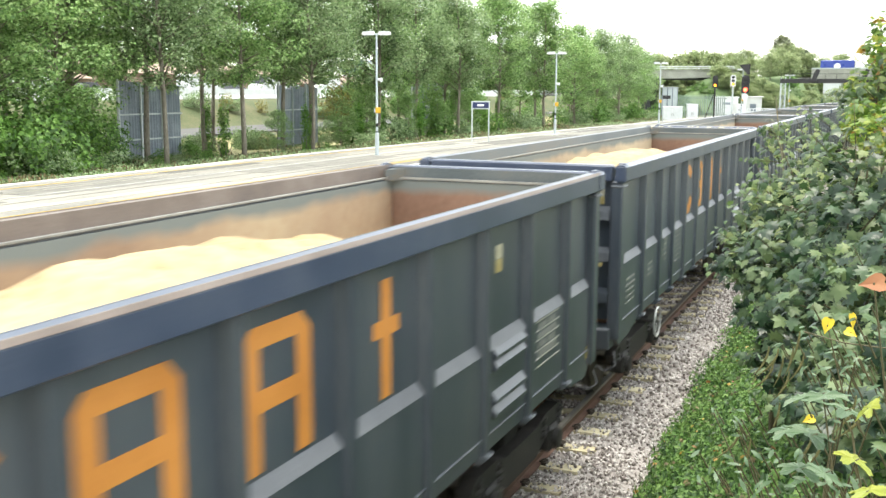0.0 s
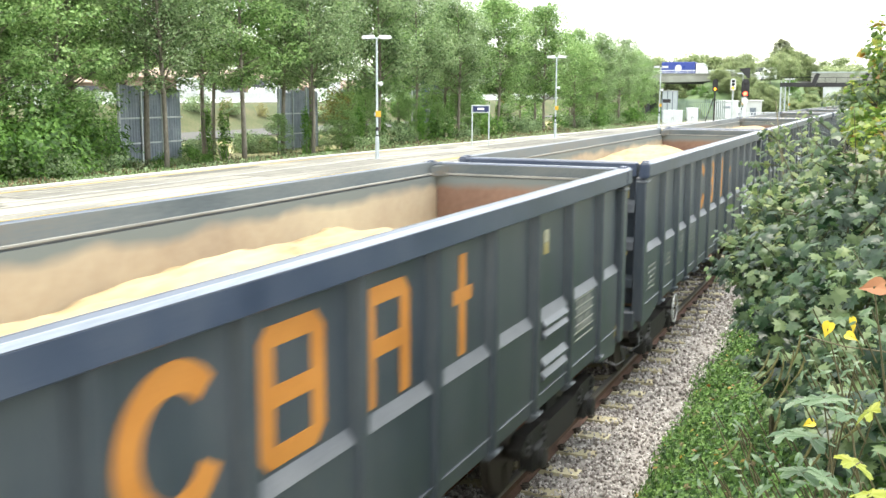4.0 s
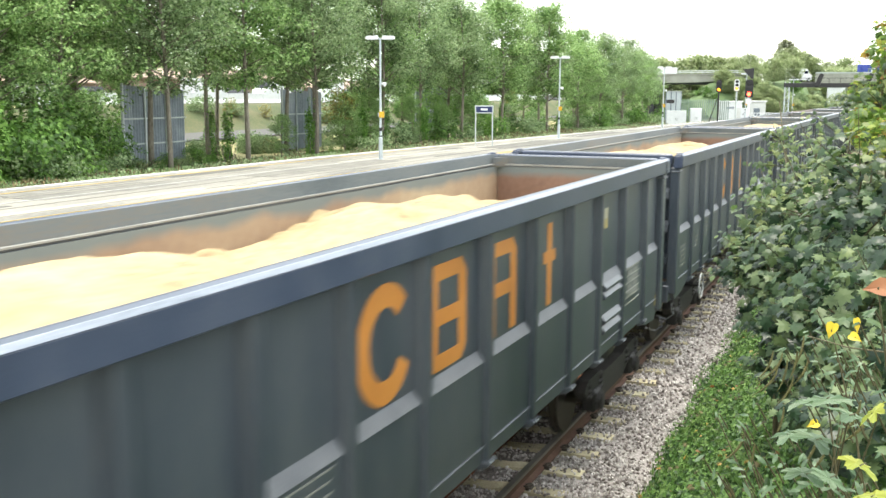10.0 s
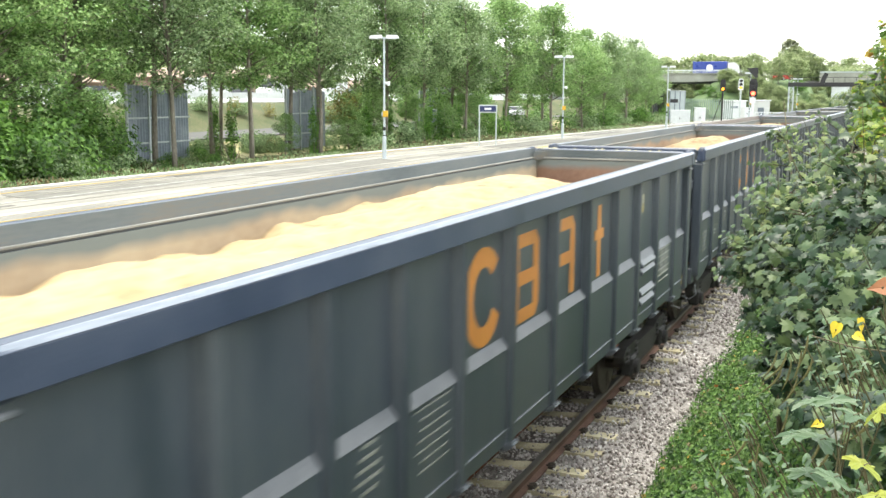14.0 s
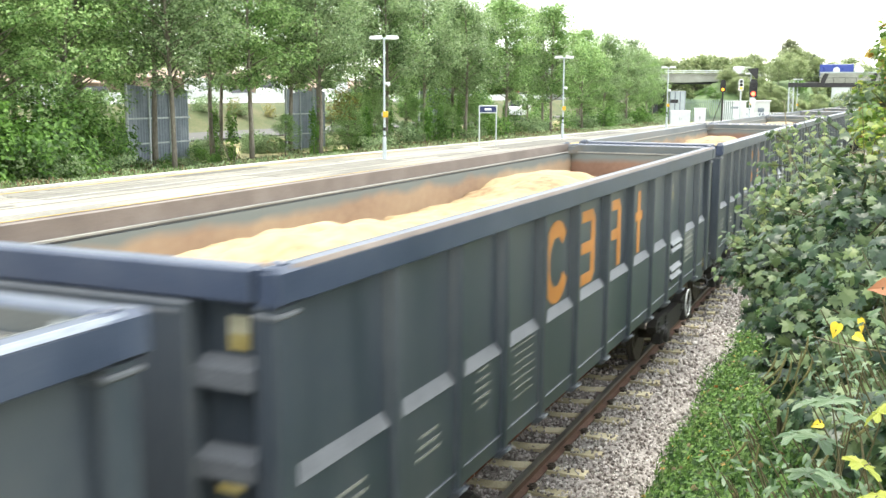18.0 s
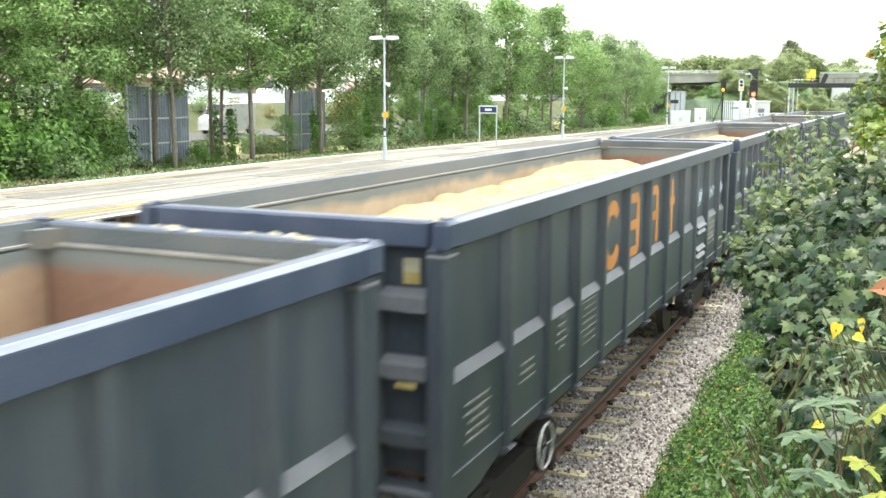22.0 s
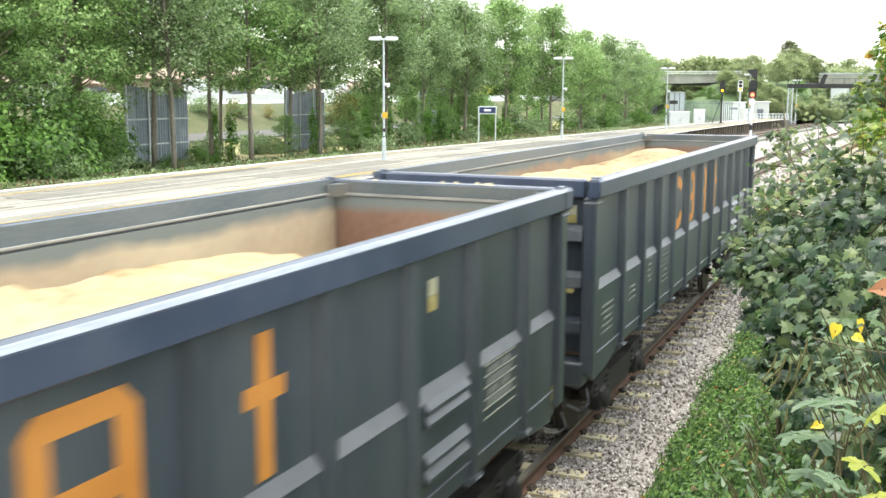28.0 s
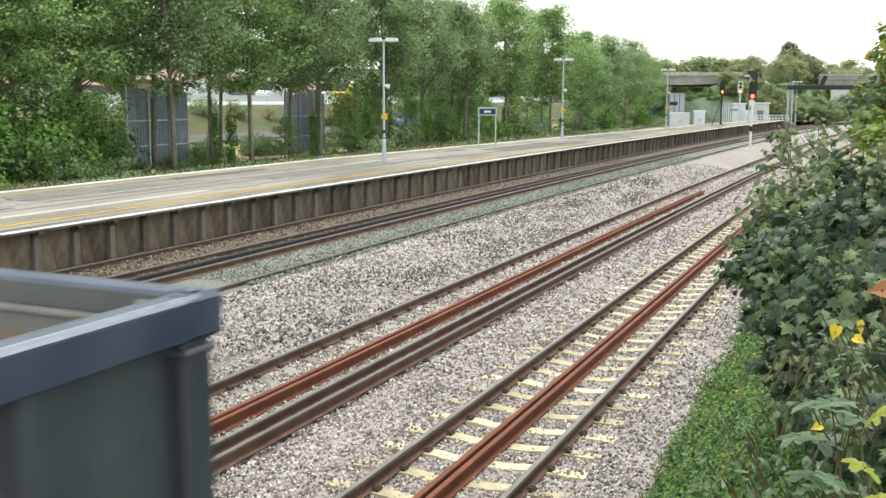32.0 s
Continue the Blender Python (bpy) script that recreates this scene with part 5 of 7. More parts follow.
for x in (-5.0, 1.3):
    part("signal_box", Shape().slab([(x - 0.5, 5.4), (x + 0.1, 5.3), (x + 0.65, 6.9), (x + 0.2, 7.1), (x - 0.1, 6.6)], 1, 149.5, 149.85), BLACK, ga)


# ---- road vehicles ----
CARGLASS = mat("dark_car_glass", ((0.01, 0.012, 0.014), (0.02, 0.024, 0.028)), 3, 0.1, 0, 0, 40, 0.3)
TYRE = mat("black_tyre", ((0.012, 0.012, 0.012), (0.025, 0.025, 0.025)), 5, 0.8, 0, 0.1, 40, 0.4)
PAINT = {}
for nm, c in (("white", (0.75, 0.76, 0.77)), ("silver", (0.45, 0.47, 0.5)), ("blue", (0.03, 0.06, 0.3)), ("red", (0.45, 0.02, 0.02)), ("yellow", (0.6, 0.55, 0.05)), ("dark", (0.03, 0.035, 0.045)), ("pale_blue", (0.22, 0.32, 0.5))):
    PAINT[nm] = mat(nm + "_vehicle_paint", (tuple(v * 0.9 for v in c), c), 2, 0.3, 0.1, 0.0, 40, 0.2)


def wheels(t, xs, r, half):
    for x in xs:
        for s in (-1, 1):
            o = part("wheel", Shape().lathe([(-0.1, r * 0.9), (-0.09, r), (0.09, r), (0.1, r * 0.9)], (s * half, x, r), (1, 0, 0), 14), TYRE, t)
            part("rim", Shape().lathe([(0, r * 0.6), (0.02, r * 0.5)], (s * (half + 0.1), x, r), (s, 0, 0), 10), PALE, o)


def make_car(colour, label):
    t = thing("car", label, "car", "road traffic")
    m = PAINT[colour]
    body = Shape().slab([(-2.1, 0.3), (-2.15, 0.7), (-2.0, 0.9), (-1.1, 0.98), (1.0, 0.98), (1.9, 0.85), (2.1, 0.6), (2.1, 0.3)], 0, -0.85, 0.85)
    part("body", body, m, t)
    cab = Shape().loft([[(-0.82, -1.9, 0.95), (0.82, -1.9, 0.95), (0.82, 1.1, 0.95), (-0.82, 1.1, 0.95)], [(-0.68, -1.35, 1.42), (0.68, -1.35, 1.42), (0.68, 0.25, 1.42), (-0.68, 0.25, 1.42)]])
    part("window_band", cab, CARGLASS, t)
    part("roof", Shape().box(-0.69, -1.4, 1.41, 0.69, 0.3, 1.47, 0.02), m, t)
    for s in (-1, 1):
        part("headlight", Shape().box(s * 0.6 - 0.15, 2.05, 0.62, s * 0.6 + 0.15, 2.11, 0.76), LAMPWHITE, t)
        part("tail_light", Shape().box(s * 0.65 - 0.12, -2.16, 0.66, s * 0.65 + 0.12, -2.1, 0.84), PAINT["red"], t)
    wheels(t, (-1.3, 1.3), 0.32, 0.78)
    return t


def make_van(colour, label):
    t = thing("van", label, "van", "road traffic")
    m = PAINT[colour]
    part("body", Shape().slab([(-2.6, 0.35), (-2.6, 2.3), (-2.45, 2.42), (1.2, 2.42), (1.9, 1.55), (2.55, 1.25), (2.65, 0.35)], 0, -0.95, 0.95), m, t)
    part("windscreen", Shape().loft([[(-0.85, 1.28, 2.36), (0.85, 1.28, 2.36), (0.85, 1.92, 1.56), (-0.85, 1.92, 1.56)], [(-0.85, 1.32, 2.38), (0.85, 1.32, 2.38), (0.85, 1.96, 1.58), (-0.85, 1.96, 1.58)]]), CARGLASS, t)
    for s in (-1, 1):
        part("side_window", Shape().box(s * 0.955 - 0.006, 0.5, 1.5, s * 0.955 + 0.006, 1.5, 2.0), CARGLASS, t)
        part("headlight", Shape().box(s * 0.7 - 0.15, 2.56, 0.8, s * 0.7 + 0.15, 2.64, 1.0), LAMPWHITE, t)
    wheels(t, (-1.7, 1.8), 0.36, 0.88)
    return t


def make_lorry(colour, label, trailer="white"):
    t = thing("lorry", label, "lorry", "road traffic")
    part("box_body", Shape().box(-1.25, -3.4, 0.95, 1.25, 2.6, 3.2, 0.04), PAINT[colour], t)
    part("cab", Shape().slab([(2.75, 0.5), (2.75, 2.95), (3.7, 3.0), (4.4, 2.3), (4.6, 0.5)], 0, -1.2, 1.2), PAINT[trailer], t)
    part("windscreen", Shape().loft([[(-1.0, 3.84, 2.88), (1.0, 3.84, 2.88), (1.0, 4.38, 2.36), (-1.0, 4.38, 2.36)], [(-1.0, 3.88, 2.92), (1.0, 3.88, 2.92), (1.0, 4.42, 2.4), (-1.0, 4.42, 2.4)]]), CARGLASS, t)
    part("chassis", Shape().box(-0.9, -3.3, 0.55, 0.9, 4.2, 0.95), BLACK, t)
    part("logo_patch", Shape().lathe([(0, 0.6), (0.01, 0.6)], (1.26, -0.4, 2.1), (1, 0, 0), 18), LAMPWHITE, t)
    wheels(t, (-2.6, -1.4, 3.6), 0.5, 1.05)
    return t


parked = (("van", "white", 47.0), ("car", "white", 52.5), ("car", "silver", 57.8), ("van", "white", 63.5), ("car", "dark", 69), ("car", "white", 74.5), ("van", "white", 86), ("car", "silver", 92), ("van", "white", 98.5), ("car", "white", 104), ("van", "white", 111), ("car", "white", 117))
proto = {}
for kind, colour, y in parked:
    key = (kind, colour)
    at = pose(-60.5, y, 3.03, 0, 0, 180 if y % 2 else 0)
    if key in proto:
        copy_thing(proto[key], at)
    else:
        proto[key] = (make_car if kind == "car" else make_van)(colour, f"{colour} {kind} standing on the raised road")
        proto[key].matrix_basis = at


def drive(v, t0, p0, t1, p1, turn):
    """Key v from p0 at t0 to p1 at t1, going on at that speed before and after, at most to the road's ends."""
    a, b = Vector(p0), Vector(p1)
    vel = (b - a) / (t1 - t0)
    far = 140 / max(vel.length, 0.1)
    rows = [(0, 0)] + [(t, t) for t in (t0 - far, t0, t1, t1 + far) if 0.1 < t < 31.9] + [(32, 32)]
    traffic.append((v, [(t, Matrix.Translation(a + vel * (min(max(t, t0 - far), t1 + far) - t0)) @ pose(0, 0, 0, 0, 0, turn)) for t, _ in rows]))


LOW, HIGH = 0.72, 3.03
drive(make_van("white", "white van driving on the road behind the trees"), 18, (-45.5, 139, LOW), 20.5, (-45.5, 98, LOW), 180)
drive(make_car("white", "white car driving on the road behind the trees"), 14, (-45.5, 137, LOW), 16, (-45.5, 97, LOW), 180)
drive(make_car("pale_blue", "pale blue car driving on the road behind the trees"), 29.4, (-43.2, 46, LOW), 30.4, (-43.2, 66, LOW), 0)
drive(make_car("red", "red car driving on the raised road"), 24, (-58, 84, HIGH), 25, (-58, 72, HIGH), 180)
drive(make_lorry("blue", "blue box lorry driving on the raised road"), 6, (-64.3, 110, HIGH), 8, (-64.3, 70, HIGH), 180)
drive(make_van("yellow", "yellow van driving on the raised road"), 31, (-58, 121, HIGH), 32, (-58, 111, HIGH), 180)


def over(v, t0, x0, t1, x1):
    """Key v along the road over both bridges, at x0 at t0 and x1 at t1."""
    sp = (x1 - x0) / (t1 - t0)

    def at(t):
        x = min(max(x0 + sp * (t - t0), -120), 110)
        lane = 0 if sp > 0 else 3.2
        y = road_y(x) + lane
        turn = math.degrees(math.atan2(road_y(x + 1) - road_y(x - 1), 2.0))
        return pose(x, y, ROAD_Z, 0, 0, turn + (-90 if sp > 0 else 90))
    ends = sorted({0.0, 32.0} | {round(t0 + (q - x0) / sp, 2) for q in range(-120, 111, 5)})
    traffic.append((v, [(t, at(t)) for t in ends if 0 <= t <= 32]))


over(make_lorry("blue", "long blue box lorry on the far bridge"), 0, -4.2, 1, 0.2)
over(make_lorry("blue", "blue box lorry with a white cab crossing the bridges"), 3, -35.5, 8, -9)
over(make_van("white", "white van crossing the bridges"), 6, -31, 10, -12)
over(make_lorry("blue", "blue box lorry with a pale emblem crossing the bridges"), 14, -26, 18, -5.8)
over(make_van("white", "white van crossing the bridges behind a lorry"), 17, -25.5, 20, -10)
over(make_van("yellow", "yellow van crossing the bridges"), 20, -1.6, 24, -23)
over(make_car("red", "red car crossing the bridges"), 12, -26, 14, -15)
over(make_van("white", "white van crossing the far bridge"), 2, -11, 3, -14)


# ---- trees, bushes, grass ----
BARK = mat("grey_brown_bark", ((0.102, 0.0857, 0.0653), (0.204, 0.18, 0.143), (0.326, 0.295, 0.245)), 3, 0.9, 0, 0.5, 20, 0.5, stretch=(1, 1, 0.25))
TREELEAF = leafy("tree_leaves", ((0.105, 0.2, 0.06), (0.198, 0.34, 0.11), (0.31, 0.47, 0.172), (0.405, 0.555, 0.24)), 0.6, 0.48)
OLIVE = leafy("olive_tree_leaves", ((0.1, 0.165, 0.07), (0.185, 0.282, 0.125), (0.283, 0.395, 0.19), (0.37, 0.475, 0.255)), 0.6, 0.48)
# far leaves are lightened, the haze of distance put into their colour
FARLEAF = leafy("hazed_olive_leaves", ((0.15, 0.205, 0.09), (0.245, 0.315, 0.14), (0.345, 0.415, 0.2), (0.43, 0.485, 0.27)), 0.6, 0.5)
DARKFIR = leafy("dark_distant_leaves", ((0.085, 0.115, 0.08), (0.14, 0.18, 0.12), (0.2, 0.25, 0.16)), 0.6, 0.45)
PALEOLIVE = leafy("pale_distant_leaves", ((0.2, 0.23, 0.14), (0.31, 0.335, 0.21), (0.42, 0.43, 0.28)), 0.6, 0.45)
IVYBRIGHT = leafy("bright_ivy_leaves", ((0.07, 0.17, 0.028), (0.15, 0.32, 0.055), (0.23, 0.42, 0.085)), 0.55, 0.5)
IVY = leafy("ivy_leaves", ((0.045, 0.11, 0.02), (0.12, 0.25, 0.048), (0.19, 0.345, 0.075)), 0.6, 0.5)
TURNING = leafy("turning_lime_leaves", ((0.09, 0.17, 0.03), (0.17, 0.28, 0.05), (0.27, 0.36, 0.07), (0.4, 0.4, 0.08)), 0.55, 0.5)
YELLOWING = leafy("yellow_green_leaves", ((0.17, 0.16, 0.05), (0.28, 0.23, 0.06), (0.36, 0.32, 0.09)), 0.6, 0.4)
AUTUMN = leafy("yellowing_leaves", ((0.3, 0.13, 0.04), (0.42, 0.26, 0.05), (0.5, 0.38, 0.09)), 0.5, 0.45)
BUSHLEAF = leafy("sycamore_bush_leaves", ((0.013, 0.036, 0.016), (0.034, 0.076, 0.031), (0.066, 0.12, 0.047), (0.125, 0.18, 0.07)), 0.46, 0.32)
BUSHTOP = leafy("pale_bush_leaves", ((0.045, 0.085, 0.03), (0.09, 0.15, 0.05), (0.155, 0.22, 0.075), (0.26, 0.31, 0.12)), 0.45, 0.45)
COVER = leafy("ground_cover_leaves", ((0.026, 0.072, 0.014), (0.06, 0.145, 0.026), (0.108, 0.23, 0.045), (0.17, 0.29, 0.075)), 0.6, 0.35, 2.2)
WEED = leafy("dry_weeds", ((0.06, 0.06, 0.025), (0.12, 0.1, 0.045), (0.2, 0.16, 0.08)), 0.8, 0.2)
STEM = mat("green_brown_stem", ((0.05, 0.05, 0.02), (0.11, 0.09, 0.04)), 6, 0.7, 0, 0.2, 40, 0.5)
KITE = np.array([(0, -0.5, 0), (0.32, -0.02, 0.06), (0, 0.5, 0.0), (-0.32, -0.02, 0.06)])
KITEF = np.array([(0, 1, 2), (0, 2, 3)])
LOBES = [(0, -0.4), (0.1, -0.33), (0.36, -0.42), (0.25, -0.17), (0.54, -0.06), (0.31, 0.06), (0.44, 0.26), (0.2, 0.22), (0.14, 0.38), (0.0, 0.6), (-0.14, 0.38), (-0.2, 0.22), (-0.44, 0.26), (-0.31, 0.06), (-0.54, -0.06), (-0.25, -0.17), (-0.36, -0.42), (-0.1, -0.33)]
LOBE = np.array([(0, -0.02, 0.03)] + [(x, y, -0.12 * (x * x + y * y) * 2 + 0.05 * abs(x)) for x, y in LOBES])
LOBEF = np.array([(0, i + 1, (i + 1) % len(LOBES) + 1) for i in range(len(LOBES))])


def facing(N, rng, spin=math.pi):
    """Turns whose z axis follows the directions N, spun at random about it; the leaf's tip hangs down."""
    N = N / np.linalg.norm(N, axis=1, keepdims=True)
    down = np.tile([0.0, 0.0, -1.0], (len(N), 1)) + rng.normal(0, 0.01, (len(N), 3))
    T = down - (down * N).sum(1, keepdims=True) * N
    T /= np.linalg.norm(T, axis=1, keepdims=True)
    B = np.cross(T, N)
    a = rng.uniform(-spin, spin, len(N))[:, None]
    T2, B2 = T * np.cos(a) + B * np.sin(a), B * np.cos(a) - T * np.sin(a)
    return np.stack([B2, T2, N], -1)


def crown(rng, centres, radii, per, size):
    P, N = [], []
    for c, r in zip(centres, radii):
        d = rng.normal(0, 1, (per, 3))
        d /= np.linalg.norm(d, axis=1, keepdims=True)
        q = d * (r * rng.uniform(0.35, 1.0, per) ** 0.6)[:, None] * np.array([1, 1, 0.75])
        P.append(c + q)
        N.append(d * 0.7 + np.array([0, 0, 1.1]) + rng.normal(0, 0.55, (per, 3)))
    P, N = np.concatenate(P), np.concatenate(N)
    return P, size * rng.uniform(0.6, 1.25, len(P)), facing(N, rng)


def tree_meshes(seed, H, low, clusters, per, spread, size, leaf):
    rng = np.random.default_rng(seed)
    s = Shape()
    lean = rng.uniform(-0.5, 0.5, 2)
    path = [Vector((lean[0] * f * f + 0.12 * math.sin(5 * f + seed), lean[1] * f * f, f * H * 0.92)) for f in np.linspace(0, 1, 9)]
    s.tube(path, [0.12 * (1 - 0.85 * f) + 0.018 for f in np.linspace(0, 1, 9)], 9)
    cs, rs = [], []
    for i in range(clusters):
        f = low + (1 - low) * (i + 0.5) / clusters
        k = min(7, int(f * 8))
        base = path[k].lerp(path[k + 1], f * 8 - k)
        a = i * 2.4 + rng.uniform(-0.5, 0.5)
        reach = spread * (0.35 + 0.65 * math.sin(math.pi * min(1, (f - low) / (1 - low) * 0.8 + 0.18))) * rng.uniform(0.5, 1.1)
        tip = base + Vector((math.cos(a) * reach, math.sin(a) * reach, reach * rng.uniform(0.25, 0.7)))
        mid = base.lerp(tip, 0.5) + Vector((0, 0, 0.12 * reach))
        s.tube([base, mid, tip], [0.05 * (1.15 - f), 0.03 * (1.1 - f) + 0.005, 0.008], 5)
        cs.append(np.array(tip))
        rs.append(rng.uniform(0.55, 0.95) * spread * 0.42)
        if rng.uniform() < 0.7:
            cs.append(np.array(mid))
            rs.append(rng.uniform(0.35, 0.6) * spread * 0.42)
    P, S, R = crown(rng, cs, rs, per, size)
    return s.mesh("trunk", BARK, True), scatter("crown", KITE, KITEF, P, S, R, leaf)


kinds = [tree_meshes(i + 11, h, lo, c, per, sp, 0.175, lf) for i, (h, lo, c, per, sp, lf) in enumerate(((12.0, 0.3, 46, 215, 2.9, TREELEAF), (13.0, 0.32, 50, 210, 3.1, OLIVE), (11.5, 0.27, 44, 215, 2.8, TREELEAF), (12.5, 0.36, 46, 210, 3.1, OLIVE), (10.5, 0.2, 42, 215, 2.9, TREELEAF), (12.6, 0.37, 48, 215, 3.0, OLIVE), (12.0, 0.35, 46, 215, 2.9, TREELEAF)))]
far_kinds = [tree_meshes(i + 31, h, 0.06, 38, 90, sp, 0.46, lf) for i, (h, sp, lf) in enumerate(((10, 4.2, FARLEAF), (9, 4.0, FARLEAF), (11, 4.4, FARLEAF), (10, 2.4, DARKFIR), (10, 2.0, PALEOLIVE)))]
rng = np.random.default_rng(21)


def tree_at(i, x, y, z, turn, sc, label="tall broadleaf tree with a thin trunk and green crown", group="trees behind the platform"):
    t = thing("tree", label, "tree", group, at=Matrix.Translation((x, y, z)) @ Matrix.Rotation(turn, 4, "Z") @ Matrix.Scale(sc, 4))
    a, b = (far_kinds[i if i > 2 and label.startswith("tall") else i % 3] if group == "far woods" else kinds[i])
    part("trunk", a, None, t)
    part("crown", b, None, t)


def in_opening(x, y):
    """Where the trees stand apart and the roads show between their trunks."""
    return 29.5 < math.degrees(math.atan2(4.07 - x, y)) < 38.5


spots = [(-35, 52, 1.15), (-32, 56.2, 1.1), (-28.5, 54, 1.05), (-30.2, 72.1, 1), (-31, 36, 1.1), (-29, 41, 1.1), (-33, 44.5, 1.2), (-30, 31, 1), (-32, 26.5, 1), (-29, 47.5, 1.1), (-33, 61, 1.2), (-29.5, 64.5, 1.08), (-31.5, 68, 1.1), (-29, 77.5, 1.05), (-32, 81, 1.1), (-28.5, 85, 1.1), (-30.5, 90, 1.12), (-27.5, 94, 1.08), (-30, 98, 1.05), (-27.5, 103, 0.95), (-29.5, 108, 0.95), (-28, 112, 0.92), (-30, 118, 0.92), (-29, 124, 0.9), (-31, 130, 0.88), (-31.5, 137, 0.85), (-32, 143, 0.85), (-33, 150, 0.85), (-36, 157, 0.8), (-38, 34, 1.15), (-37, 40, 1.2), (-38.5, 98, 0.95), (-37, 112, 0.9), (-36, 126, 0.85), (-37, 140, 0.85), (-36, 22, 1), (-30, 20, 1), (-38, 57, 1.15), (-38.5, 66, 1.1), (-37.5, 74, 1.1), (-38, 84, 1.1), (-37, 91, 1.05), (-38, 48, 1.2), (-37.5, 30, 1.1), (-34, 33.5, 1.2), (-35.5, 37, 1.25), (-34, 28, 1.1), (-36, 42, 1.25), (-33.5, 24, 1.1)]
for i, (x, y, sc) in enumerate(spots):
    xx = x + bend(y)
    k = 5 + i % 2 if in_opening(xx, y) else (1, 3, 0, 1, 4)[i % 5] if y < 52 else i % 5
    tree_at(k, xx, y, ground_z(x, y) - 0.1, i * 1.7, sc * (1.0 + 0.05 * math.sin(i * 2.3)))


for i, (x, y, sc) in enumerate(((-30.3, 60.6, 0.36), (-29.8, 63.4, 0.42), (-30.0, 70.2, 0.4), (-29.7, 74.6, 0.36), (-30.2, 79.6, 0.42), (-31.0, 66.8, 0.34), (-31.4, 54.6, 0.3), (-30.6, 83.0, 0.42))):
    tree_at(4, x + bend(y), y, ground_z(x, y) - 0.1, i * 2.1, sc, "leafy sapling between the tall trees")


def shrub_mesh(seed, w, h, n, size, material, name="foliage"):
    """Leaves in an uneven mass with hollows and loose shoots."""
    r = np.random.default_rng(seed)
    P = []
    while len(P) < n:
        p = r.uniform(-1, 1, 3)
        q = Vector((p[0] * 1.6, p[1] * 1.6, p[2] * 1.3 + seed * 7))
        lim = 0.85 + 0.75 * noise.noise(q)
        rad = math.sqrt(p[0] ** 2 + p[1] ** 2 + (max(0, p[2]) ** 2))
        if rad < lim and noise.noise(q * 2.3) > -0.25:
            P.append((p[0] * w, p[1] * w * 0.8, (p[2] * 0.5 + 0.5) * h))
    P = np.array(P)
    P[:, 2] = np.maximum(P[:, 2], 0.03)
    N = P * np.array([0.5, 0.5, 0]) + np.array([0, 0, 0.9]) + r.normal(0, 0.55, (n, 3))
    return scatter(name, KITE, KITEF, P, size * r.uniform(0.6, 1.3, n), facing(N, r), material)


sk = [shrub_mesh(1, 2.0, 2.6, 2800, 0.17, IVY), shrub_mesh(2, 1.9, 2.0, 2400, 0.16, OLIVE), shrub_mesh(3, 0.36, 3.6, 1500, 0.13, IVYBRIGHT), shrub_mesh(4, 1.3, 2.2, 1100, 0.15, YELLOWING)]
stemm = Shape()
for a in range(5):
    stemm.tube([(0, 0, 0), (0.25 * math.cos(a * 1.3), 0.25 * math.sin(a * 1.3), 0.7), (0.5 * math.cos(a * 1.3), 0.5 * math.sin(a * 1.3), 1.3)], [0.03, 0.02, 0.006], 5)
stemm = stemm.mesh("stem_clump", BARK)


def shrub_at(k, x, y, turn, sc, label="leafy green shrub below the trees", group="shrubs behind the platform", z=None):
    t = thing("shrub", label, "shrub", group, at=Matrix.Translation((x + bend(y), y, ground_z(x, y) if z is None else z)) @ Matrix.Rotation(turn, 4, "Z") @ Matrix.Scale(sc, 4))
    part("stem_clump", stemm, None, t)
    part("foliage", sk[k], None, t)


for i in range(46):
    y = 22 + i * 2.9
    x = -27.2 - 4.2 * ((i * 37) % 10) / 10
    k = (0, 1, 0, 1, 2, 1)[i % 6]
    open_view = 29.5 < math.degrees(math.atan2(4.07 - x, y)) < 41.0
    shrub_at(k, x, y, i * 1.1, (0.3 if open_view else 0.75) + (0.15 if open_view else 0.5) * ((i * 13) % 7) / 7)
for i, (x, y) in enumerate(((-28.5, 31), (-29.5, 33.5), (-28.2, 28), (-30, 30), (-27.5, 26.0), (-31.5, 36.5))):
    shrub_at(0, x, y, i * 2.0, 1.5, "dense bright green ivy-covered shrub")
for i, (x, y, sc) in enumerate(((-36.8, 53, 0.55), (-39.2, 62.5, 0.75), (-35.6, 61.5, 0.45), (-37.2, 49.5, 0.6), (-37.5, 60.5, 0.8), (-36.5, 64, 0.6), (-38.5, 56, 0.7), (-36, 67, 0.5), (-39, 70, 0.7))):
    shrub_at(1, x, y, i * 1.3, sc, "straggling olive-brown shrub in the dry grass")
for i, (u, x, y) in enumerate(((0, -31.5, 58.2), (1, -30.2, 72.4), (2, -30, 76), (3, -30.2, 78.4), (4, -35, 52.2), (5, -29.8, 65.5), (6, -29.6, 62.0), (7, -29.8, 74.2), (8, -29.9, 47.0))):
    shrub_at(2, x, y, i, 1.12, "narrow column of ivy climbing a trunk")
for i, (k, x, y, sc) in enumerate(((1, -32.6, 42.6, 0.45), (0, -32.2, 44.4, 0.4), (1, -32.8, 46.2, 0.35), (0, -33.2, 48.4, 0.5), (1, -31.2, 45.2, 0.3), (0, -32.9, 41.2, 0.8))):
    shrub_at(k, x, y, i * 1.9, sc, "low brushwood in front of the steel screen")
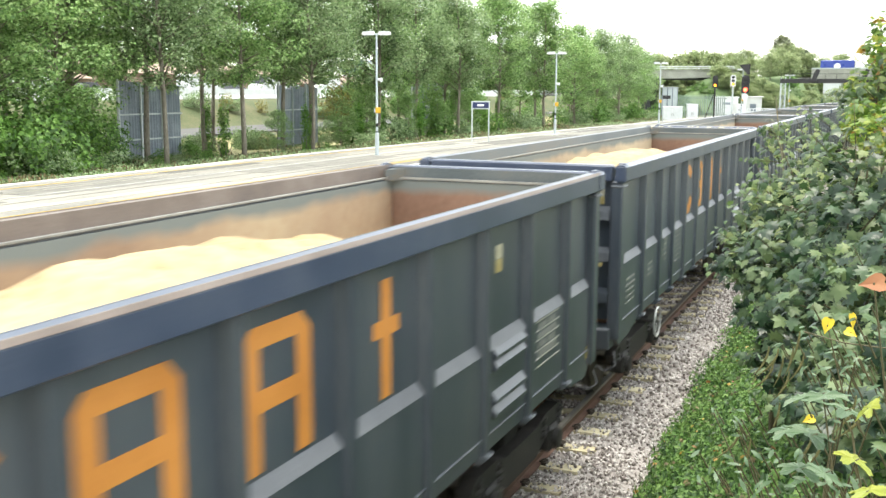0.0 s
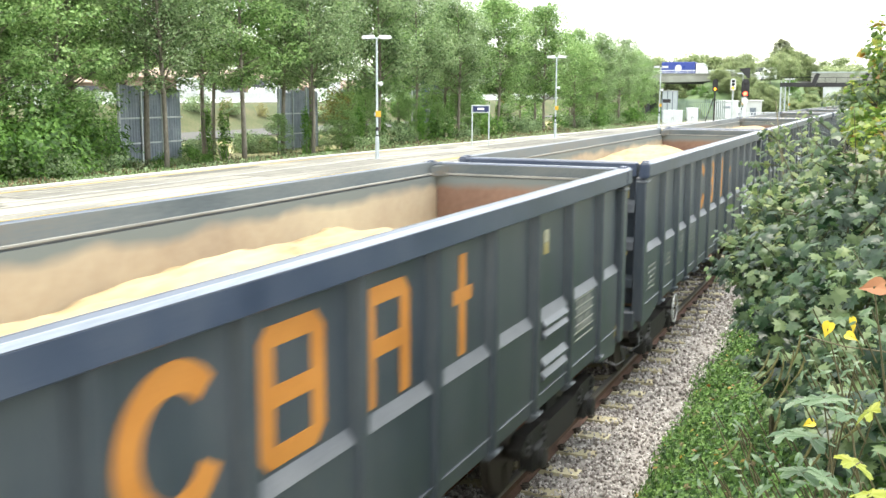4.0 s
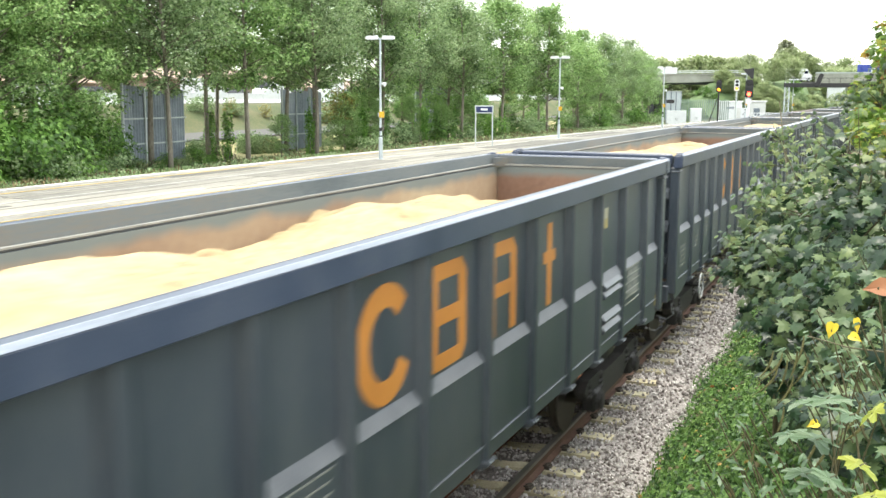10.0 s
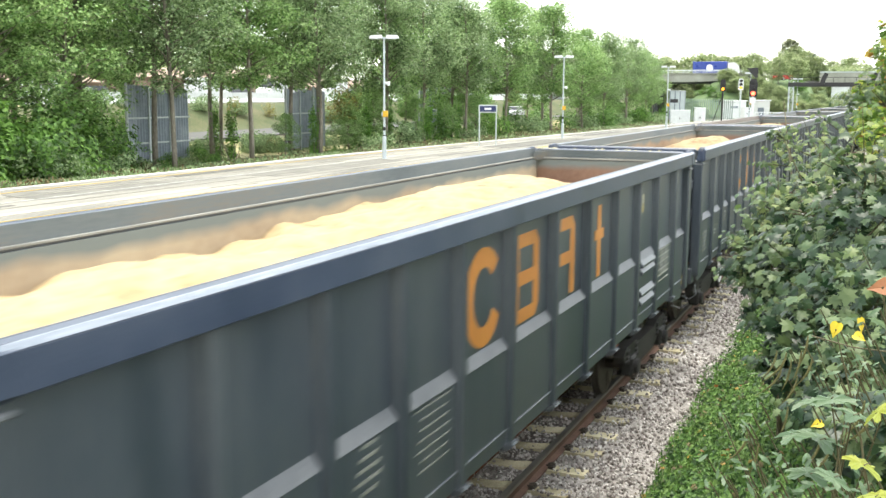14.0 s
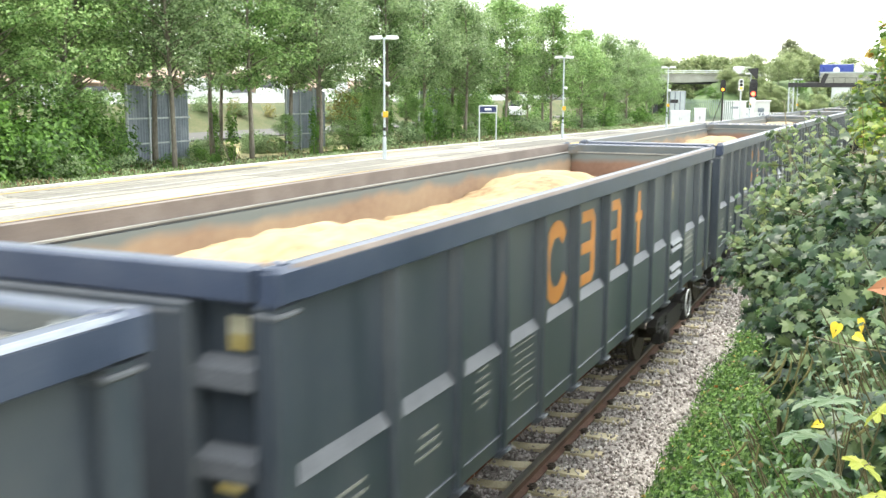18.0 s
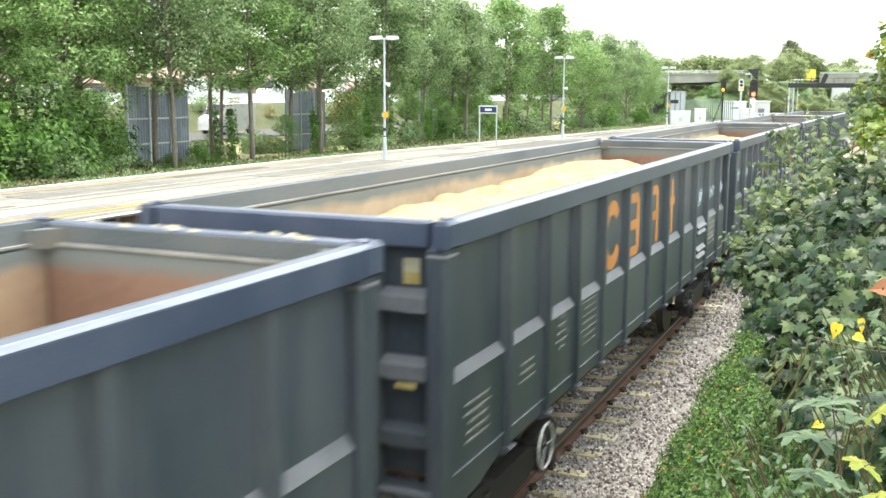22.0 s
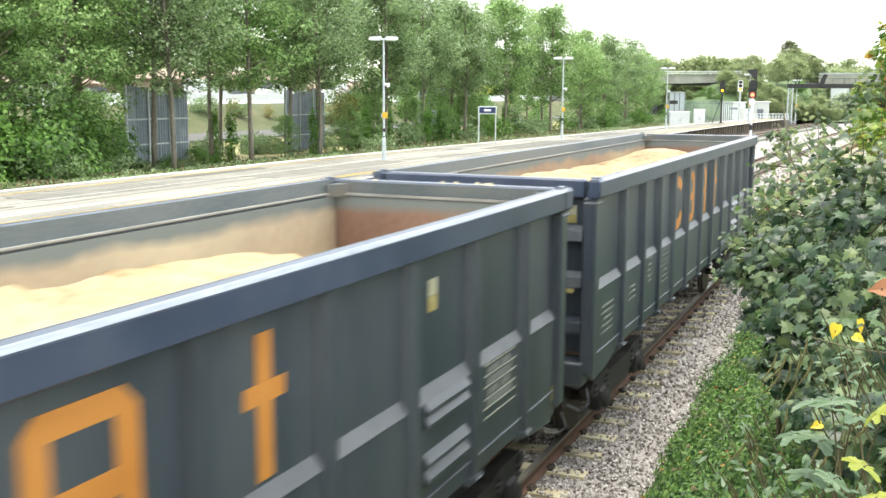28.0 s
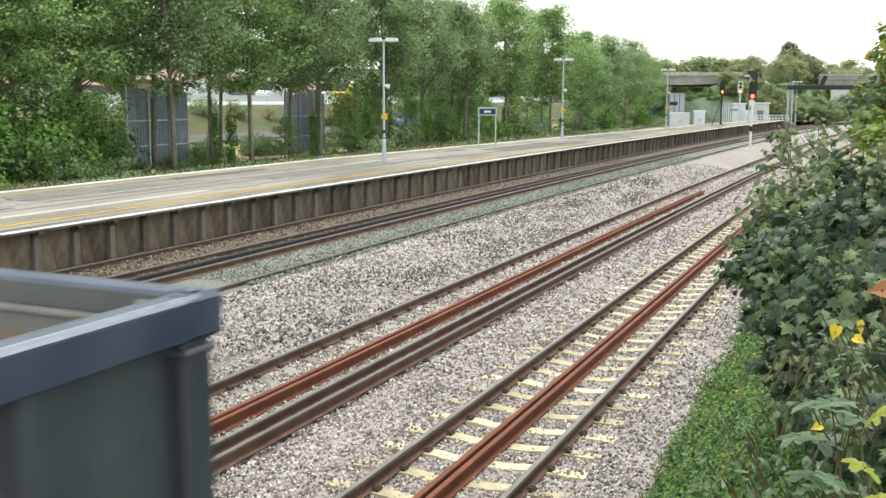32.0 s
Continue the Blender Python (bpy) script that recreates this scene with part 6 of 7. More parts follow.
for i in range(12):
    shrub_at((1, 1, 3)[i % 3], -36.0 - 4.5 * ((i * 0.618) % 1.0), 50 + 15 * ((i * 0.377) % 1.0), i * 1.7, 0.4 + 0.25 * ((i * 5) % 4) / 4, "olive-brown shrub in the dry grass")
for i in range(12):
    shrub_at((1, 3, 1)[i % 3], -50.0 - 5.0 * ((i * 0.618) % 1.0), 66 + 34 * ((i * 0.377) % 1.0), i * 2.7, 0.6 + 0.4 * ((i * 5) % 4) / 4, "olive-brown shrub on the dry grass slope")
shrub_at(3, -30.6, 60.5, 0.5, 1.0, "yellowing shrub among the trees", z=2.2)
for i in range(34):
    if in_opening(-52, 34 + i * 3.6):
        continue
    shrub_at((1, 0, 3)[i % 7 == 3 and 2 or i % 2], -51.5 - 1.6 * (i % 3), 34 + i * 3.6, i * 0.7, 0.8 + 0.1 * (i % 4))
for i in range(26):
    if in_opening(-37, 24 + i * 5):
        continue
    shrub_at((1, 0)[i % 2], -36.5 - 2.0 * (i % 3), 24 + i * 5, i * 0.7, 1.0)

# weeds and dead stalks between the platform and the trees
r = np.random.default_rng(8)
n = 44000
y = 16 + 120 * r.uniform(0, 1, n) ** 1.25
x = -21.9 - 11.0 * r.uniform(0, 1, n) ** 1.2
edge = np.array([noise.noise(Vector((a * 0.35, b * 0.35, 4))) for a, b in zip(x, y)])
tall = np.clip(0.1 + 0.2 * (-22.5 - x) / 6 + 0.4 * edge, 0.06, 0.7)
z = np.array([ground_z(a, b) for a, b in zip(x, y)]) + tall * r.uniform(0, 1, n)
x = x + 0.5 * BEND * np.maximum(y - BEND_FROM, 0) ** 2
N = r.normal(0, 0.8, (n, 3)) + np.array([0.3, -0.3, 0.6])
R = facing(N, r, 0.8)
S = np.stack([0.11 * r.uniform(0.6, 1.4, n), 0.2 * r.uniform(0.5, 1.3, n), np.ones(n) * 0.2], -1)
P = np.stack([x, y, z], -1)
brown = edge + 0.25 * r.normal(0, 1, n) > 0.12
for mtl, lab, sl in ((WEED, "dry brown weeds, brambles and dead stalks", brown), (OLIVE, "low green weeds and brambles", ~brown)):
    ob = new("weeds", scatter("weeds", KITE, KITEF, P[sl], S[sl], R[sl], mtl))
    tagged(ob, lab + " behind the platform", "weeds", "", "stuff")

# far woods
for j, (x0, x1, y0, y1, cnt, tall) in enumerate(((-110, -12, 218, 232, 56, 1.13), (-20, 60, 244, 262, 38, 1.0), (-40, 90, 300, 330, 48, 1.24))):
    for i in range(cnt):
        x = x0 + (x1 - x0) * (i + 0.5) / cnt + 1.5 * math.sin(i * 5.1)
        y = y0 + (y1 - y0) * ((i * 7) % 10) / 10
        top = terrain(x, y)
        sc = (tall * 10.5 - top) / 10 * (0.85 + 0.25 * ((i * 11 + j * 5) % 8) / 8)
        tree_at(i + j, x, y, top - 0.2, i * 1.3, sc, "distant green tree of the woods beyond the bridges", "far woods")
for i, (x, y, h) in enumerate(((-13, 203, 0.32), (-17, 201, 0.3), (-9, 203, 0.3), (-14.5, 236, 0.72), (-12.2, 238, 0.66), (-17, 237, 0.74), (-11, 182, 0.4), (-7, 181, 0.45), (-14, 181, 0.4), (-17.5, 182, 0.35), (-4.5, 200, 0.5))):
    tree_at(i, x, y, terrain(x, y) - 0.2, i, h, "green tree on the bridge embankment", "far woods")

for k, x, y, sc in ((3, -13.2, 240, 0.7), (3, -15.0, 242, 0.64), (3, -11.8, 243, 0.6), (3, -10.4, 241, 0.48), (4, -17.6, 238, 1.04), (4, -16.6, 239, 0.9), (4, -28.6, 236, 0.98)):
    tree_at(k, x, y, terrain(x, y) - 0.2, k + y, sc, "tall dark fir-like tree above the far woods" if k == 3 else "tall pale slender tree above the far woods", "far woods")

for i in range(64):
    x = -23.5 + 21 * ((i * 0.618) % 1.0)
    y = 167 + 17 * ((i * 0.377) % 1.0)
    tree_at(i, x, y, terrain(x, y) - 0.15, i * 0.9, 0.17 + 0.15 * ((i * 7) % 5) / 5, "bushy green tree on the railway embankment", "far woods")

for i in range(20):
    y = 66 + i * 6.2
    tree_at(i % 3, -104 - 5 * ((i * 7) % 5) / 5, y, 0.2, i * 1.3, 0.95 + 0.2 * ((i * 3) % 4) / 4, "distant green tree behind the brick sheds", "far woods")
for i in range(34):
    x, y = -28 + 11 * ((i * 0.618) % 1.0), 169 + 14 * ((i * 0.377) % 1.0)
    shrub_at((1, 0, 1)[i % 3], x - bend(y), y, i * 0.9, 0.3 + 0.2 * ((i * 7) % 5) / 5, "green shrub on the railway embankment", "embankment shrubs", terrain(x, y) - 0.1)
for i in range(44):
    x = (-31 + 8 * ((i * 0.618) % 1.0)) if i < 24 else (-10.5 + 6 * ((i * 0.618) % 1.0))
    y = 168 + 14 * ((i * 0.377) % 1.0)
    shrub_at(i % 2, x - bend(y), y, i * 0.9, 0.35 + 0.25 * ((i * 7) % 5) / 5 + (0.25 if i >= 24 else 0), "green shrub on the railway embankment", "embankment shrubs", terrain(x, y) - 0.1)

# ---- the bank beside the camera ----
blobs = ((3.23, 10.00, 3.31, 0.24), (3.18, 10.00, 3.57, 0.10), (3.48, 10.00, 3.37, 0.27), (3.76, 10.00, 3.56, 0.29), (4.01, 9.00, 3.90, 0.25), (3.23, 9.00, 2.93, 0.31), (3.13, 8.50, 2.66, 0.22), (3.59, 8.50, 3.01, 0.39), (3.92, 8.00, 3.33, 0.36), (3.53, 8.00, 2.63, 0.37), (3.89, 7.50, 2.90, 0.38), (3.30, 8.30, 2.42, 0.26), (3.57, 7.70, 2.26, 0.29), (3.89, 7.00, 2.52, 0.36), (4.08, 6.50, 2.81, 0.26), (3.52, 7.50, 2.02, 0.18), (3.78, 7.00, 2.08, 0.27), (4.05, 6.00, 2.44, 0.28), (3.78, 6.50, 1.99, 0.16), (3.99, 5.50, 2.23, 0.21), (4.12, 5.00, 2.38, 0.18), (3.09, 9.00, 2.78, 0.18), (3.02, 9.00, 2.42, 0.15), (4.2, 9.00, 4.2, 0.20), (3.46, 9.50, 2.63, 0.49), (3.86, 9.50, 2.91, 0.54), (3.80, 8.00, 2.08, 0.37), (4.5, 8.0, 3.4, 0.5), (4.5, 6.5, 2.9, 0.4))
r = np.random.default_rng(31)
P, N, S = [], [], []
for bx, by, bz, br in blobs:
    thin = by > 9.4 and bz > 3.2
    cnt = int((330 if thin else 1150) * br ** 1.5) + 18
    d = r.normal(0, 1, (cnt, 3))
    d /= np.linalg.norm(d, axis=1, keepdims=True)
    P.append(np.array([bx, by, bz]) + d * (1.25 * br * r.uniform(0.05, 1.0, cnt) ** 0.55)[:, None])
    N.append(d * 0.3 + np.array([-0.12, -0.3, 0.75]) + r.normal(0, 0.5, (cnt, 3)))
    S.append((0.07 if thin else 0.104 if by < 8.4 else 0.09) * r.uniform(0.5, 1.25, cnt))
shoots = []
SHOOT_TIPS = ((3.16, 9.2, 3.72), (3.11, 8.8, 3.38), (3.56, 9.0, 3.66), (3.82, 8.5, 3.49), (2.96, 8.6, 2.67), (3.34, 9.6, 3.76), (3.23, 9.4, 3.52), (3.13, 8.4, 2.97))
SHOOT_FEET = ((3.55, 8.9, 2.99), (3.34, 8.5, 2.97), (3.62, 8.7, 3.17), (3.86, 8.2, 3.06), (3.2, 8.3, 2.64), (3.62, 9.3, 3.22), (3.41, 9.1, 3.22), (3.42, 8.1, 2.82))
for i in range(70):
    bx, by, bz, br = blobs[i % 23]
    a = r.uniform(0, 2 * math.pi)
    way = np.array([math.cos(a) - 0.4, 0.4 * math.sin(a) - 0.2, r.uniform(-0.1, 0.9)])
    way /= np.linalg.norm(way)
    p0 = np.array([bx, by, bz])
    far = br * r.uniform(1.2, 1.75)
    shoots.append((p0, p0 + way * far))
    for f in np.linspace(0.6, 1.0, 4):
        for s in (-1, 1):
            P.append((p0 + way * far * f + np.array([0.05 * s, 0.02 * s, 0.0]))[None])
            N.append(np.array([[0.5 * s - 0.1, -0.5, 0.7]]) + r.normal(0, 0.25, (1, 3)))
            S.append(np.array([0.12 * (1.25 - f) + 0.03]))
for p0, p1 in zip(SHOOT_FEET, SHOOT_TIPS):
    p0, p1 = np.array(p0), np.array(p1)
    shoots.append((p0, p1))
    for k, f in enumerate(np.linspace(0.25, 1.0, 7)):
        for s in (-1, 1):
            side = np.array([0.06 * s, 0.04 * s, 0.01]) if k % 2 else np.array([0.03 * s, -0.06 * s, 0.01])
            P.append((p0 + (p1 - p0) * f + side)[None])
            N.append(np.array([[0.45 * s, -0.35, 0.75]]) + r.normal(0, 0.2, (1, 3)))
            S.append(np.array([0.1 * (1.35 - f) + 0.02]))
P, N, S = np.concatenate(P), np.concatenate(N), np.concatenate(S)
# leaves above a ragged slanting border take the paler olive tone
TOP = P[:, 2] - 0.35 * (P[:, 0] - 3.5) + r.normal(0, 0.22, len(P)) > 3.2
bush = thing("sycamore_bush", "dark green sycamore bush with lobed leaves on the bank", "bush", "bank plants", at=pose(3.6, 8.2, 1.2))
base = np.array([3.6, 8.2, 1.2])
RB = facing(N, r, 0.9)
for sel, mtl, lab in ((~TOP, BUSHLEAF, "dark green lobed leaves"), (TOP, BUSHTOP, "light olive-green leaves at the top")):
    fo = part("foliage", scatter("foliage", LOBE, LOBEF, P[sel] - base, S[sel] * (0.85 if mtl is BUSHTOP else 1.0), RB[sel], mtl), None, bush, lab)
    fo["kind"] = "stuff"
for i, (bx, by, bz, br) in enumerate(blobs[:17]):
    p0 = Vector((3.6 + 0.25 * math.sin(i * 2), 8.2 + 0.5 * math.cos(i * 3), 0.6)) - Vector(base)
    p1 = Vector((bx, by, bz)) - Vector(base)
    part("stem", Shape().tube([p0, p0.lerp(p1, 0.5) + Vector((0, 0, 0.2)), p1, p1 + (p1 - p0) * 0.12], [0.018, 0.012, 0.007, 0.004], 6), STEM, bush)
for p0, p1 in shoots:
    part("shoot", Shape().tube([p0 - base, p1 - base], [0.006, 0.002], 5), STEM, bush)
# the turning top of another shrub behind it
cs = np.array([(3.93, 9.2, 4.0), (3.98, 8.6, 3.8), (3.99, 9.6, 4.35), (4.04, 8.2, 3.65), (4.08, 9.0, 4.5), (3.93, 9.0, 3.7), (3.9, 9.4, 3.82), (4.1, 9.2, 4.25)])
P, S, R = crown(r, cs, [0.2, 0.2, 0.16, 0.22, 0.2, 0.2, 0.16, 0.22], 120, 0.062)
ts = thing("turning_shrub", "yellowing green shrub at the top of the bank", "shrub", "bank plants", at=pose(4.2, 9.2, 2.0))
f2 = part("foliage", scatter("foliage", LOBE, LOBEF, P - np.array([4.2, 9.2, 2.0]), S, R, TURNING), None, ts)
P, S, R = crown(r, cs, [0.2, 0.2, 0.18, 0.22, 0.2, 0.2, 0.16, 0.22], 14, 0.062)
part("yellow_foliage", scatter("yellow_foliage", LOBE, LOBEF, P - np.array([4.2, 9.2, 2.0]), S, R, AUTUMN), None, ts)
part("stem", Shape().tube([(0, 0, -0.6), (-0.1, 0, 1.2), (-0.2, 0.1, 2.5)], [0.03, 0.02, 0.006], 6), STEM, ts)

# ground cover on the slope
n = 60000
y = 5 + 21 * r.uniform(0, 1, n) ** 1.3
edge = 1.95 - 0.045 * (y - 9) + 0.2 * np.array([noise.noise(Vector((b * 0.9, 2, 7))) for b in y])
x = edge + r.uniform(0, 1, n) ** 0.8 * 2.3
z = np.array([ground_z(a, b) for a, b in zip(x, y)]) + r.uniform(0.01, 0.13, n)
N = r.normal(0, 0.45, (n, 3)) + np.array([-0.4, -0.4, 0.9])
ob = new("ground_cover", scatter("ground_cover", KITE, KITEF, np.stack([x, y, z], -1), np.stack([0.055 * r.uniform(0.6, 1.6, n)] * 2 + [np.ones(n) * 0.1], -1), facing(N, r), COVER))
tagged(ob, "low bright green ivy and weeds covering the slope", "ground cover", "", "stuff")
n = 5000
y = r.uniform(5, 20, n)
x = 1.95 - 0.045 * (y - 9) + r.uniform(0, 1.6, n)
z = np.array([ground_z(a, b) for a, b in zip(x, y)]) + 0.06
N = r.normal(0, 1, (n, 3)) * np.array([1, 1, 0.2]) + np.array([-0.2, -0.5, 0.1])
ob = new("grass", scatter("grass", KITE, KITEF, np.stack([x, y, z], -1), np.stack([0.02 * np.ones(n), 0.22 * r.uniform(0.5, 1.2, n), np.ones(n) * 0.1], -1), facing(N, r, 0.5), COVER))
tagged(ob, "thin green grass blades on the slope", "grass", "", "stuff")


# fallen leaves on the slope and along its foot
n = 420
y = 5.5 + 13 * r.uniform(0, 1, n) ** 1.2
x = 1.75 - 0.045 * (y - 9) + 1.7 * r.uniform(0, 1, n) ** 1.3
z = np.array([ground_z(a, b) for a, b in zip(x, y)]) + np.where(x < 2.0, 0.07, 0.13)
N = r.normal(0, 0.4, (n, 3)) + np.array([-0.2, -0.2, 1.0])
for mtl, lab, sl in ((AUTUMN, "fallen orange and yellow leaves", slice(0, 150)), (WEED, "fallen brown leaves and dead stalks", slice(150, n))):
    ob = new("fallen_leaves", scatter("fallen_leaves", LOBE, LOBEF, np.stack([x, y, z], -1)[sl], (0.055 * r.uniform(0.5, 1.3, n))[sl], facing(N, r)[sl], mtl))
    tagged(ob, lab + " on the slope", "leaf litter", "", "stuff")


# ---- plants close to the camera ----
PALELEAF = leafy("pale_green_leaf", ((0.035, 0.075, 0.035), (0.075, 0.135, 0.062), (0.135, 0.205, 0.11)), 0.42, 0.35)
YELLOWLEAF = leafy("yellow_leaf", ((0.5, 0.36, 0.02), (0.65, 0.5, 0.03)), 0.5, 0.35)
LIMELEAF = leafy("lime_green_leaf", ((0.2, 0.27, 0.03), (0.32, 0.34, 0.05)), 0.5, 0.4)
RUSSET = leafy("russet_leaf", ((0.266, 0.098, 0.035), (0.35, 0.154, 0.07)), 0.6, 0.3)
SEEDHEAD = mat("olive_brown_seed_head", ((0.055, 0.055, 0.02), (0.11, 0.105, 0.035), (0.17, 0.15, 0.06)), 20, 0.9, 0, 0.5, 90, 0.5)


def toothed_leaf():
    """A five-lobed leaf with toothed edges, folded along its veins."""
    lobes = ((-90, 0.3), (-38, 0.5), (10, 0.58), (90, 0.66), (170, 0.58), (218, 0.5))
    v, n = [(0.0, -0.12, 0.0)], 60
    for i in range(n):
        a = -90 + 360 * i / n
        reach = max(L * math.exp(-(((a - c + 180) % 360 - 180) / 34) ** 2) for c, L in lobes)
        reach = max(reach, 0.34) * (1 + 0.05 * (1 if i % 2 else -1))
        near = min(abs((a - c + 180) % 360 - 180) for c, L in lobes)
        v.append((reach * math.cos(radians(a)), -0.12 + reach * math.sin(radians(a)), 0.05 * min(near, 30) / 30 - 0.25 * reach * reach + 0.02 * math.sin(a * 0.2)))
    return np.array(v), np.array([(0, i + 1, (i + 1) % n + 1) for i in range(n)])


TOOTH, TOOTHF = toothed_leaf()
lance = np.array([(0, -0.5, 0)] + [(s * w, y, 0.05 * abs(w) * 6 - 0.1 * y * y) for y, w in ((-0.3, 0.1), (0, 0.15), (0.28, 0.09)) for s in (-1, 1)] + [(0, 0.55, -0.06)])
lanf = np.array([(0, 2, 1), (1, 2, 4), (1, 4, 3), (3, 4, 6), (3, 6, 5), (5, 6, 7)])


def leaf_pose(p, n, roll, size):
    n = Vector(n).normalized()
    down = Vector((0, 0, -1))
    t = (down - n * down.dot(n)).normalized()
    b = t.cross(n)
    a = radians(roll)
    t2, b2 = t * math.cos(a) + b * math.sin(a), b * math.cos(a) - t * math.sin(a)
    m = Matrix(((b2.x, t2.x, n.x), (b2.y, t2.y, n.y), (b2.z, t2.z, n.z))).to_4x4()
    return Matrix.Translation(p) @ m @ Matrix.Scale(size, 4)


def leafed(name, label, template, faces, material, spots, root, group="bank plants"):
    """A plant whose large leaves are parts of their own, each on its stalk."""
    t = thing(name, label, "plant", group, at=Matrix.Translation(root))
    me = arrays("leaf", template, faces, material)
    for i, (x, y, z, size, nx, ny, nz, roll) in enumerate(spots):
        p = Vector((x, y, z)) - Vector(root)
        part("leaf", me, None, t, at=leaf_pose(p, (nx, ny, nz), roll, size))
        if i % 13 == 0:
            part("branch", Shape().tube([p * 0.1, p * 0.6 + Vector((0, 0.05, 0.12)), p], [0.006, 0.004, 0.002], 5), STEM, t)
        part("stalk", Shape().tube([p + Vector((0.04, 0.06, -0.07)), p + Vector((0.01, 0.02, 0.0)), p], [0.003, 0.002, 0.0015], 5), STEM, t)
    return t


leafed("young_sycamore", "young sycamore with large pale drooping leaves", TOOTH, TOOTHF, PALELEAF, (
    (3.97, 2.8, 3.17, 0.13, -0.1, 0.02, 1.0, 60), (3.9, 2.9, 3.12, 0.09, -0.3, 0.0, 0.9, -40), (4.03, 2.7, 3.16, 0.1, 0.3, 0.05, 0.9, 110), (3.86, 3.0, 2.99, 0.12, -0.3, 0.0, 1.0, 20),
    (3.95, 2.8, 3.05, 0.13, 0.2, 0.05, 1.0, 80), (3.93, 2.8, 2.95, 0.12, 0, 0.02, 1.0, 140), (4.0, 2.5, 3.06, 0.09, 0.3, -0.05, 0.9, -70)), (4.15, 2.9, 1.7))
leafed("lime_sprig", "lime and yellow leaves on a thin branch", TOOTH, TOOTHF, LIMELEAF, (
    (4.064, 2.3, 3.17, 0.085, 0.35, 0.0, 0.9, 30), (4.09, 2.2, 3.14, 0.09, -0.3, 0.05, 0.9, -60), (4.08, 2.4, 3.26, 0.075, -0.7, -0.1, 0.7, 10)), (4.3, 2.4, 1.8))
ht = [(0, -0.42), (0.2, -0.5), (0.38, -0.38), (0.42, -0.15), (0.3, 0.12), (0.12, 0.36), (0, 0.6), (-0.12, 0.36), (-0.3, 0.12), (-0.42, -0.15), (-0.38, -0.38), (-0.2, -0.5)]
HEART = np.array([(0, -0.05, -0.05)] + [(x, y, 0.12 * abs(x) - 0.15 * y * y) for x, y in ht])
HEARTF = np.array([(0, i + 1, (i + 1) % 12 + 1) for i in range(12)])
leafed("yellow_sprig", "bright yellow heart-shaped leaves on a thin stem", HEART, HEARTF, YELLOWLEAF, (
    (3.941, 3.6, 3.183, 0.055, -0.35, -0.8, 0.3, 8), (4.022, 3.4, 3.249, 0.05, 0.85, -0.5, 0.2, 0), (3.93, 3.0, 3.03, 0.035, 0, -0.7, 0.6, 60), (4.02, 3.35, 3.22, 0.04, 0, -0.7, 0.6, -60)), (4.2, 3.6, 1.9))
leafed("russet_sprig", "curled russet leaf at the end of a twig", HEART, HEARTF, RUSSET, ((4.075, 2.6, 3.515, 0.06, 0.1, -0.7, 0.5, 80),), (4.3, 2.7, 1.8))
rr = random.Random(5)
sp_ = []
for cx, cy, cz, k in ((3.63, 3.6, 2.73, 3), (3.5, 3.8, 2.62, 1), (3.78, 4.0, 2.96, 9), (3.98, 4.0, 2.94, 12), (4.08, 3.0, 3.3, 9), (3.97, 3.6, 2.96, 14), (4.05, 3.2, 3.08, 12), (3.7, 3.4, 2.66, 8), (3.85, 3.2, 2.78, 14), (4.0, 3.0, 2.85, 14), (3.9, 4.2, 3.05, 8), (3.6, 4.0, 2.62, 4), (3.8, 3.3, 2.68, 10), (3.95, 3.1, 2.7, 12), (4.08, 2.9, 2.9, 10), (3.72, 3.6, 2.8, 6)):
    for _ in range(k):
        sp_.append((cx + rr.uniform(-0.1, 0.1), cy + rr.uniform(-0.15, 0.15), cz + rr.uniform(-0.09, 0.09), rr.uniform(0.026, 0.052), rr.uniform(-0.5, 0.5), rr.uniform(-0.8, -0.1), rr.uniform(0.3, 1), rr.uniform(-180, 180)))
bd_ = leafed("butterfly_bush", "straggling butterfly bush with narrow leaves and brown seed heads", lance, lanf, PALELEAF, sp_, (3.9, 3.9, 1.6))
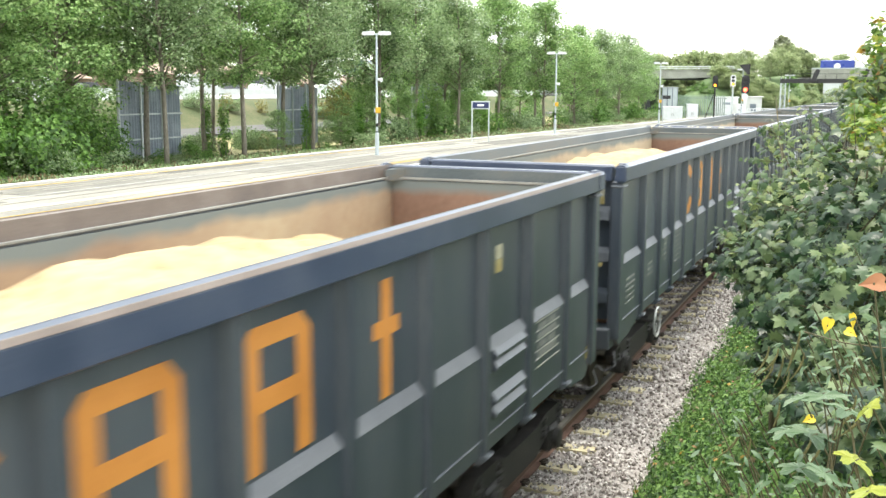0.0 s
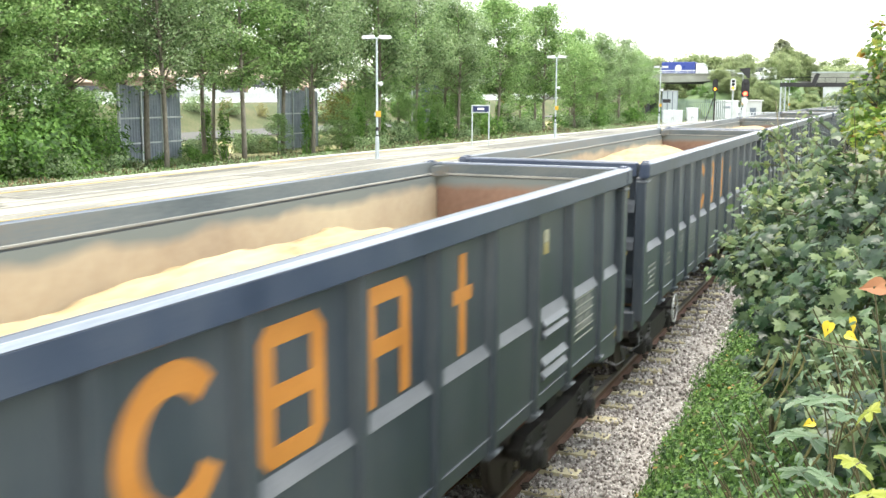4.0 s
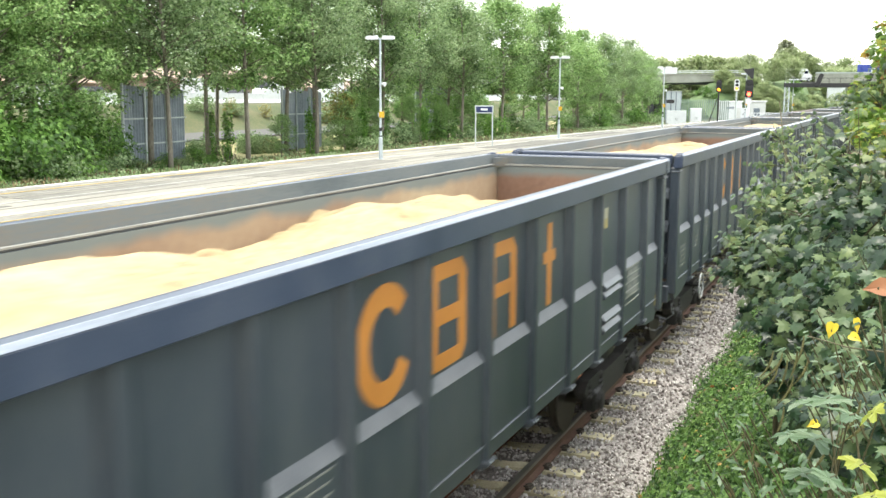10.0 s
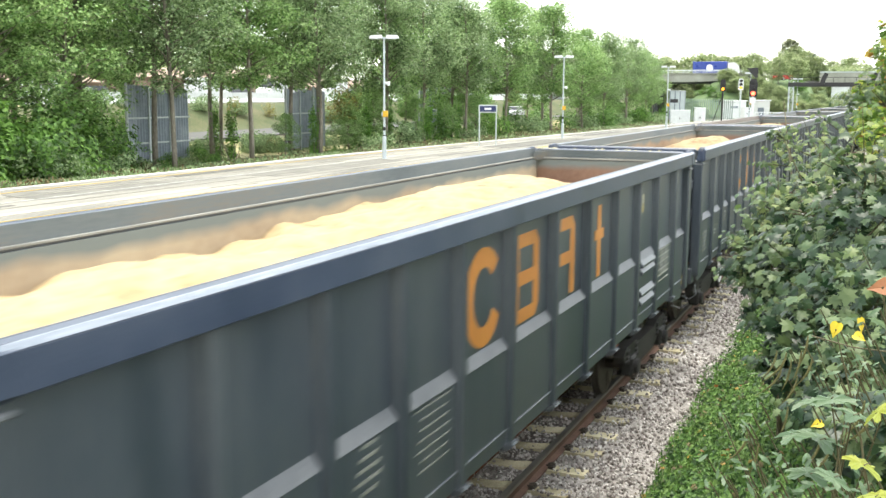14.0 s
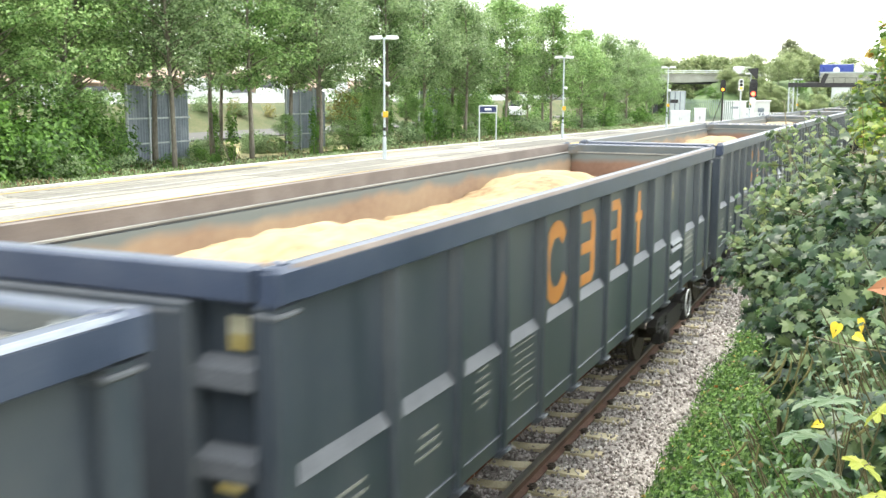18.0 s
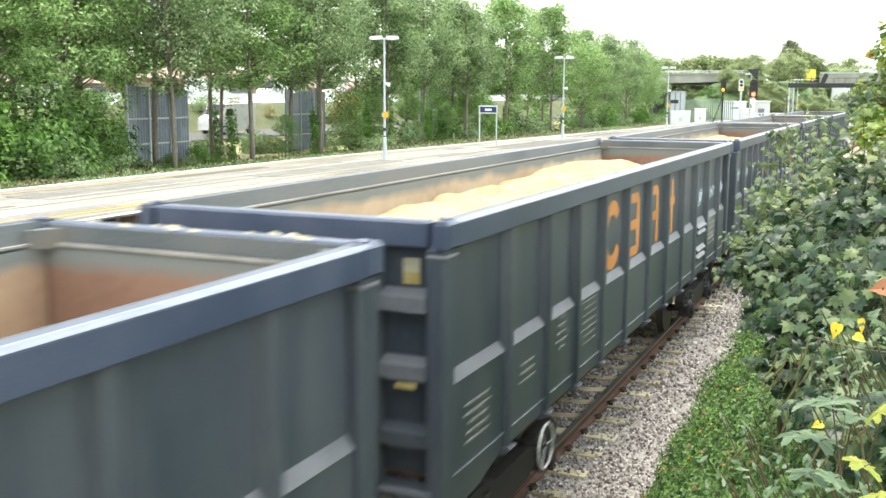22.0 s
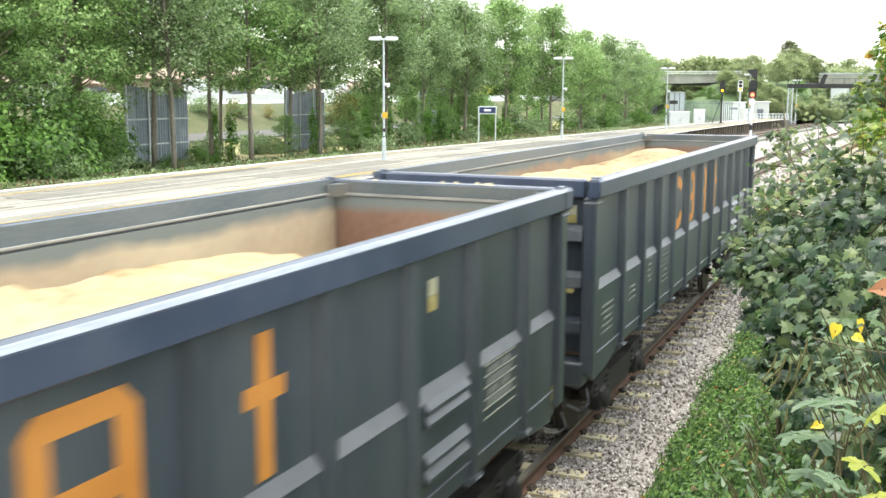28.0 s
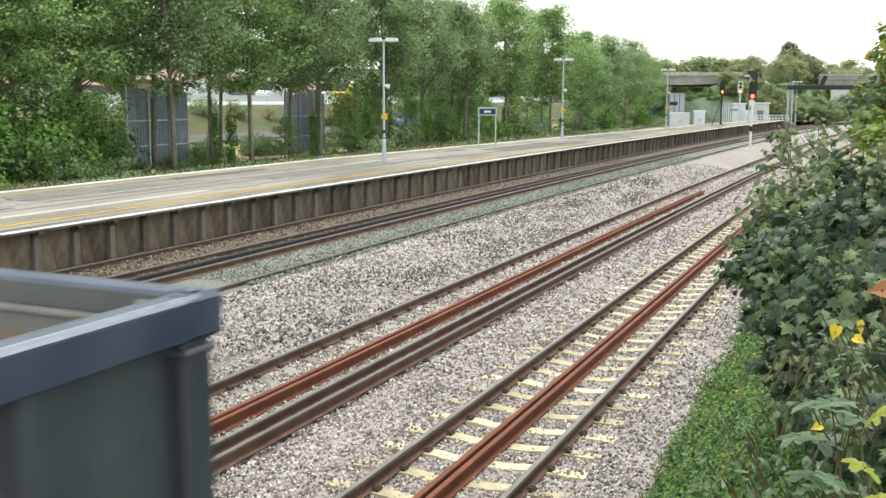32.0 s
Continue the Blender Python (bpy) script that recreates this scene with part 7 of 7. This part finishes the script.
for i, (x, y, z) in enumerate(((3.775, 4.0, 2.96), (3.8, 4.0, 2.9), (3.74, 4.0, 2.93), (3.83, 4.0, 3.06), (4.05, 3.2, 3.06), (4.08, 3.2, 3.04), (3.78, 3.9, 2.8), (3.72, 4.0, 2.99), (3.755, 4.0, 2.985), (3.81, 4.0, 3.0), (3.85, 4.0, 2.98), (3.66, 3.7, 2.74), (3.7, 3.7, 2.71), (3.92, 3.5, 2.83), (3.95, 3.5, 2.8))):
    p = Vector((x, y, z)) - Vector((3.9, 3.9, 1.6))
    s = Shape()
    s.tube([p + Vector((-0.03 * f * f * (1 + i % 3), 0, -0.13 * f)) for f in np.linspace(0, 1, 29)], [0.0015 + 0.0036 * math.sin(math.pi * min(1, f + 0.1)) * (1.15 if k % 2 else 0.8) for k, f in enumerate(np.linspace(0, 1, 29))], 6)
    part("seed_head", s, SEEDHEAD, bd_, "drooping brown seed head")
part("branch", Shape().tube([Vector((4.2, 3.3, 3.19)) - Vector((3.9, 3.9, 1.6)), Vector((4.0, 3.5, 3.15)) - Vector((3.9, 3.9, 1.6)), Vector((3.86, 3.7, 3.13)) - Vector((3.9, 3.9, 1.6))], 0.0025, 5), STEM, bd_)


# ---- what moves ----
ROAD_TIMES = (0, 1, 2, 3, 6, 7, 8, 9, 10, 11, 12, 13, 14, 17, 18, 19, 20.5, 22, 23, 24, 25, 28, 28.8, 30.4, 31.2, 32)
ROAD_AT = (213.17, 206.28, 199.35, 192.45, 171.72, 164.78, 157.96, 151.03, 144.25, 137.38, 130.63, 123.74, 116.98, 96.62, 89.96, 83.14, 73.2, 63.14, 56.5, 49.76, 43.22, 23.72, 19.06, 10.84, 7.1, 3.7)


def train_at(t):
    """Where the last wagon's rear end stands at t seconds, by a smooth curve through known places."""
    T, S = ROAD_TIMES, ROAD_AT
    k = max(0, min(len(T) - 2, sum(1 for q in T if q <= t) - 1))

    def speed(i):
        a, b = max(0, i - 1), min(len(T) - 1, i + 1)
        return (S[b] - S[a]) / (T[b] - T[a])
    h = T[k + 1] - T[k]
    u = (t - T[k]) / h
    return ((2 * u ** 3 - 3 * u * u + 1) * S[k] + (u ** 3 - 2 * u * u + u) * h * speed(k) + (3 * u * u - 2 * u ** 3) * S[k + 1] + (u ** 3 - u * u) * h * speed(k + 1))


def on_line(y):
    return pose(*along(0, y), 0, 0, -math.degrees(slew(y)))


def motions():
    times = [i * 0.5 for i in range(65)]
    for n, (w, load, sets) in enumerate(train):
        rows = [(t, on_line(train_at(t) - PITCH * n - 6.75)) for t in times]
        walk(w, rows)
        walk(load, rows)
        for ax, ay in sets:
            walk(ax, [(i / 15, pose(0, ay, 0.42, math.degrees((train_at(i / 15) - train_at(0)) / 0.42) % 360)) for i in range(481)])
    for v, rows in traffic:
        walk(v, rows)


motions()
